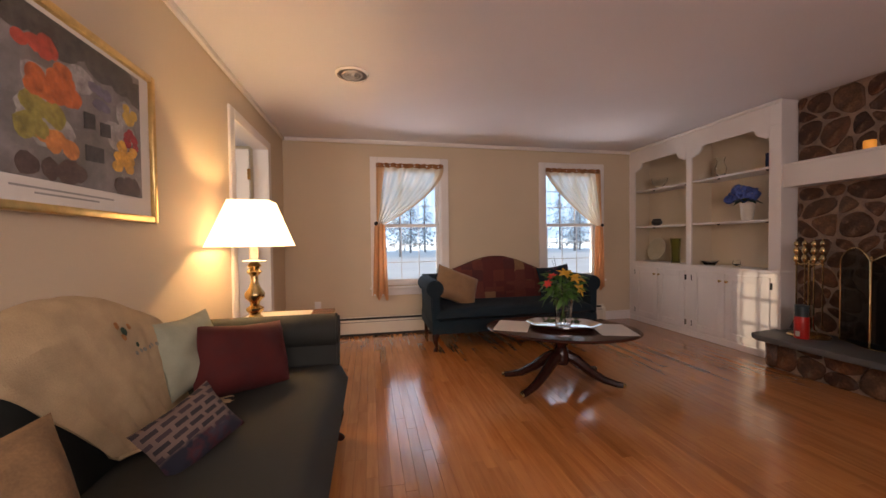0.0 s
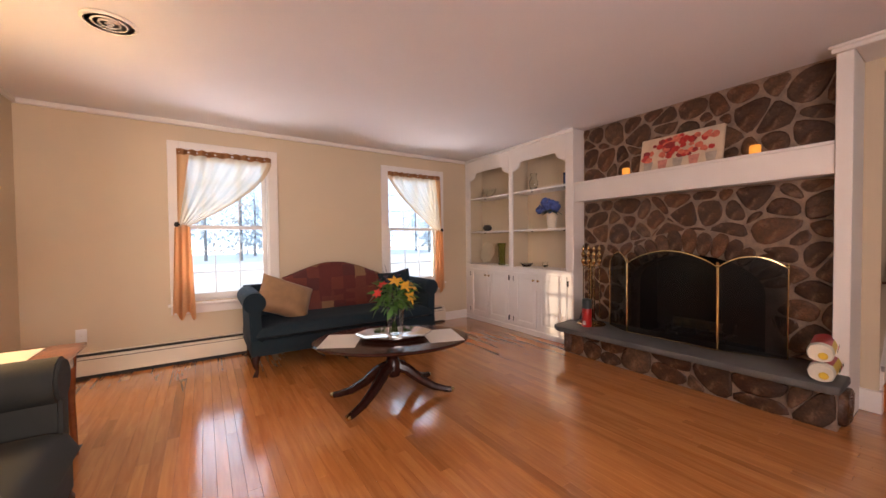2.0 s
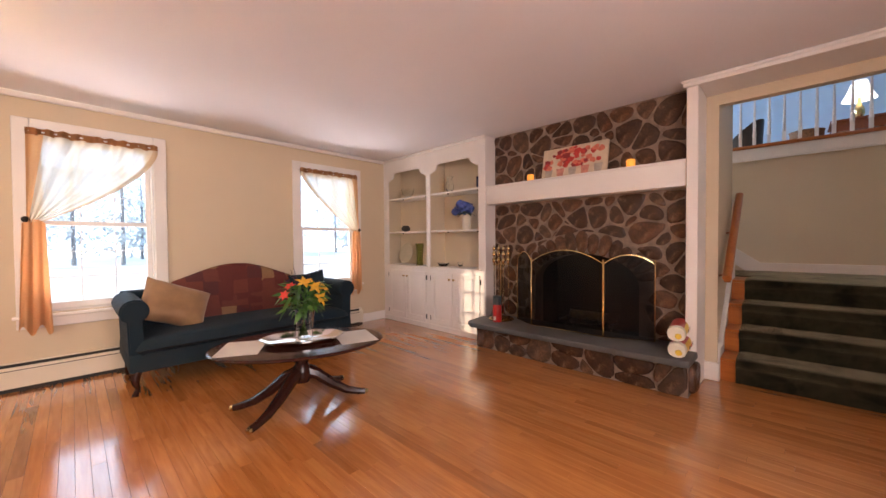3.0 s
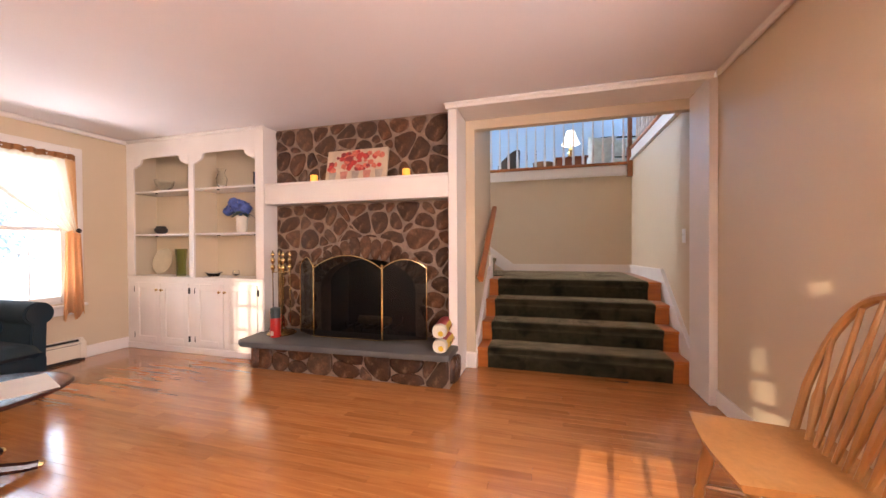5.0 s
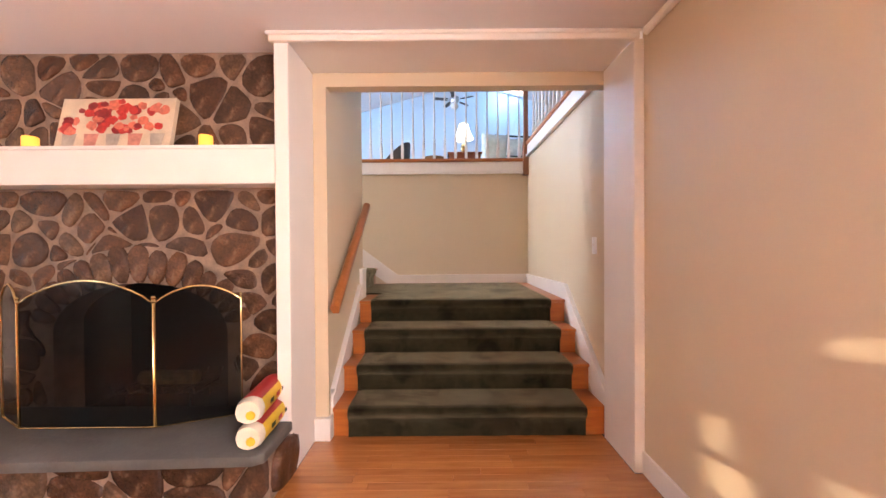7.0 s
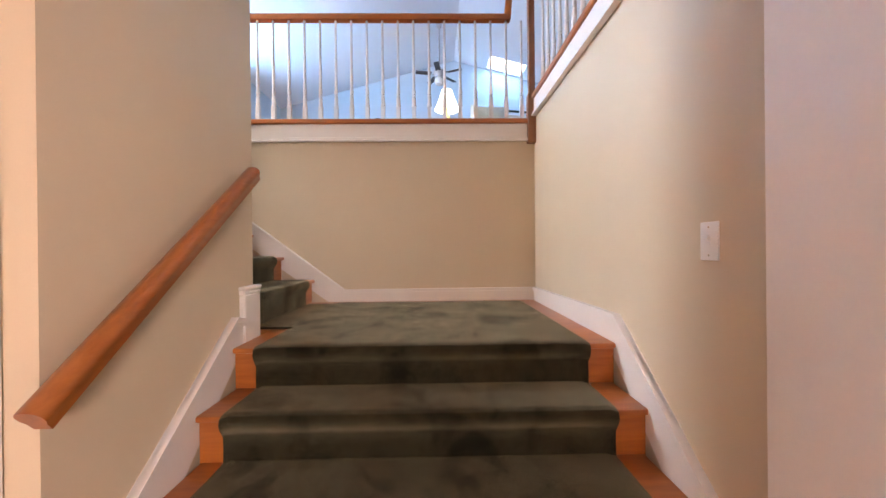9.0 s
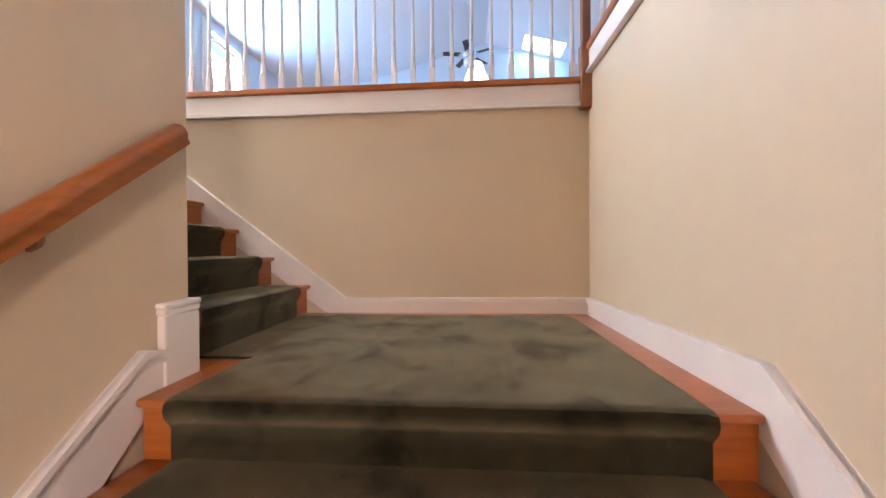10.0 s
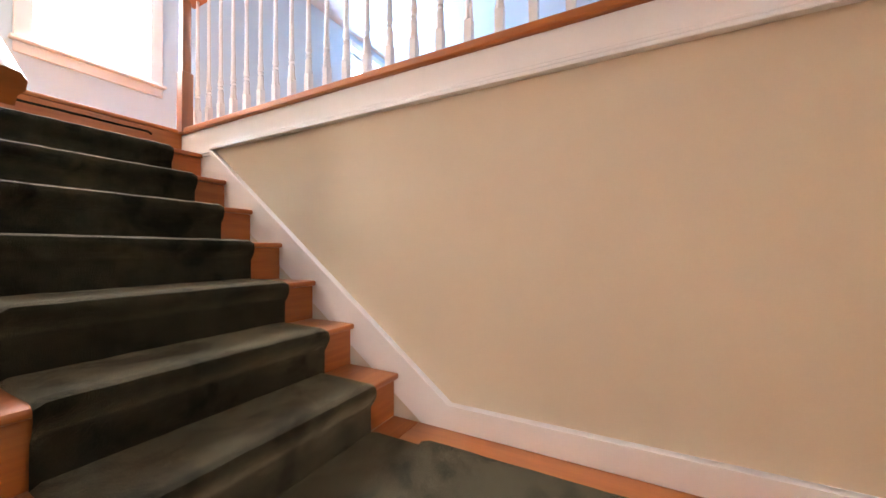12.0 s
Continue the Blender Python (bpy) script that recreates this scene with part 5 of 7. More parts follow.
part("tabletop", oval(0.565, 0.395, 0.417, 0.44), M_MAHOG, ct, "polished oval mahogany top")
bm = bm_new()
bx(bm, -0.20, 0.20, -0.16, 0.16, 0.37, 0.417, R)
bevel(bm, 0.005, 1)
part("apron", bm, M_MAHOG, ct)
bm = bm_new()
lathe(bm, [(0.07, 0.37), (0.05, 0.355), (0.06, 0.33), (0.042, 0.29), (0.062, 0.25), (0.07, 0.21), (0.05, 0.16), (0.0, 0.15)], 16)
part("pedestal", bm, M_MAHOG_Z, ct)
for a in (22, -27, 150, 204):
    m = pose(0, 0, 0, 0, 0, a)
    bm = bm_new()
    tube(bm, [(0.03, 0, 0.23), (0.10, 0, 0.20), (0.20, 0, 0.12), (0.30, 0, 0.06), (0.39, 0, 0.035), (0.43, 0, 0.03)], [0.044, 0.042, 0.035, 0.029, 0.024, 0.022], 8, m)
    leg = part("leg", bm, M_MAHOG_Z, ct, "splayed sabre leg")
    bm = bm_new()
    tube(bm, [(0.428, 0, 0.03), (0.447, 0, 0.026), (0.452, 0, 0.025)], [0.021, 0.018, 0.008], 8, m)
    part("brass_toe", bm, M_BRASS, leg, "brass toe cap")
for a in (-1, 1):
    bm = bm_new()
    bx(bm, -0.125, 0.125, -0.17, 0.17, 0, 0.002, pose(0, 0, 0, 0, 0, 6 * a))
    mt = tagged(part("place_mat", bm, M_PAPER), "cream paper sheet on the coffee table", "paper", "table papers")
    mt.location = Vector((TX, TY, 0.4405)) + R.to_3x3() @ Vector((0.36 * a, -0.03, 0))
    mt.rotation_euler = (0, 0, radians(-24))

tr = thing("silver_tray", Matrix.Translation((TX + 0.01, TY - 0.01, 0.443)) @ R, "octagonal polished silver tray on the coffee table", "tray")
bm = bm_new()
lathe(bm, [(0.0, 0.004), (0.78, 0.004), (0.84, 0.016), (0.97, 0.030), (1.0, 0.035), (0.995, 0.027), (0.84, 0.004), (0.78, 0.0), (0.0, 0.0)], 32, None, 0.27, 0.18)
for v in bm.verts:
    a = math.atan2(v.co.y / 0.18, v.co.x / 0.27)
    k = 1 + 0.025 * math.cos(8 * a)
    v.co.x *= k
    v.co.y *= k
part("dish", bm, M_SILVER, tr)
vs = thing("flower_vase", Matrix.Translation((TX + 0.02, TY, 0.448)), "clear cut-glass vase with yellow lilies and mixed flowers", "flower vase")
bm = bm_new()
pr = [(0.055, 0.0), (0.062, 0.02), (0.060, 0.06), (0.064, 0.14), (0.074, 0.21), (0.078, 0.22)]
lathe(bm, pr + [(r - 0.006, z) for r, z in pr[::-1][:-1]] + [(0.0, 0.015)], 12)
part("vase", bm, M_CLEAR, vs, "clear faceted glass vase")
rnd = random.Random(12)
bm = bm_new()
tips = []
for i in range(16):
    a = rnd.uniform(0, 6.28)
    r0, r1 = rnd.uniform(0, 0.035), rnd.uniform(0.03, 0.17)
    h = rnd.uniform(0.26, 0.42)
    tip = Vector((r1 * math.cos(a), r1 * math.sin(a), h))
    tips.append(tip)
    tube(bm, [(-r0 * math.cos(a), -r0 * math.sin(a), 0.03), (r0 * math.cos(a) * 0.8, r0 * math.sin(a) * 0.8, 0.2), tip], 0.003, 5)
part("stems", bm, M_LEAF, vs, "green stems")
bm = bm_new()
for i in range(170):
    a, b = rnd.uniform(0, 6.28), rnd.uniform(0.2, 0.39)
    r = rnd.uniform(0.02, 0.17) * (0.5 + b)
    leaf_mesh(bm, Matrix.Translation((r * math.cos(a), r * math.sin(a), b)) @ pose(0, 0, 0, rnd.uniform(-50, 50), rnd.uniform(-40, 40), math.degrees(a) - 90), rnd.uniform(0.018, 0.035), rnd.uniform(0.05, 0.10), 0.3)
part("leaves", bm, M_LEAF, vs, "green leaves")
M_LILY = plain("yellow_petal", (0.66, 0.36, 0.03), 0.5, var=0.15, scale=20, bump=0.02)
M_REDP = plain("red_petal", (0.55, 0.04, 0.03), 0.5, var=0.2, scale=20, bump=0.02)
M_PURP = plain("dark_purple_bud", (0.05, 0.015, 0.05), 0.6, var=0.3)
spots = [((0.03, -0.10, 0.37), 0), ((0.12, -0.05, 0.35), 0), ((0.07, -0.10, 0.29), 0), ((-0.02, -0.06, 0.40), 0), ((0.13, 0.02, 0.31), 0), ((-0.15, -0.05, 0.33), 1), ((-0.10, -0.02, 0.38), 1), ((-0.04, 0.05, 0.42), 2), ((0.05, 0.04, 0.43), 2), ((-0.08, 0.06, 0.40), 2)]
for c, k in spots:
    bm = bm_new()
    d = (Vector(c) - Vector((0, 0.05, 0.22))).normalized()
    q = Matrix.Translation(c) @ d.to_track_quat("Z", "Y").to_matrix().to_4x4()
    for j in range(6 if k < 2 else 10):
        s = (0.028, 0.066) if k == 0 else (0.02, 0.04) if k == 1 else (0.012, 0.03)
        leaf_mesh(bm, q @ pose(0, 0, 0, 0, 0, 60 * j if k < 2 else 36 * j) @ pose(0, 0, 0, 28 if k < 2 else 60, 0, 0), s[0], s[1], 0.35)
    part("flower", bm, (M_LILY, M_REDP, M_PURP)[k], vs, ("yellow lily", "red blossom", "dark purple buds")[k])
bm = bm_new()
for tip in ((-0.10, -0.02, 0.50), (-0.06, 0.03, 0.53)):
    tube(bm, [(0, 0, 0.25), (tip[0] * 0.6, tip[1] * 0.6, 0.40), tip], [0.003, 0.0025, 0.001], 4)
part("twig", bm, M_PURP, vs, "thin dark twigs")

# ---- end table and lamp ----
et = thing("end_table", Matrix.Translation((0.885, 2.62, 0)), "cherry wood end table with turned-out legs", "end table")
bm = bm_new()
bx(bm, -0.30, 0.30, -0.29, 0.29, 0.575, 0.60)
bevel(bm, 0.006, 2)
part("tabletop", bm, M_CHERRY, et)
bm = bm_new()
bx(bm, -0.26, 0.26, -0.25, 0.25, 0.49, 0.575)
part("apron", bm, M_CHERRY, et)
for sx in (-1, 1):
    for sy in (-1, 1):
        bm = bm_new()
        tube(bm, [(sx * 0.245, sy * 0.235, 0.57), (sx * 0.24, sy * 0.23, 0.3), (sx * 0.25, sy * 0.24, 0.0)], [0.024, 0.018, 0.013], 8)
        part("leg", bm, M_CHERRY, et)
bm = bm_new()
bx(bm, -0.27, 0.15, -0.22, 0.22, 0, 0.0025)
rn = tagged(part("table_runner", bm, M_PAPER), "cream cloth runner on the end table", "table cloth")
rn.location = (0.885, 2.64, 0.6005)

LX, LY = 0.745, 2.47
lp = thing("table_lamp", Matrix.Translation((LX, LY, 0.603)), "brass table lamp with a lit cream empire shade", "lamp")
bm = bm_new()
lathe(bm, [(0.075, 0), (0.078, 0.012), (0.06, 0.025), (0.034, 0.05), (0.03, 0.06), (0.05, 0.085), (0.05, 0.10), (0.026, 0.115), (0.028, 0.135), (0.056, 0.165), (0.058, 0.19), (0.034, 0.225), (0.022, 0.26), (0.021, 0.30), (0.046, 0.325), (0.026, 0.345), (0.042, 0.36), (0.03, 0.375), (0.02, 0.385), (0.0, 0.387)], 20)
part("base", bm, M_BRASS, lp, "turned polished brass base")
bm = bm_new()
lathe(bm, [(0.066, 0.388), (0.068, 0.392), (0.03, 0.398), (0.024, 0.40), (0.024, 0.49), (0.0, 0.49)], 16)
part("socket", bm, M_PAPER, lp, "pale drip dish and socket")
bm = bm_new()
pr = [(0.226, 0.482), (0.122, 0.762)]
rings = []
for r, z in pr:
    rings.append([bm.verts.new((r * 0.94 * max(-1, min(1, 1.35 * math.cos(2 * math.pi * i / 40))), r * 0.94 * max(-1, min(1, 1.35 * math.sin(2 * math.pi * i / 40))), z)) for i in range(40)])
for i in range(40):
    bm.faces.new((rings[0][i], rings[0][(i + 1) % 40], rings[1][(i + 1) % 40], rings[1][i]))
bmesh.ops.solidify(bm, geom=bm.faces[:], thickness=0.003)
part("shade", bm, M_SHADE, lp, "lit cream fabric shade")
bulb = new("lamp_bulb_light", bpy.data.lights.new("lamp_bulb_light", "POINT"))
bulb.data.energy, bulb.data.color, bulb.data.shadow_soft_size = 21, (1.0, 0.62, 0.28), 0.035
bulb.location = (LX, LY, 0.603 + 0.63)

# ---- picture, door, outlet, vent, switch ----
M_GOLD = plain("gilt_frame", (0.72, 0.50, 0.20), 0.3, metal=1.0, var=0.15, scale=20)


pic = thing("framed_picture", Matrix.Translation((XW + 0.002, 1.42, 1.20)), "framed still-life fruit print in a gilt frame on the wall", "picture")
bm = bm_new()
pw, ph = 0.92, 0.64
for r in ((-pw / 2, -pw / 2 + 0.028, 0, ph), (pw / 2 - 0.028, pw / 2, 0, ph), (-pw / 2 + 0.028, pw / 2 - 0.028, 0, 0.028), (-pw / 2 + 0.028, pw / 2 - 0.028, ph - 0.028, ph)):
    bx(bm, 0, 0.03, r[0], r[1], r[2], r[3])
bevel(bm, 0.006, 2)
part("frame", bm, M_GOLD, pic, "gilt frame")
bm = bm_new()
bx(bm, 0.004, 0.012, -pw / 2 + 0.02, pw / 2 - 0.02, 0.02, ph - 0.02)
part("mat_board", bm, M_PAPER, pic, "pale paper border")
PY0, PY1, PZ0, PZ1 = -pw / 2 + 0.05, pw / 2 - 0.09, 0.10, ph - 0.045
bm = bm_new()
bx(bm, 0.012, 0.0132, PY0, PY1, PZ0, PZ1)
prt = part("print", bm, plain("lilac_grey_print", (0.21, 0.18, 0.165), 0.55, var=0.35, scale=9, grain=40, bump=0), pic, "still-life print of fruit on a pale cloth")
rnd = random.Random(15)


def blob(cy, cz, ry, rz_, n=12):
    return [(min(PY1, max(PY0, cy + ry * (1 + rnd.uniform(-0.12, 0.12)) * math.cos(6.283 * k / n))), min(PZ1, max(PZ0, cz + rz_ * (1 + rnd.uniform(-0.12, 0.12)) * math.sin(6.283 * k / n)))) for k in range(n)]


def fruit_group(name, color, cy, cz, wy, wz, r, count, depth):
    bm = bm_new()
    for i in range(count):
        prism(bm, blob(cy + rnd.uniform(-wy, wy), cz + rnd.uniform(-wz, wz), r * rnd.uniform(0.8, 1.2), r * rnd.uniform(0.7, 1.05)), "x", 0.012, 0.0134 + depth * 0.0002 + i * 0.00006)
    part(name, bm, plain(name + "_ink", color, 0.55, var=0.35, scale=30, grain=80, bump=0), prt)


for nm, col, cy, cz, wy, wz, r, n, d in (
        ("printed_backdrop", (0.085, 0.07, 0.055), 0.12, 0.55, 0.26, 0.03, 0.07, 9, 0), ("printed_backdrop", (0.085, 0.07, 0.055), -0.25, 0.56, 0.14, 0.02, 0.06, 5, 0),
        ("printed_cloth", (0.33, 0.29, 0.27), 0.05, 0.36, 0.3, 0.12, 0.055, 12, 1), ("printed_oranges", (0.50, 0.12, 0.03), -0.05, 0.40, 0.075, 0.05, 0.034, 11, 4),
        ("printed_tomatoes", (0.42, 0.06, 0.03), -0.10, 0.50, 0.07, 0.02, 0.026, 7, 4), ("printed_pears", (0.30, 0.24, 0.05), -0.10, 0.28, 0.07, 0.04, 0.036, 8, 5),
        ("printed_peaches", (0.55, 0.20, 0.05), -0.03, 0.22, 0.06, 0.02, 0.032, 5, 6), ("printed_plums", (0.16, 0.13, 0.17), 0.14, 0.43, 0.04, 0.03, 0.022, 7, 4),
        ("printed_lemons", (0.60, 0.36, 0.05), 0.30, 0.42, 0.03, 0.03, 0.024, 6, 4), ("printed_cherries", (0.34, 0.025, 0.03), 0.31, 0.33, 0.03, 0.03, 0.020, 8, 5),
        ("printed_apricots", (0.62, 0.32, 0.05), 0.27, 0.24, 0.05, 0.045, 0.026, 9, 6), ("printed_ground", (0.10, 0.06, 0.045), 0.28, 0.13, 0.05, 0.005, 0.04, 5, 2), ("printed_ground", (0.10, 0.06, 0.045), -0.05, 0.14, 0.1, 0.005, 0.04, 6, 2)):
    fruit_group(nm, col, cy, cz, wy, wz, r, n, d)
for cy, cz, w, h in ((0.09, 0.33, 0.05, 0.055), (0.165, 0.32, 0.05, 0.05), (0.11, 0.22, 0.085, 0.055)):
    bm = bm_new()
    prism(bm, [(cy - w / 2, cz - h / 2), (cy + w / 2, cz - h / 2 + 0.006), (cy + w / 2, cz + h / 2 + 0.004), (cy - w / 2, cz + h / 2)], "x", 0.012, 0.0155)
    part("printed_tile", bm, plain("dark_tile_ink", (0.06, 0.055, 0.05), 0.55, var=0.3, scale=30, bump=0), prt)
bm = bm_new()
for w, z in ((0.40, 0.07), (0.25, 0.055)):
    bx(bm, 0.012, 0.0132, -w / 2, w / 2, z, z + 0.006)
part("caption_bar", bm, plain("grey_ink", (0.3, 0.28, 0.25), 0.7), pic, "grey caption line")
bm = bm_new()
bx(bm, 0.0185, 0.0205, -pw / 2 + 0.02, pw / 2 - 0.02, 0.02, ph - 0.02)
g = part("pane", bm, M_GLASS, pic, "clear picture glass")
g.visible_shadow = False

boxes("door_casing", M_WHITE, [(XW - 0.124, XW + 0.018, 2.80, 2.884, 0, 2.08), (XW - 0.124, XW + 0.018, 3.756, 3.84, 0, 2.08), (XW - 0.124, XW + 0.018, 2.884, 3.756, 1.996, 2.08)], "white painted door casing", "trim", 0.006)
dr = struct("door_1", bm_new(), M_WHITE, "white panelled door standing open into the side hall", "door")
dm = Matrix.Translation((0.36, 3.735, 0)) @ pose(0, 0, 0, 0, 0, 180)
bm = bm_new()
bx(bm, 0, 0.80, 0, 0.035, 0.012, 1.985, dm)
bevel(bm, 0.003, 1)
part("leaf", bm, M_WHITE, dr)
for x0, x1 in ((0.11, 0.37), (0.43, 0.69)):
    for z0, z1 in ((0.2, 0.85), (1.0, 1.55), (1.65, 1.87)):
        bm = bm_new()
        bx(bm, x0, x1, 0.035, 0.042, z0, z1, dm)
        bevel(bm, 0.006, 1)
        part("panel", bm, M_WHITE, dr)
for z in (0.25, 1.0, 1.75):
    bm = bm_new()
    bx(bm, -0.012, 0.012, 0.02, 0.05, z - 0.05, z + 0.05, dm)
    part("hinge", bm, M_BRASS, dr, "brass hinge")
bm = bm_new()
lathe(bm, [(0.025, 0), (0.01, 0.01), (0.012, 0.04), (0.028, 0.05), (0.026, 0.07), (0.0, 0.075)], 14, dm @ Matrix.Translation((0.73, 0.035, 0.95)) @ pose(0, 0, 0, -90, 0, 0))
part("door_handle", bm, M_BRASS, dr, "brass door knob")


def wall_plate(name, m, label, toggle):
    th = thing(name, m, label, "light switch" if toggle else "outlet")
    bm = bm_new()
    bx(bm, -0.036, 0.036, 0, 0.006, -0.058, 0.058)
    bevel(bm, 0.003, 2)
    part("plate", bm, M_SASH, th)
    if toggle:
        bm = bm_new()
        bx(bm, -0.005, 0.005, 0.004, 0.018, -0.004, 0.012, pose(0, 0, 0, 25, 0, 0))
        bx(bm, -0.008, 0.008, 0.004, 0.008, -0.013, 0.013)
        part("toggle", bm, M_SASH, th)
    for z in (-0.042, 0.042) if toggle else (0.0,):
        bm = bm_new()
        lathe(bm, [(0.003, 0), (0.003, 0.0015), (0.0, 0.002)], 8, Matrix.Translation((0, 0.006, z)) @ pose(0, 0, 0, -90, 0, 0))
        part("screw", bm, M_SILVER, th)
    if not toggle:
        for z in (-0.02, 0.02):
            bm = bm_new()
            bx(bm, -0.012, 0.012, 0.005, 0.008, z - 0.012, z + 0.012)
            bevel(bm, 0.003, 1)
            part("socket", bm, M_SASH, th)
    return th


wall_plate("light_switch", Matrix.Translation((5.553, -1.25, 1.195)), "white toggle light switch on the stairwell wall", True)
wall_plate("wall_outlet", Matrix.Translation((0.85, YN, 0.36)) @ pose(0, 0, 0, 0, 0, 180), "white wall outlet above the heater", False)
vt = thing("ceiling_vent", Matrix.Translation((1.35, 2.71, HC)), "round white ceiling air diffuser", "ceiling vent")
# black disc paints in the shade behind the diffuser rings
bm = bm_new()
lathe(bm, [(0.0, -0.001), (0.095, -0.001), (0.095, -0.004), (0.0, -0.004)], 28)
part("backing", bm, M_DARK, vt, "black disc standing for the shaded duct")
for r in (0.118, 0.084, 0.056, 0.028):
    bm = bm_new()
    lathe(bm, [(r - 0.018, -0.012), (r - 0.003, -0.004), (r, -0.005), (r - 0.001, -0.008), (r - 0.015, -0.017), (r - 0.018, -0.012)], 28)
    part("ring", bm, M_WHITE, vt)

rg = thing("baseboard_register", Matrix.Translation((4.02, YS + 0.017, 0)), "white metal air register at the baseboard", "air register")
bm = bm_new()
prism(bm, [(0, 0.0), (0.07, 0.0), (0.07, 0.02), (0.0, 0.12)], "x", 0, 0.28)
bevel(bm, 0.003, 1)
part("body", bm, M_WHITE, rg)
# black strips paint in the shade of the louvre gaps
for k in range(5):
    bm = bm_new()
    bx(bm, 0.03, 0.25, 0.0, 0.004, -0.0015, 0.0035, Matrix.Translation((0, 0.058 - 0.011 * k, 0.038 + 0.0158 * k)) @ pose(0, 0, 0, 35, 0, 0))
    part("louvre", bm, M_DARK, rg, "black strip standing for a shaded louvre gap")

# ---- hearth things ----
fs = thing("fire_screen", Matrix.Translation((4.93, 1.55, 0.292)), "three-panel brass fire screen with dark mesh", "fire screen")


def mesh_mat():
    m = Mat("fine_dark_mesh")
    d = m.n.new("ShaderNodeBsdfPrincipled")
    d.inputs["Base Color"].default_value = (0.004, 0.004, 0.004, 1)
    d.inputs["Roughness"].default_value = 0.16
    x = m.n.new("ShaderNodeBsdfTransparent")
    mx = m.n.new("ShaderNodeMixShader")
    d.inputs["Specular IOR Level"].default_value = 0.22
    mx.inputs[0].default_value = 0.18
    m.link(d.outputs[0], mx.inputs[1])
    m.link(x.outputs[0], mx.inputs[2])
    m.link(mx.outputs[0], m.n["Material Output"].inputs["Surface"])
    return m.m


M_MESH = mesh_mat()


def screen_panel(p, q, h, crown_h, finial):
    p, q = Vector((*p, 0.012)), Vector((*q, 0.012))
    d = q - p
    arch = [p + d * (i / 14) + Vector((0, 0, h + (crown_h - h) * math.sin(math.pi * i / 14) ** 0.8)) for i in range(15)]
    bm = bm_new()
    tube(bm, [p] + arch + [q], 0.0056, 8, closed=True)
    pan = part("panel_frame", bm, M_BRASS, fs, "arched brass frame")
    bm = bm_new()
    lo = [bm.verts.new(p + d * (i / 14)) for i in range(15)]
    hi = [bm.verts.new(a) for a in arch]
    for i in range(14):
        bm.faces.new((lo[i], lo[i + 1], hi[i + 1], hi[i]))
    part("mesh", bm, M_MESH, pan, "fine dark mesh")
    if finial:
        for c in (p, q):
            bm = bm_new()
            lathe(bm, [(0.004, 0), (0.012, 0.01), (0.006, 0.02), (0.01, 0.028), (0.0, 0.04)], 8, Matrix.Translation(c + Vector((0, 0, h))))
            part("finial", bm, M_BRASS, pan)


screen_panel((-0.03, 0.355), (-0.03, -0.32), 0.62, 0.735, True)
screen_panel((0.10, 0.60), (-0.028, 0.362), 0.62, 0.715, False)
screen_panel((-0.028, -0.327), (0.11, -0.68), 0.62, 0.70, True)

ts = thing("fireplace_tools", Matrix.Translation((4.95, 2.30, 0.292)), "polished brass fireplace tool set on a round stand", "fireplace tools")
bm = bm_new()
lathe(bm, [(0.0, 0), (0.13, 0), (0.135, 0.008), (0.115, 0.022), (0.05, 0.026), (0.02, 0.04), (0.0, 0.04)], 24)
part("stand_base", bm, M_BRASS, ts)
bm = bm_new()
tube(bm, [(0, 0, 0.03), (0, 0, 0.62)], 0.009, 8)
for s in ((1, 1), (-1, 1), (1, -1), (-1, -1)):
    tube(bm, [(0, 0, 0.60), (s[0] * 0.03, s[1] * 0.04, 0.585), (s[0] * 0.05, s[1] * 0.06, 0.61)], 0.005, 6)
part("stand_pole", bm, M_BRASS, ts)
for k, (sx, sy) in enumerate(((1, 1), (-1, 1), (1, -1), (-1, -1))):
    bm = bm_new()
    x, y = sx * 0.045, sy * 0.06
    tube(bm, [(x, y, 0.10), (x, y, 0.60)], 0.0055, 6)
    lathe(bm, [(0.007, 0.58), (0.018, 0.585), (0.007, 0.592), (0.007, 0.60), (0.018, 0.615), (0.022, 0.635), (0.015, 0.655), (0.006, 0.665), (0.017, 0.68), (0.021, 0.70), (0.015, 0.72), (0.006, 0.73), (0.015, 0.742), (0.018, 0.757), (0.011, 0.772), (0.004, 0.777), (0.007, 0.786), (0.0, 0.793)], 12, Matrix.Translation((x, y, 0)))
    tl = part("tool", bm, M_BRASS, ts, "brass hearth tool")
    bm = bm_new()
    if k == 0:
        bx(bm, x - 0.005, x + 0.005, y - 0.05, y + 0.05, 0.05, 0.15)
    elif k == 1:
        lathe(bm, [(0.012, 0.14), (0.04, 0.05), (0.045, 0.05), (0.0, 0.05)], 10, Matrix.Translation((x, y, 0)))
    else:
        tube(bm, [(x, y, 0.11), (x + 0.01, y, 0.07), (x + 0.03, y, 0.06)], 0.006, 6)
    part("tool_head", bm, M_BLACK if k == 1 else M_BRASS, tl)

M_REDCAN = plain("red_enamel", (0.42, 0.015, 0.012), 0.3, var=0.1)
cn = thing("red_canister", Matrix.Translation((4.83, 2.27, 0.292)), "red fireplace canister with a dark lid", "canister")
bm = bm_new()
lathe(bm, [(0.044, 0), (0.046, 0.006), (0.046, 0.17), (0.044, 0.175), (0.0, 0.175)], 20)
part("body", bm, M_REDCAN, cn)
bm = bm_new()
lathe(bm, [(0.043, 0.175), (0.045, 0.19), (0.041, 0.20), (0.045, 0.22), (0.042, 0.235), (0.045, 0.265), (0.0, 0.275)], 20)
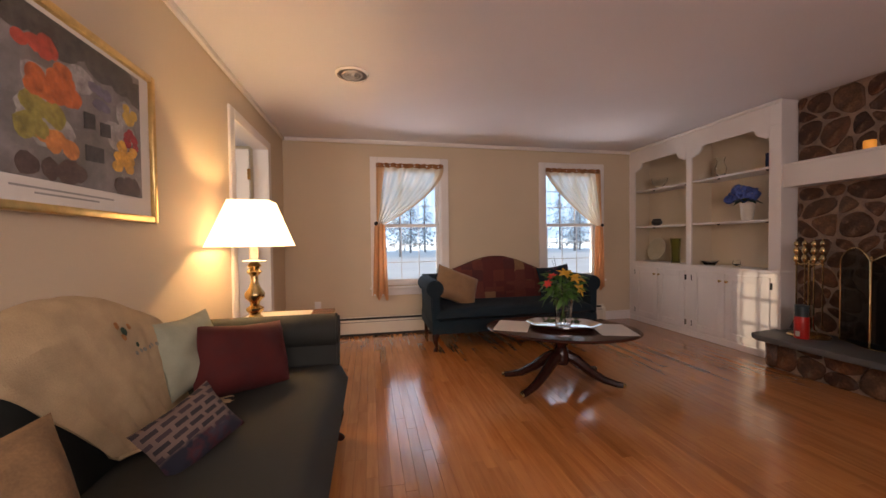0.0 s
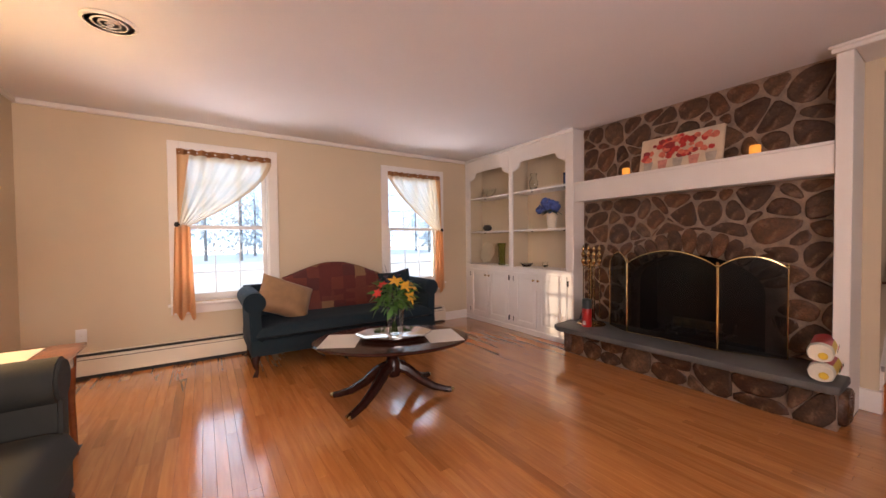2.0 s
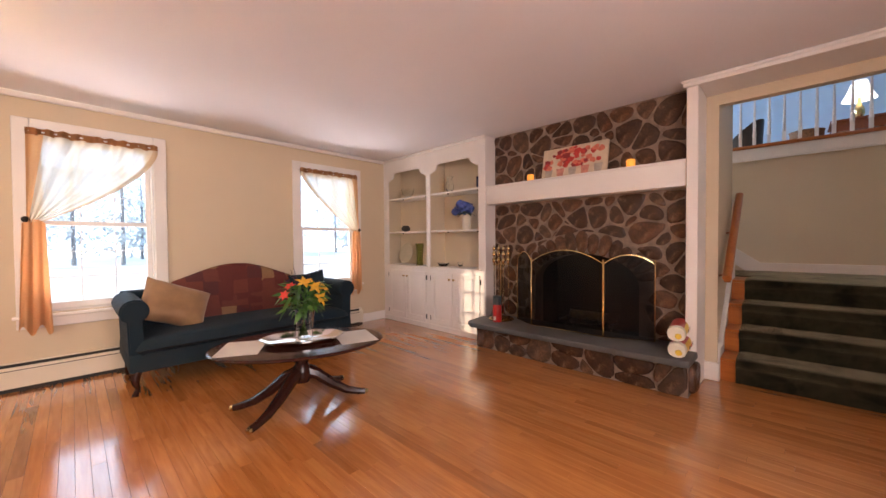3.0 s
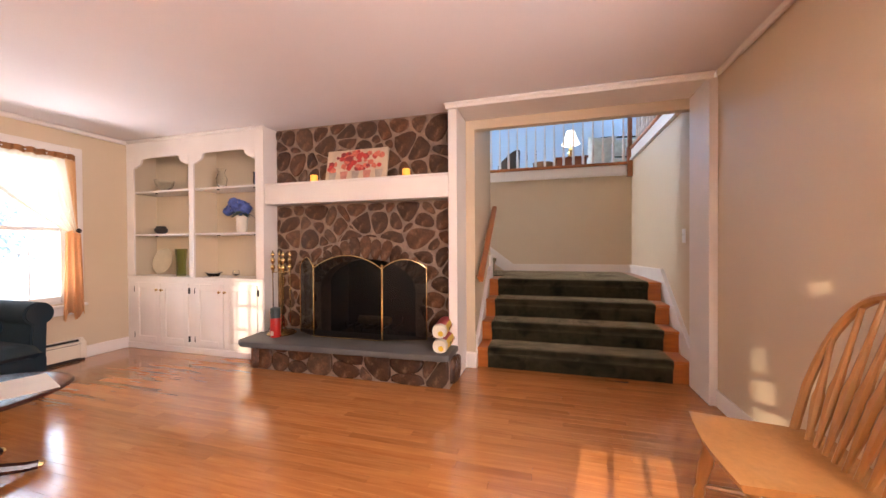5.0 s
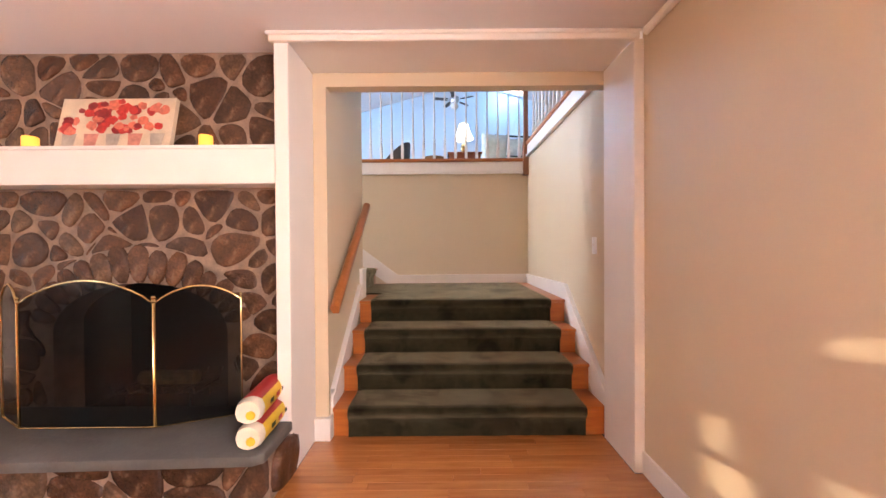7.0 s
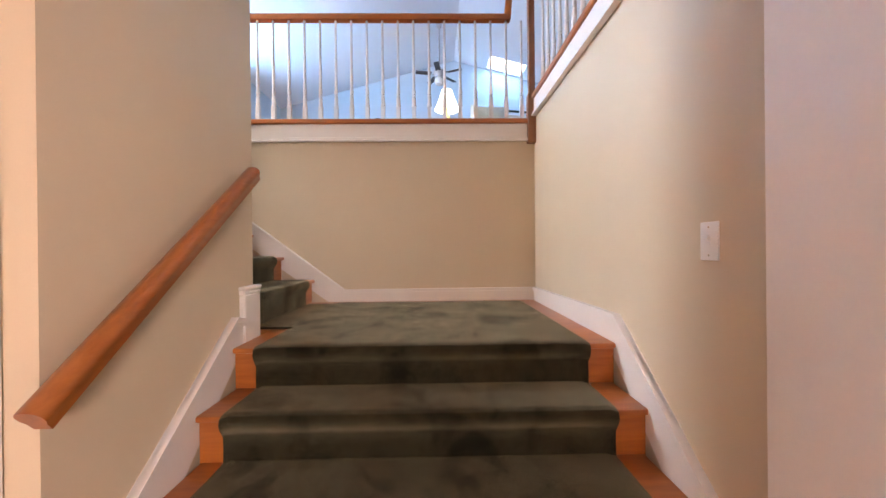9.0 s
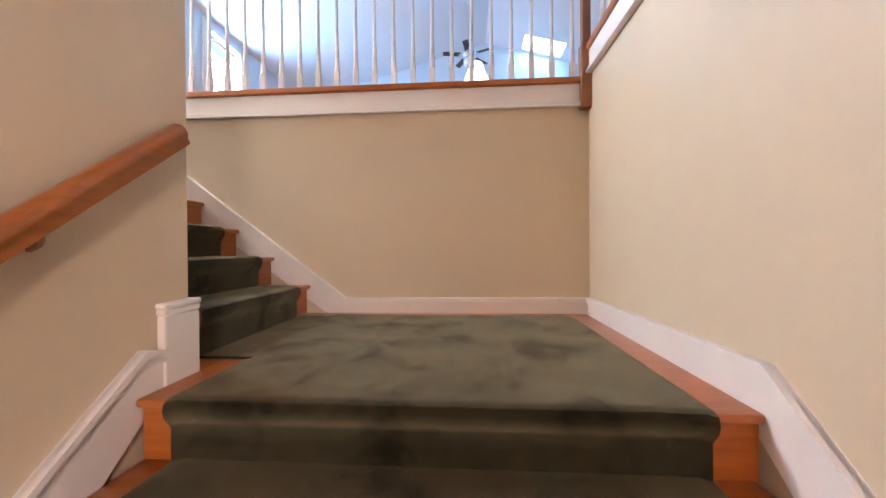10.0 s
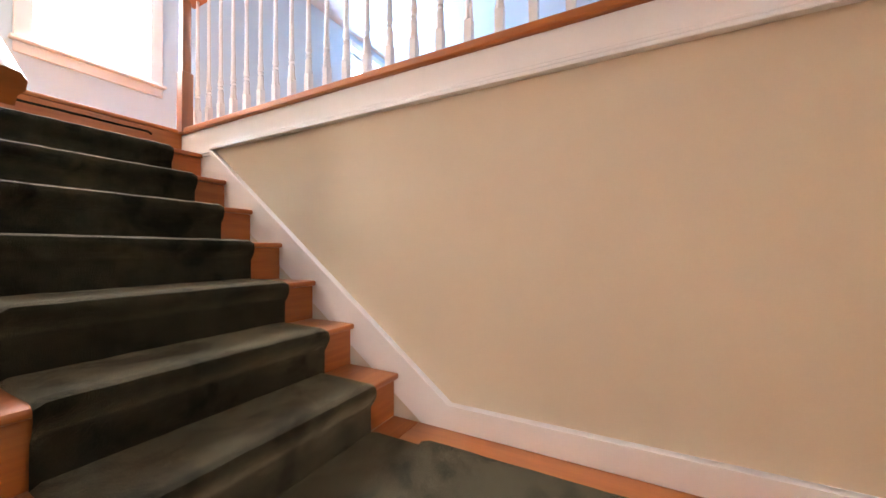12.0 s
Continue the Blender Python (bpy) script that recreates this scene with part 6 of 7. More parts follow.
part("lid", bm, plain("dark_teal_cap", (0.03, 0.05, 0.055), 0.4, var=0.2), cn, "dark ribbed lid")
bm = bm_new()
bx(bm, -0.047, -0.0455, -0.018, 0.012, 0.02, 0.06)
part("sticker", bm, M_PAPER, cn, "small white label")

M_WRAP_W = plain("white_paper_wrap", (0.72, 0.66, 0.54), 0.6, var=0.08, scale=18, bump=0.4)
M_WRAP_Y = plain("yellow_printed_wrap", (0.70, 0.46, 0.04), 0.45, var=0.08, scale=12, bump=0.15)
M_WRAP_R = plain("red_printed_wrap", (0.40, 0.03, 0.03), 0.4, var=0.12, scale=12, bump=0.15)


def fire_log(x, y, z, rz):
    th = thing("wrapped_fire_log", pose(x, y, z, 0, 0, rz), "wrapped fire log in yellow and red printed paper on the hearth", "fire log", "wrapped fire logs")
    n, r, L = 16, 0.058, 0.34
    def ring(k, xx, a0=0.0, a1=6.2832, steps=16):
        return [(xx, k * r * (1.12 if abs(math.cos(a * 2)) < 0.5 else 1.0) * math.cos(a), r + k * r * 0.95 * math.sin(a)) for a in [a0 + (a1 - a0) * i / steps for i in range(steps + 1)]]
    bm = bm_new()
    rows = [ring(0.05, 0.0), ring(0.55, 0.004), ring(0.9, 0.0), ring(1.0, 0.018), ring(1.0, 0.05)]
    g = [[bm.verts.new(p) for p in q[:-1]] for q in rows]
    for a, b in zip(g[:-1], g[1:]):
        for i in range(16):
            bm.faces.new((a[i], a[(i + 1) % 16], b[(i + 1) % 16], b[i]))
    part("end_fold", bm, M_WRAP_W, th, "crumpled white paper end")
    for name, mat, a0, a1 in (("wrap_side", M_WRAP_Y, 2.3, 5.6), ("wrap_top", M_WRAP_R, -0.683, 2.3)):
        bm = bm_new()
        g = [[bm.verts.new(p) for p in ring(1.002, xx, a0, a1, 10)] for xx in (0.05, L * 0.5, L)]
        for a, b in zip(g[:-1], g[1:]):
            for i in range(10):
                bm.faces.new((a[i], a[i + 1], b[i + 1], b[i]))
        part(name, bm, mat, th)
    bm = bm_new()
    lathe(bm, [(0.022, 0), (0.018, 0.006), (0.0, 0.007)], 8, Matrix.Translation((0.001, -0.012, r * 0.75)) @ pose(0, 0, 0, 0, -90, 0))
    part("seal", bm, M_WRAP_Y, th, "yellow paper seal")
    for k in range(3):
        bm = bm_new()
        bx(bm, 0.10 + 0.08 * k, 0.14 + 0.08 * k, -r * 1.13, -r * 1.10, r * 0.9, r * 1.25)
        part("printed_bar", bm, M_WRAP_R if k % 2 else M_LEAF_D, th, "illegible printed bar")
    return th


fire_log(4.70, 0.655, 0.292, 3)
fire_log(4.71, 0.66, 0.292 + 0.112, 6)

gr = thing("fire_grate", Matrix.Translation((5.46, 1.58, 0.2)), "black iron fire grate in the firebox", "grate")
for k in range(6):
    bm = bm_new()
    y = -0.25 + 0.1 * k
    tube(bm, [(-0.16, y, 0.16), (-0.13, y, 0.10), (0.10, y, 0.10), (0.15, y, 0.17)], 0.009, 6)
    part("bar", bm, M_BLACK, gr)
for sx in (-0.1, 0.09):
    bm = bm_new()
    tube(bm, [(sx, -0.28, 0.09), (sx, 0.28, 0.09)], 0.008, 6)
    for sy in (-0.2, 0.2):
        tube(bm, [(sx, sy, 0.09), (sx, sy, 0.0)], 0.008, 6)
    part("leg_bar", bm, M_BLACK, gr)
# wrap colour is a duller, darker yellow than on the hearth logs
fl = tagged(part("unburnt_log", bm_new(), plain("dull_log_wrap", (0.16, 0.12, 0.05), 0.6, var=0.5, scale=25)), "printed fire log lying on the grate", "fire log")
bm = bm_new()
tube(bm, [(5.45, 1.40, 0.355), (5.45, 1.75, 0.355)], 0.045, 10)
bm.to_mesh(fl.data)
bm.free()

# ---- on the mantel ----
# the wax is given a faint emission; no flame is modelled
M_CANDLE = glow("glowing_amber_wax", (0.90, 0.36, 0.05), 0.4)
for y in (2.01, 1.06):
    c = thing("votive_candle", Matrix.Translation((5.06, y, 1.74)), "amber wax votive candle on the white mantel", "candle", "mantel candles")
    bm = bm_new()
    lathe(bm, [(0.0, 0), (0.032, 0), (0.034, 0.004), (0.034, 0.06), (0.03, 0.066), (0.024, 0.06), (0.0, 0.058)], 16)
    part("wax", bm, M_CANDLE, c)
    bm = bm_new()
    tube(bm, [(0, 0, 0.057), (0.001, 0, 0.072)], 0.0015, 5)
    part("wick", bm, M_BLACK, c)

cv = thing("poppy_canvas", Matrix.Translation((5.06, 1.575, 1.742)) @ pose(0, 0, 0, 0, 12, 0), "canvas painting of red poppies in pots leaning on the mantel", "painting")
bm = bm_new()
bx(bm, 0, 0.03, -0.315, 0.315, 0, 0.30)
bevel(bm, 0.003, 1)
part("canvas", bm, plain("cream_painted_canvas", (0.62, 0.50, 0.36), 0.7, var=0.18, scale=8, grain=160, bump=0.3), cv, "cream painted canvas")
rnd = random.Random(21)
pm = [plain("poppy_red", (0.50, 0.03, 0.025), 0.5, var=0.25, scale=30), plain("poppy_coral", (0.62, 0.16, 0.10), 0.5, var=0.25, scale=30), plain("poppy_dark", (0.26, 0.015, 0.02), 0.5, var=0.25, scale=30)]
pots = plain("painted_pot_pink", (0.55, 0.22, 0.17), 0.6, var=0.25, scale=25)
for i in range(52):
    y = rnd.uniform(-0.285, 0.285)
    z = 0.09 + 0.19 * rnd.random() * (1 - 0.4 * max(0, (y - 0.05)) / 0.28)
    bm = bm_new()
    r = rnd.uniform(0.018, 0.036)
    n = 10
    pts = [(y + r * (1 + 0.3 * rnd.uniform(-1, 1)) * math.cos(6.283 * k / n), min(0.296, z + 0.85 * r * (1 + 0.3 * rnd.uniform(-1, 1)) * math.sin(6.283 * k / n))) for k in range(n)]
    prism(bm, pts, "x", -0.0012 - 0.00006 * i, 0.001)
    part("painted_flower", bm, pm[i % 3], cv)
for k in range(5):
    bm = bm_new()
    y = -0.24 + 0.12 * k
    prism(bm, [(y - 0.03, 0.01), (y + 0.03, 0.01), (y + 0.04, 0.085), (y - 0.04, 0.085)], "x", -0.001, 0.001)
    part("painted_pot", bm, pots if k % 2 else plain("painted_pot_grey", (0.42, 0.36, 0.30), 0.6, var=0.2, scale=25), cv)

# ---- spindle-back chair ----
ch = thing("windsor_chair", pose(3.50, -0.66, 0, 0, 0, 176), "golden oak bow-back spindle chair near the wall", "chair")
bm = bm_new()


def seat_pt(u, v):
    w = 0.235 - 0.035 * v
    x = (2 * u - 1) * w
    y = 0.40 * v - 0.02 * (1 - v) * math.cos((2 * u - 1) * 1.5) + (-0.02 if v > 0.9 else 0.0) * (2 * u - 1) ** 2
    dish = -0.014 * max(0, 1 - ((2 * u - 1) ** 2 + ((v - 0.55) * 1.8) ** 2))
    return (x, y, 0.455 + dish)


sheet(bm, seat_pt, 16, 12, 0.032)
for v in bm.verts:
    if v.co.z < 0.435:
        v.co.x *= 0.93
        v.co.y = 0.2 + (v.co.y - 0.2) * 0.93
part("seat", bm, M_BLONDE, ch, "shaped solid oak seat")
bm = bm_new()
bow = []
for i in range(21):
    a = math.pi * i / 20
    k = math.sin(a)
    bow.append((-0.205 * math.copysign(abs(math.cos(a)) ** 0.75, math.cos(a)) * (1 + 0.12 * k), 0.315 + 0.16 * k ** 0.8, 0.45 + 0.51 * k ** 0.62))
tube(bm, bow, 0.0145, 8)
part("bow", bm, M_BLONDE, ch, "bent oak bow")
for i in range(7):
    f = (i - 3) / 3.0
    x0, x1 = f * 0.135, f * 0.185
    zt = 0.45 + 0.51 * max(0.0, 1 - (abs(x1) / 0.225) ** 2.6) ** 0.45
    yt = 0.315 + 0.16 * max(0.0, 1 - (abs(x1) / 0.225) ** 2.2) ** 0.5
    bm = bm_new()
    pts = [Vector((x0, 0.32, 0.445)).lerp(Vector((x1, yt, zt)), t) for t in (0, 0.12, 0.3, 0.42, 0.5, 0.75, 1)]
    tube(bm, pts, [0.008, 0.010, 0.016, 0.018, 0.013, 0.009, 0.008], 8)
    part("spindle", bm, M_BLONDE, ch)
for sx in (-1, 1):
    for y0, y1 in ((0.06, 0.0), (0.32, 0.40)):
        bm = bm_new()
        a, b = Vector((sx * 0.16, y0, 0.43)), Vector((sx * 0.215, y1, 0.0))
        pts = [a.lerp(b, t) for t in (0, 0.08, 0.12, 0.2, 0.35, 0.5, 0.55, 0.62, 0.66, 0.8, 1)]
        tube(bm, pts, [0.015, 0.02, 0.014, 0.022, 0.024, 0.019, 0.014, 0.021, 0.016, 0.015, 0.011], 10)
        part("leg", bm, M_BLONDE, ch, "turned oak leg")
for sx in (-1, 1):
    bm = bm_new()
    tube(bm, [(sx * 0.19, 0.03, 0.19), (sx * 0.19, 0.19, 0.19), (sx * 0.19, 0.36, 0.19)], [0.009, 0.015, 0.009], 8)
    part("stretcher", bm, M_BLONDE, ch)
bm = bm_new()
tube(bm, [(-0.19, 0.19, 0.19), (0, 0.19, 0.19), (0.19, 0.19, 0.19)], [0.008, 0.014, 0.008], 8)
part("stretcher", bm, M_BLONDE, ch)

# ---- upper room ----
M_SAGE = plain("pale_sage_upholstery", (0.70, 0.76, 0.72), 0.85, var=0.12, scale=12, grain=300, bump=0.2)
M_DKPIPE = plain("dark_green_piping", (0.03, 0.06, 0.05), 0.8, var=0.2)
ac = thing("armchair", pose(9.75, -1.62, UPPER, 0, 0, -80) @ Matrix.Diagonal((1.15, 1.15, 1.1, 1)), "pale sage overstuffed armchair with dark piping", "armchair")
for nm, w, d, h, m in (("seat_cushion", 0.62, 0.62, 0.24, pose(0, 0.0, 0.40)), ("back_cushion", 0.66, 0.62, 0.26, pose(0, 0.34, 0.68, 78, 0, 0)), ("arm", 0.80, 0.46, 0.26, pose(-0.40, 0.05, 0.50, 0, 72, 90)), ("arm", 0.80, 0.46, 0.26, pose(0.40, 0.05, 0.50, 0, 108, 90))):
    bm = bm_new()
    puff(bm, w, d, h, 3.0, 14, m)
    part(nm, bm, M_SAGE, ac)
bm = bm_new()
bx(bm, -0.42, 0.42, -0.30, 0.42, 0.06, 0.30)
bevel(bm, 0.04, 3)
part("base", bm, M_SAGE, ac)
bm = bm_new()
tube(bm, [(-0.31, -0.30, 0.46), (0.31, -0.30, 0.46)], 0.012, 6)
part("piping", bm, M_DKPIPE, ac, "dark green piping")
bm = bm_new()
tube(bm, [(-0.33, 0.22, 0.95), (0.33, 0.22, 0.95)], 0.014, 6)
part("piping", bm, M_DKPIPE, ac, "dark green piping")
for sx in (-0.34, 0.34):
    for y in (-0.24, 0.36):
        bm = bm_new()
        tube(bm, [(sx, y, 0.07), (sx, y, 0)], [0.03, 0.022], 8)
        part("foot", bm, M_MAHOG_Z, ac)

st = thing("side_table", Matrix.Translation((9.2, -0.58, UPPER)), "small wooden side table in the upper room", "side table")
bm = bm_new()
bx(bm, -0.3, 0.3, -0.28, 0.28, 0.44, 0.47)
bevel(bm, 0.006, 1)
part("tabletop", bm, M_CHERRY, st)
bm = bm_new()
bx(bm, -0.27, 0.27, -0.25, 0.25, 0.32, 0.44)
part("drawer_box", bm, M_CHERRY, st)
for sx in (-0.25, 0.25):
    for sy in (-0.23, 0.23):
        bm = bm_new()
        tube(bm, [(sx, sy, 0.44), (sx, sy, 0)], [0.025, 0.016], 8)
        part("leg", bm, M_CHERRY, st)
ul = thing("table_lamp", Matrix.Translation((9.2, -0.58, UPPER + 0.47)), "brass table lamp with a lit white bell shade", "lamp")
bm = bm_new()
lathe(bm, [(0.07, 0), (0.06, 0.02), (0.03, 0.04), (0.055, 0.1), (0.05, 0.17), (0.02, 0.24), (0.015, 0.32), (0.0, 0.32)], 16)
part("base", bm, M_BRASS, ul)
bm = bm_new()
lathe(bm, [(0.165, 0.29), (0.145, 0.33), (0.10, 0.44), (0.07, 0.54)], 24)
bm.faces.ensure_lookup_table()
bmesh.ops.delete(bm, geom=[f for f in bm.faces if len(f.verts) > 4], context="FACES")
bmesh.ops.solidify(bm, geom=bm.faces[:], thickness=0.003)
part("shade", bm, M_SHADE_UP, ul, "lit white bell shade")

dc = thing("dark_armchair", pose(10.2, 0.78, UPPER, 0, 0, 160), "dark leather tub chair in the upper room", "armchair")
M_LEATHER = plain("dark_brown_leather", (0.045, 0.03, 0.022), 0.4, var=0.25, scale=14, bump=0.3)
bm = bm_new()
puff(bm, 0.5, 0.5, 0.2, 5, 10, pose(0, 0, 0.36))
part("seat", bm, M_LEATHER, dc)
bm = bm_new()
sheet(bm, lambda u, v: (0.3 * math.cos(math.pi * u), 0.02 + 0.32 * math.sin(math.pi * u) * (1 + 0.12 * v), 0.2 + v * (0.40 + 0.36 * math.sin(math.pi * u))), 20, 6, 0.06)
part("backrest", bm, M_LEATHER, dc)
bm = bm_new()
bx(bm, -0.26, 0.26, -0.24, 0.26, 0.10, 0.28)
bevel(bm, 0.03, 2)
part("base", bm, M_LEATHER, dc)
for sx in (-0.2, 0.2):
    for y in (-0.18, 0.2):
        bm = bm_new()
        tube(bm, [(sx, y, 0.12), (sx, y, 0)], [0.02, 0.014], 6)
        part("leg", bm, M_MAHOG_Z, dc)
bt = thing("basket", Matrix.Translation((9.15, -0.08, UPPER)), "low brown wicker basket on the upper floor", "basket")
bm = bm_new()
lathe(bm, [(0.14, 0), (0.17, 0.05), (0.18, 0.40), (0.19, 0.43), (0.17, 0.42), (0.16, 0.05), (0.0, 0.04)], 20)
part("weave", bm, plain("wicker", (0.24, 0.12, 0.05), 0.7, var=0.35, scale=60, bump=0.6), bt)

FX, FY, FZ = 11.6, -0.51, 4.64
fan = thing("ceiling_fan", Matrix.Translation((FX, FY, FZ)), "dark-bladed ceiling fan with a globe light", "ceiling fan")
bm = bm_new()
lathe(bm, [(0.0, -0.07), (0.09, -0.06), (0.12, 0.0), (0.11, 0.06), (0.04, 0.09), (0.015, 0.10), (0.015, 0.9), (0.05, 0.94), (0.06, 1.05)], 20)
part("motor", bm, plain("brushed_steel", (0.5, 0.5, 0.5), 0.3, metal=1.0, var=0.1), fan, "steel motor and rod")
for k in range(5):
    bm = bm_new()
    bx(bm, 0.16, 0.47, -0.05, 0.05, -0.005, 0.005, pose(0, 0, 0, 0, 0, 72 * k + 28) @ pose(0, 0, 0, 12, 0, 0))
    bevel(bm, 0.004, 1)
    bl = part("blade", bm, plain("dark_blade", (0.05, 0.045, 0.045), 0.4, var=0.2), fan, "dark wooden blade")
    bm = bm_new()
    bx(bm, 0.09, 0.20, -0.018, 0.018, -0.012, -0.004, pose(0, 0, 0, 0, 0, 72 * k + 28))
    part("blade_arm", bm, M_SILVER, bl)
bm = bm_new()
lathe(bm, [(0.05, -0.06), (0.09, -0.10), (0.10, -0.15), (0.07, -0.20), (0.0, -0.22)], 18)
part("globe", bm, plain("frosted_glass", (0.8, 0.8, 0.78), 0.4, var=0.03), fan, "frosted white globe")

# ---- woods beyond the snow ----
# bark and needle colours are lightened to paint in distance haze and snow
M_BARK = plain("hazy_grey_bark", (0.38, 0.38, 0.40), 0.9, var=0.35, scale=8, grain=40, bump=0.6)
M_NEEDLE = plain("hazy_snowy_needles", (0.70, 0.76, 0.82), 0.8, var=0.25, scale=4, grain=20, bump=0.2)


def pine(x, y, h, seed):
    r = random.Random(seed)
    th = thing("pine_tree", Matrix.Translation((x, y, -0.6)), "tall snowy pine tree at the edge of the woods", "tree", "woods behind the house")
    bm = bm_new()
    tube(bm, [(0, 0, 0), (r.uniform(-0.1, 0.1), 0, h * 0.5), (0, r.uniform(-0.1, 0.1), h)], [0.16, 0.11, 0.02], 7)
    part("trunk", bm, M_BARK, th)
    bm = bm_new()
    for k in range(150):
        f = r.random() ** 0.8
        z = h * (0.14 + 0.85 * f)
        a = r.uniform(0, 360)
        L = (1 - f) * h * 0.24 + 0.3
        m = Matrix.Translation((0, 0, z)) @ pose(0, 0, 0, r.uniform(-28, -5), 0, a)
        for s in range(5):
            q = m @ Matrix.Translation((r.uniform(-0.15, 0.15) * L, L * (s + 0.5) / 5, 0)) @ pose(0, 0, 0, r.uniform(-20, 20), r.uniform(-30, 30), r.uniform(-50, 50))
            leaf_mesh(bm, q, 0.22 * (1.2 - f), 0.42 * (1.3 - f), 0.4)
    part("crown", bm, M_NEEDLE, th)
    return th


rnd = random.Random(31)
for i in range(26):
    pine(-20 + 2.2 * i + rnd.uniform(-0.5, 0.5), 42 + rnd.uniform(-3, 11), rnd.uniform(8, 13), 50 + i)

# ---- stones of the chimney breast, arch and hearth ----
CB, HB = bpy.data.objects["chimney_breast"], bpy.data.objects["hearth_base"]
rr = random.Random(77)


def keep_out(p):
    """Push a point out of the firebox arch."""
    y, z = p
    a, b = 0.64, 0.49
    if z >= 0.72:
        k = math.hypot((y - 1.52) / a, (z - 0.72) / b)
        if k < 1:
            k = max(k, 0.05)
            return (1.52 + (y - 1.52) / k, 0.72 + (z - 0.72) / k)
    elif abs(y - 1.52) < 0.53:
        return (1.52 + math.copysign(0.53, y - 1.52), z)
    return p


def inside(p):
    y, z = p
    return (z >= 0.72 and math.hypot((y - 1.52) / 0.64, (z - 0.72) / 0.49) < 0.9) or (z < 0.72 and abs(y - 1.52) < 0.50)


for region in ((FY0, FY1, 1.742, HC - 0.004, 11, 4, 5), (FY0, FY1, 0.294, 1.533, 13, 9, 6)):
    for poly in cells(*region):
        c = (sum(p[0] for p in poly) / len(poly), sum(p[1] for p in poly) / len(poly))
        if region[2] < 1 and inside(c):
            continue
        if region[2] < 1:
            poly = [keep_out(p) for p in poly]
        area_p = abs(sum(a[0] * b[1] - b[0] * a[1] for a, b in zip(poly, poly[1:] + poly[:1]))) / 2
        if area_p < 0.0012:
            continue
        stone(CB, poly, 5.165, rr.uniform(0.006, 0.014), rr.uniform(0.006, 0.016), rr)
NV = 15
for i in range(NV):
    a0, a1 = math.radians(8 + 164 * i / NV), math.radians(8 + 164 * (i + 1) / NV)
    k = rr.uniform(0.96, 1.04)
    stone(CB, [(1.52 + 0.50 * math.cos(a0), 0.72 + 0.28 * math.sin(a0)), (1.52 + 0.64 * k * math.cos(a0), 0.72 + 0.49 * k * math.sin(a0)), (1.52 + 0.64 * k * math.cos(a1), 0.72 + 0.49 * k * math.sin(a1)), (1.52 + 0.50 * math.cos(a1), 0.72 + 0.28 * math.sin(a1))], 5.165, 0.004, 0.014, rr)
for poly in cells(0.60, 2.46, 0.0, 0.243, 9, 2, 9, jitter=0.40):
    stone(HB, poly, 4.785, 0.005, rr.uniform(0.012, 0.024), rr)
for k in range(2):
    ob = stone(HB, [(-0.14, 0.0), (0.14, 0.0), (0.15, 0.12), (0.12, 0.235), (-0.12, 0.235), (-0.15, 0.12)], 0, 0.012, 0.035, rr)
    ob.matrix_basis = Matrix.Translation((4.93, 2.46, 0.12)) @ pose(0, 0, 0, 0, 0, -90) if k == 0 else Matrix.Translation((4.93, 0.60, 0.12)) @ pose(0, 0, 0, 0, 0, 90)
ob = stone(HB, [(-0.06, 0.0), (0.06, 0.0), (0.07, 0.12), (0.05, 0.235), (-0.05, 0.235), (-0.07, 0.12)], 0, 0.006, 0.05, rr)
ob.matrix_basis = Matrix.Translation((4.80, 2.45, 0.12)) @ pose(0, 0, 0, 0, 0, -45)

# ---- oak floor strips ----
FL = struct("floor", bm_new(), M_PLANK, "glossy reddish oak strip floor", "floor")


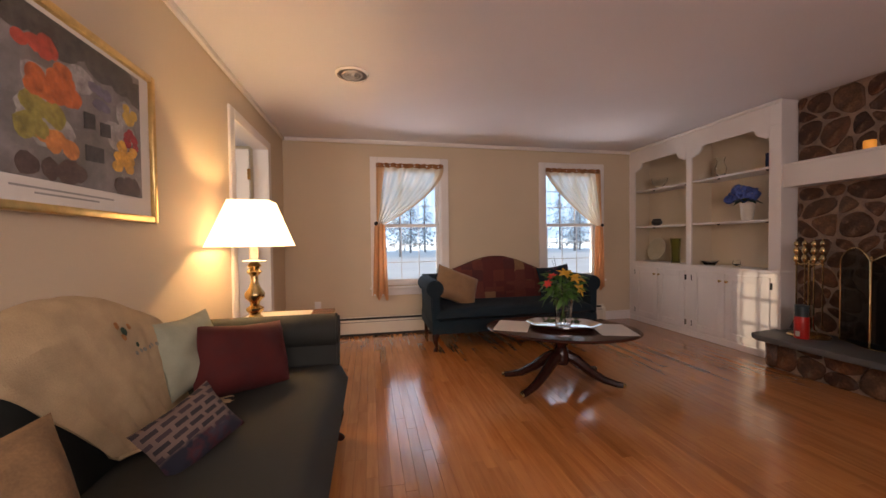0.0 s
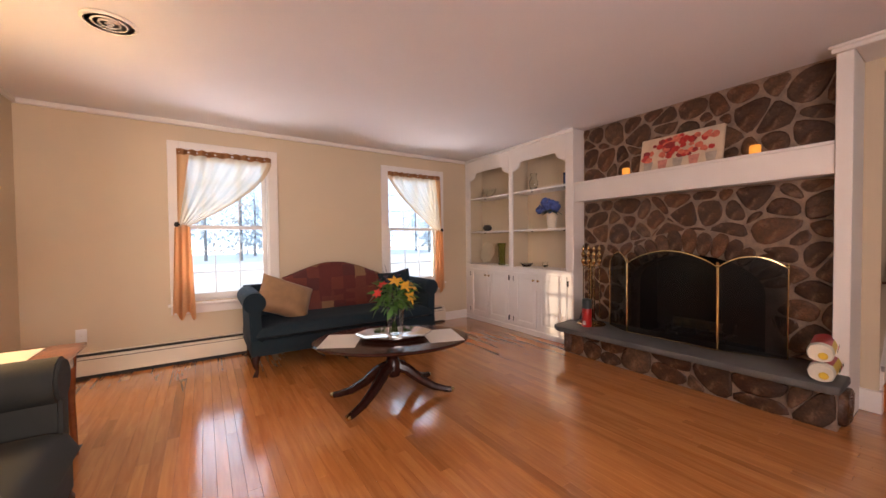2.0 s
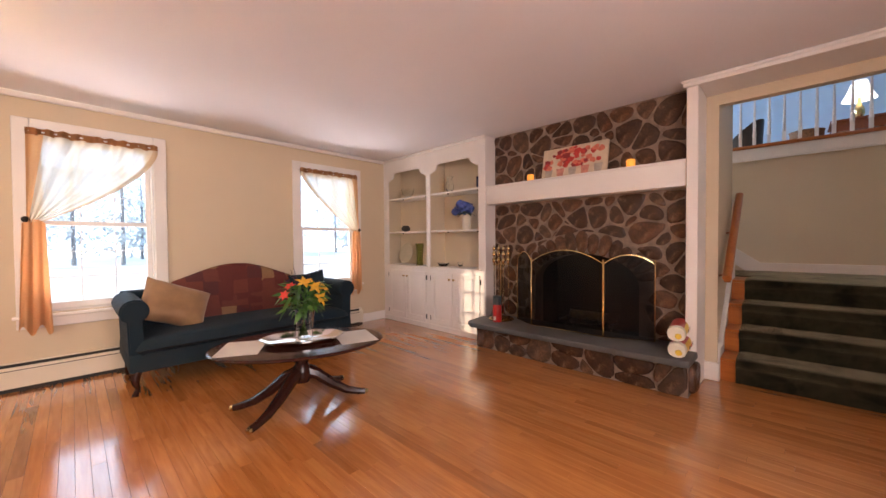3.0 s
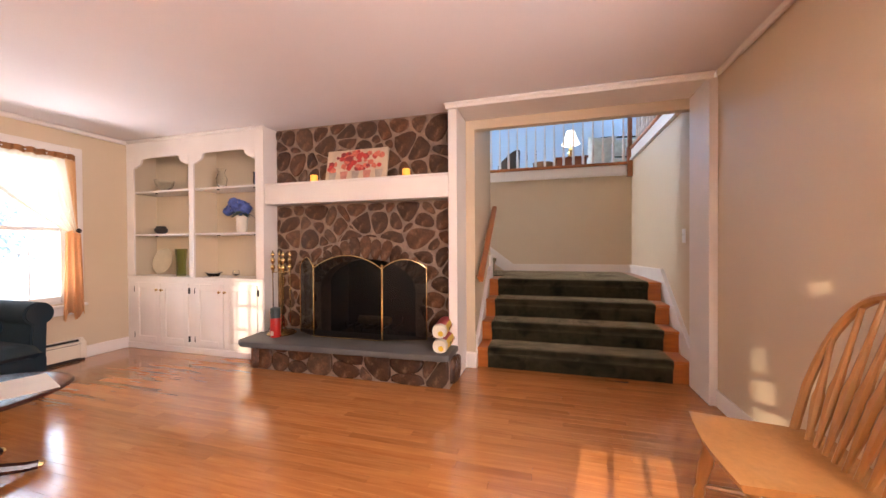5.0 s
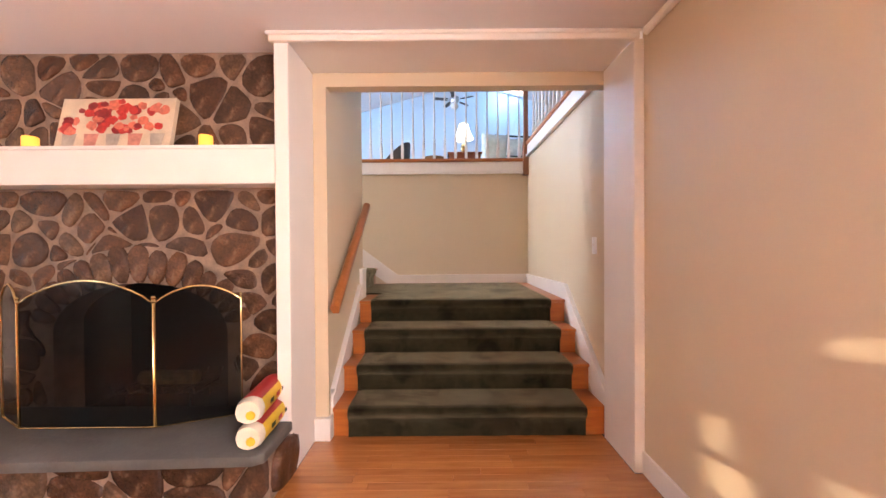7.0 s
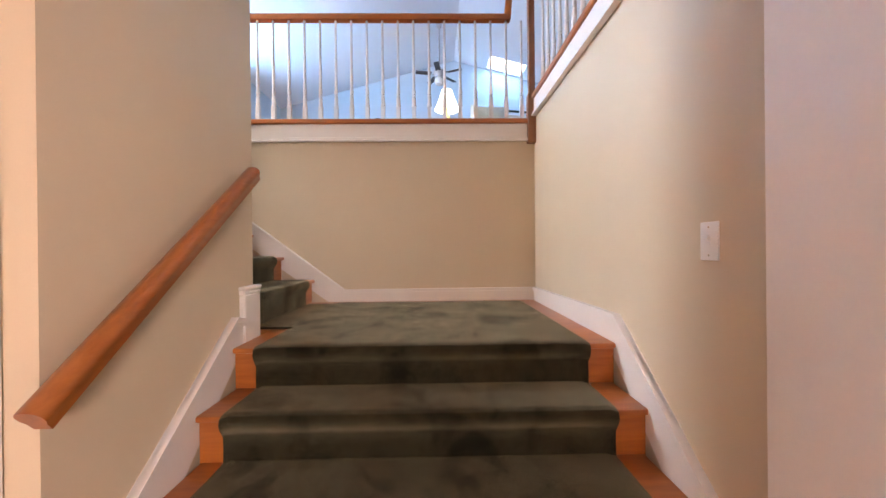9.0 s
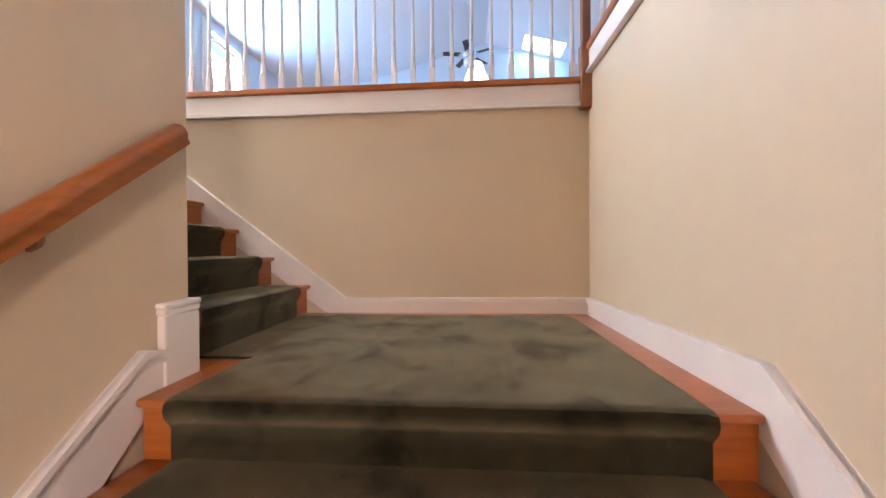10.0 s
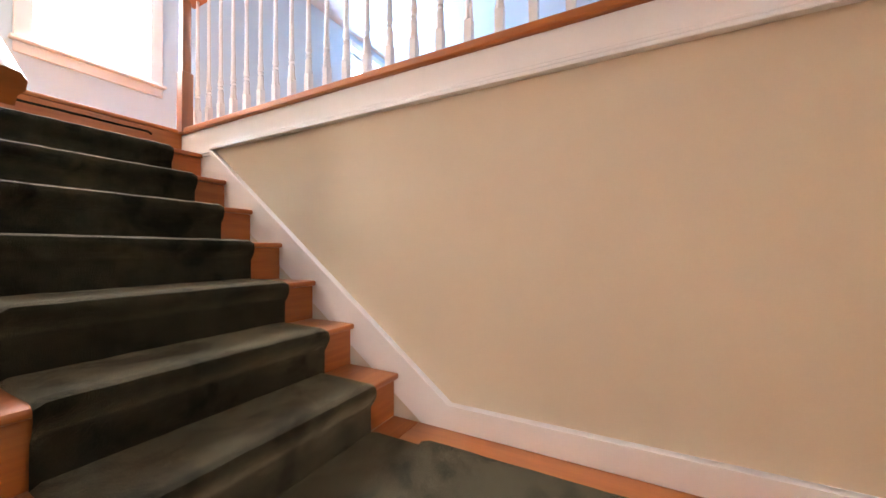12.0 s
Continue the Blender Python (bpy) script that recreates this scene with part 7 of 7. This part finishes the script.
def strip_mesh(w, l):
    bm = bm_new()
    c = 0.0006
    lo, hi, t = -0.022, 0.0, 0.0007
    v = [bm.verts.new(p) for p in ((0, 0, lo), (w, 0, lo), (w, l, lo), (0, l, lo), (0, 0, hi - t), (w, 0, hi - t), (w, l, hi - t), (0, l, hi - t), (c, c, hi), (w - c, c, hi), (w - c, l - c, hi), (c, l - c, hi))]
    for f in ((0, 1, 5, 4), (1, 2, 6, 5), (2, 3, 7, 6), (3, 0, 4, 7), (4, 5, 9, 8), (5, 6, 10, 9), (6, 7, 11, 10), (7, 4, 8, 11), (8, 9, 10, 11)):
        bm.faces.new([v[i] for i in f])
    return bm


W = 0.0575
rr = random.Random(3)
shared, verts, faces, count = {}, [], [], 0
x = XW
while x < 5.38:
    y = YS - rr.uniform(0, 0.8)
    ymax = YN if x < 4.97 else 0.58
    ymin = YS if x < 4.97 else -1.215
    while y < ymax:
        l = rr.choice((0.38, 0.52, 0.66, 0.8, 0.95, 1.1, 1.3))
        a, b = max(y, ymin), min(y + l, ymax)
        y += l
        if b - a < 0.03:
            continue
        w = min(W, 5.38 - x) - 0.0004
        if 1.6 < x < 4.9 and -0.9 < (a + b) / 2 < 2.9 and count < 296 and w > 0.05:
            key = round(b - a, 3)
            if key not in shared:
                shared[key] = mesh_from("floor_strip", strip_mesh(W - 0.0004, key - 0.0006), M_PLANK)
            ob = new("floor_strip", shared[key])
            ob.location = (x, a, 0)
            ob.parent = FL
            count += 1
        else:
            s = len(verts)
            z, c, t = -0.022, 0.0006, 0.0007
            b2 = b - 0.0006
            verts += [(x, a, -t), (x + w, a, -t), (x + w, b2, -t), (x, b2, -t), (x + c, a + c, 0), (x + w - c, a + c, 0), (x + w - c, b2 - c, 0), (x + c, b2 - c, 0), (x, a, z), (x + w, a, z), (x + w, b2, z), (x, b2, z)]
            faces += [tuple(s + i for i in f) for f in ((4, 5, 6, 7), (0, 1, 5, 4), (1, 2, 6, 5), (2, 3, 7, 6), (3, 0, 4, 7), (8, 9, 1, 0), (9, 10, 2, 1), (10, 11, 3, 2), (11, 8, 0, 3))]
    x += W
me = bpy.data.meshes.new("floor_strips")
me.from_pydata(verts, [], faces)
me.materials.append(M_PLANK_FAR)
ob = new("floor_strips", me)
ob.parent = FL
tagged(ob, "", "", "", "stuff")
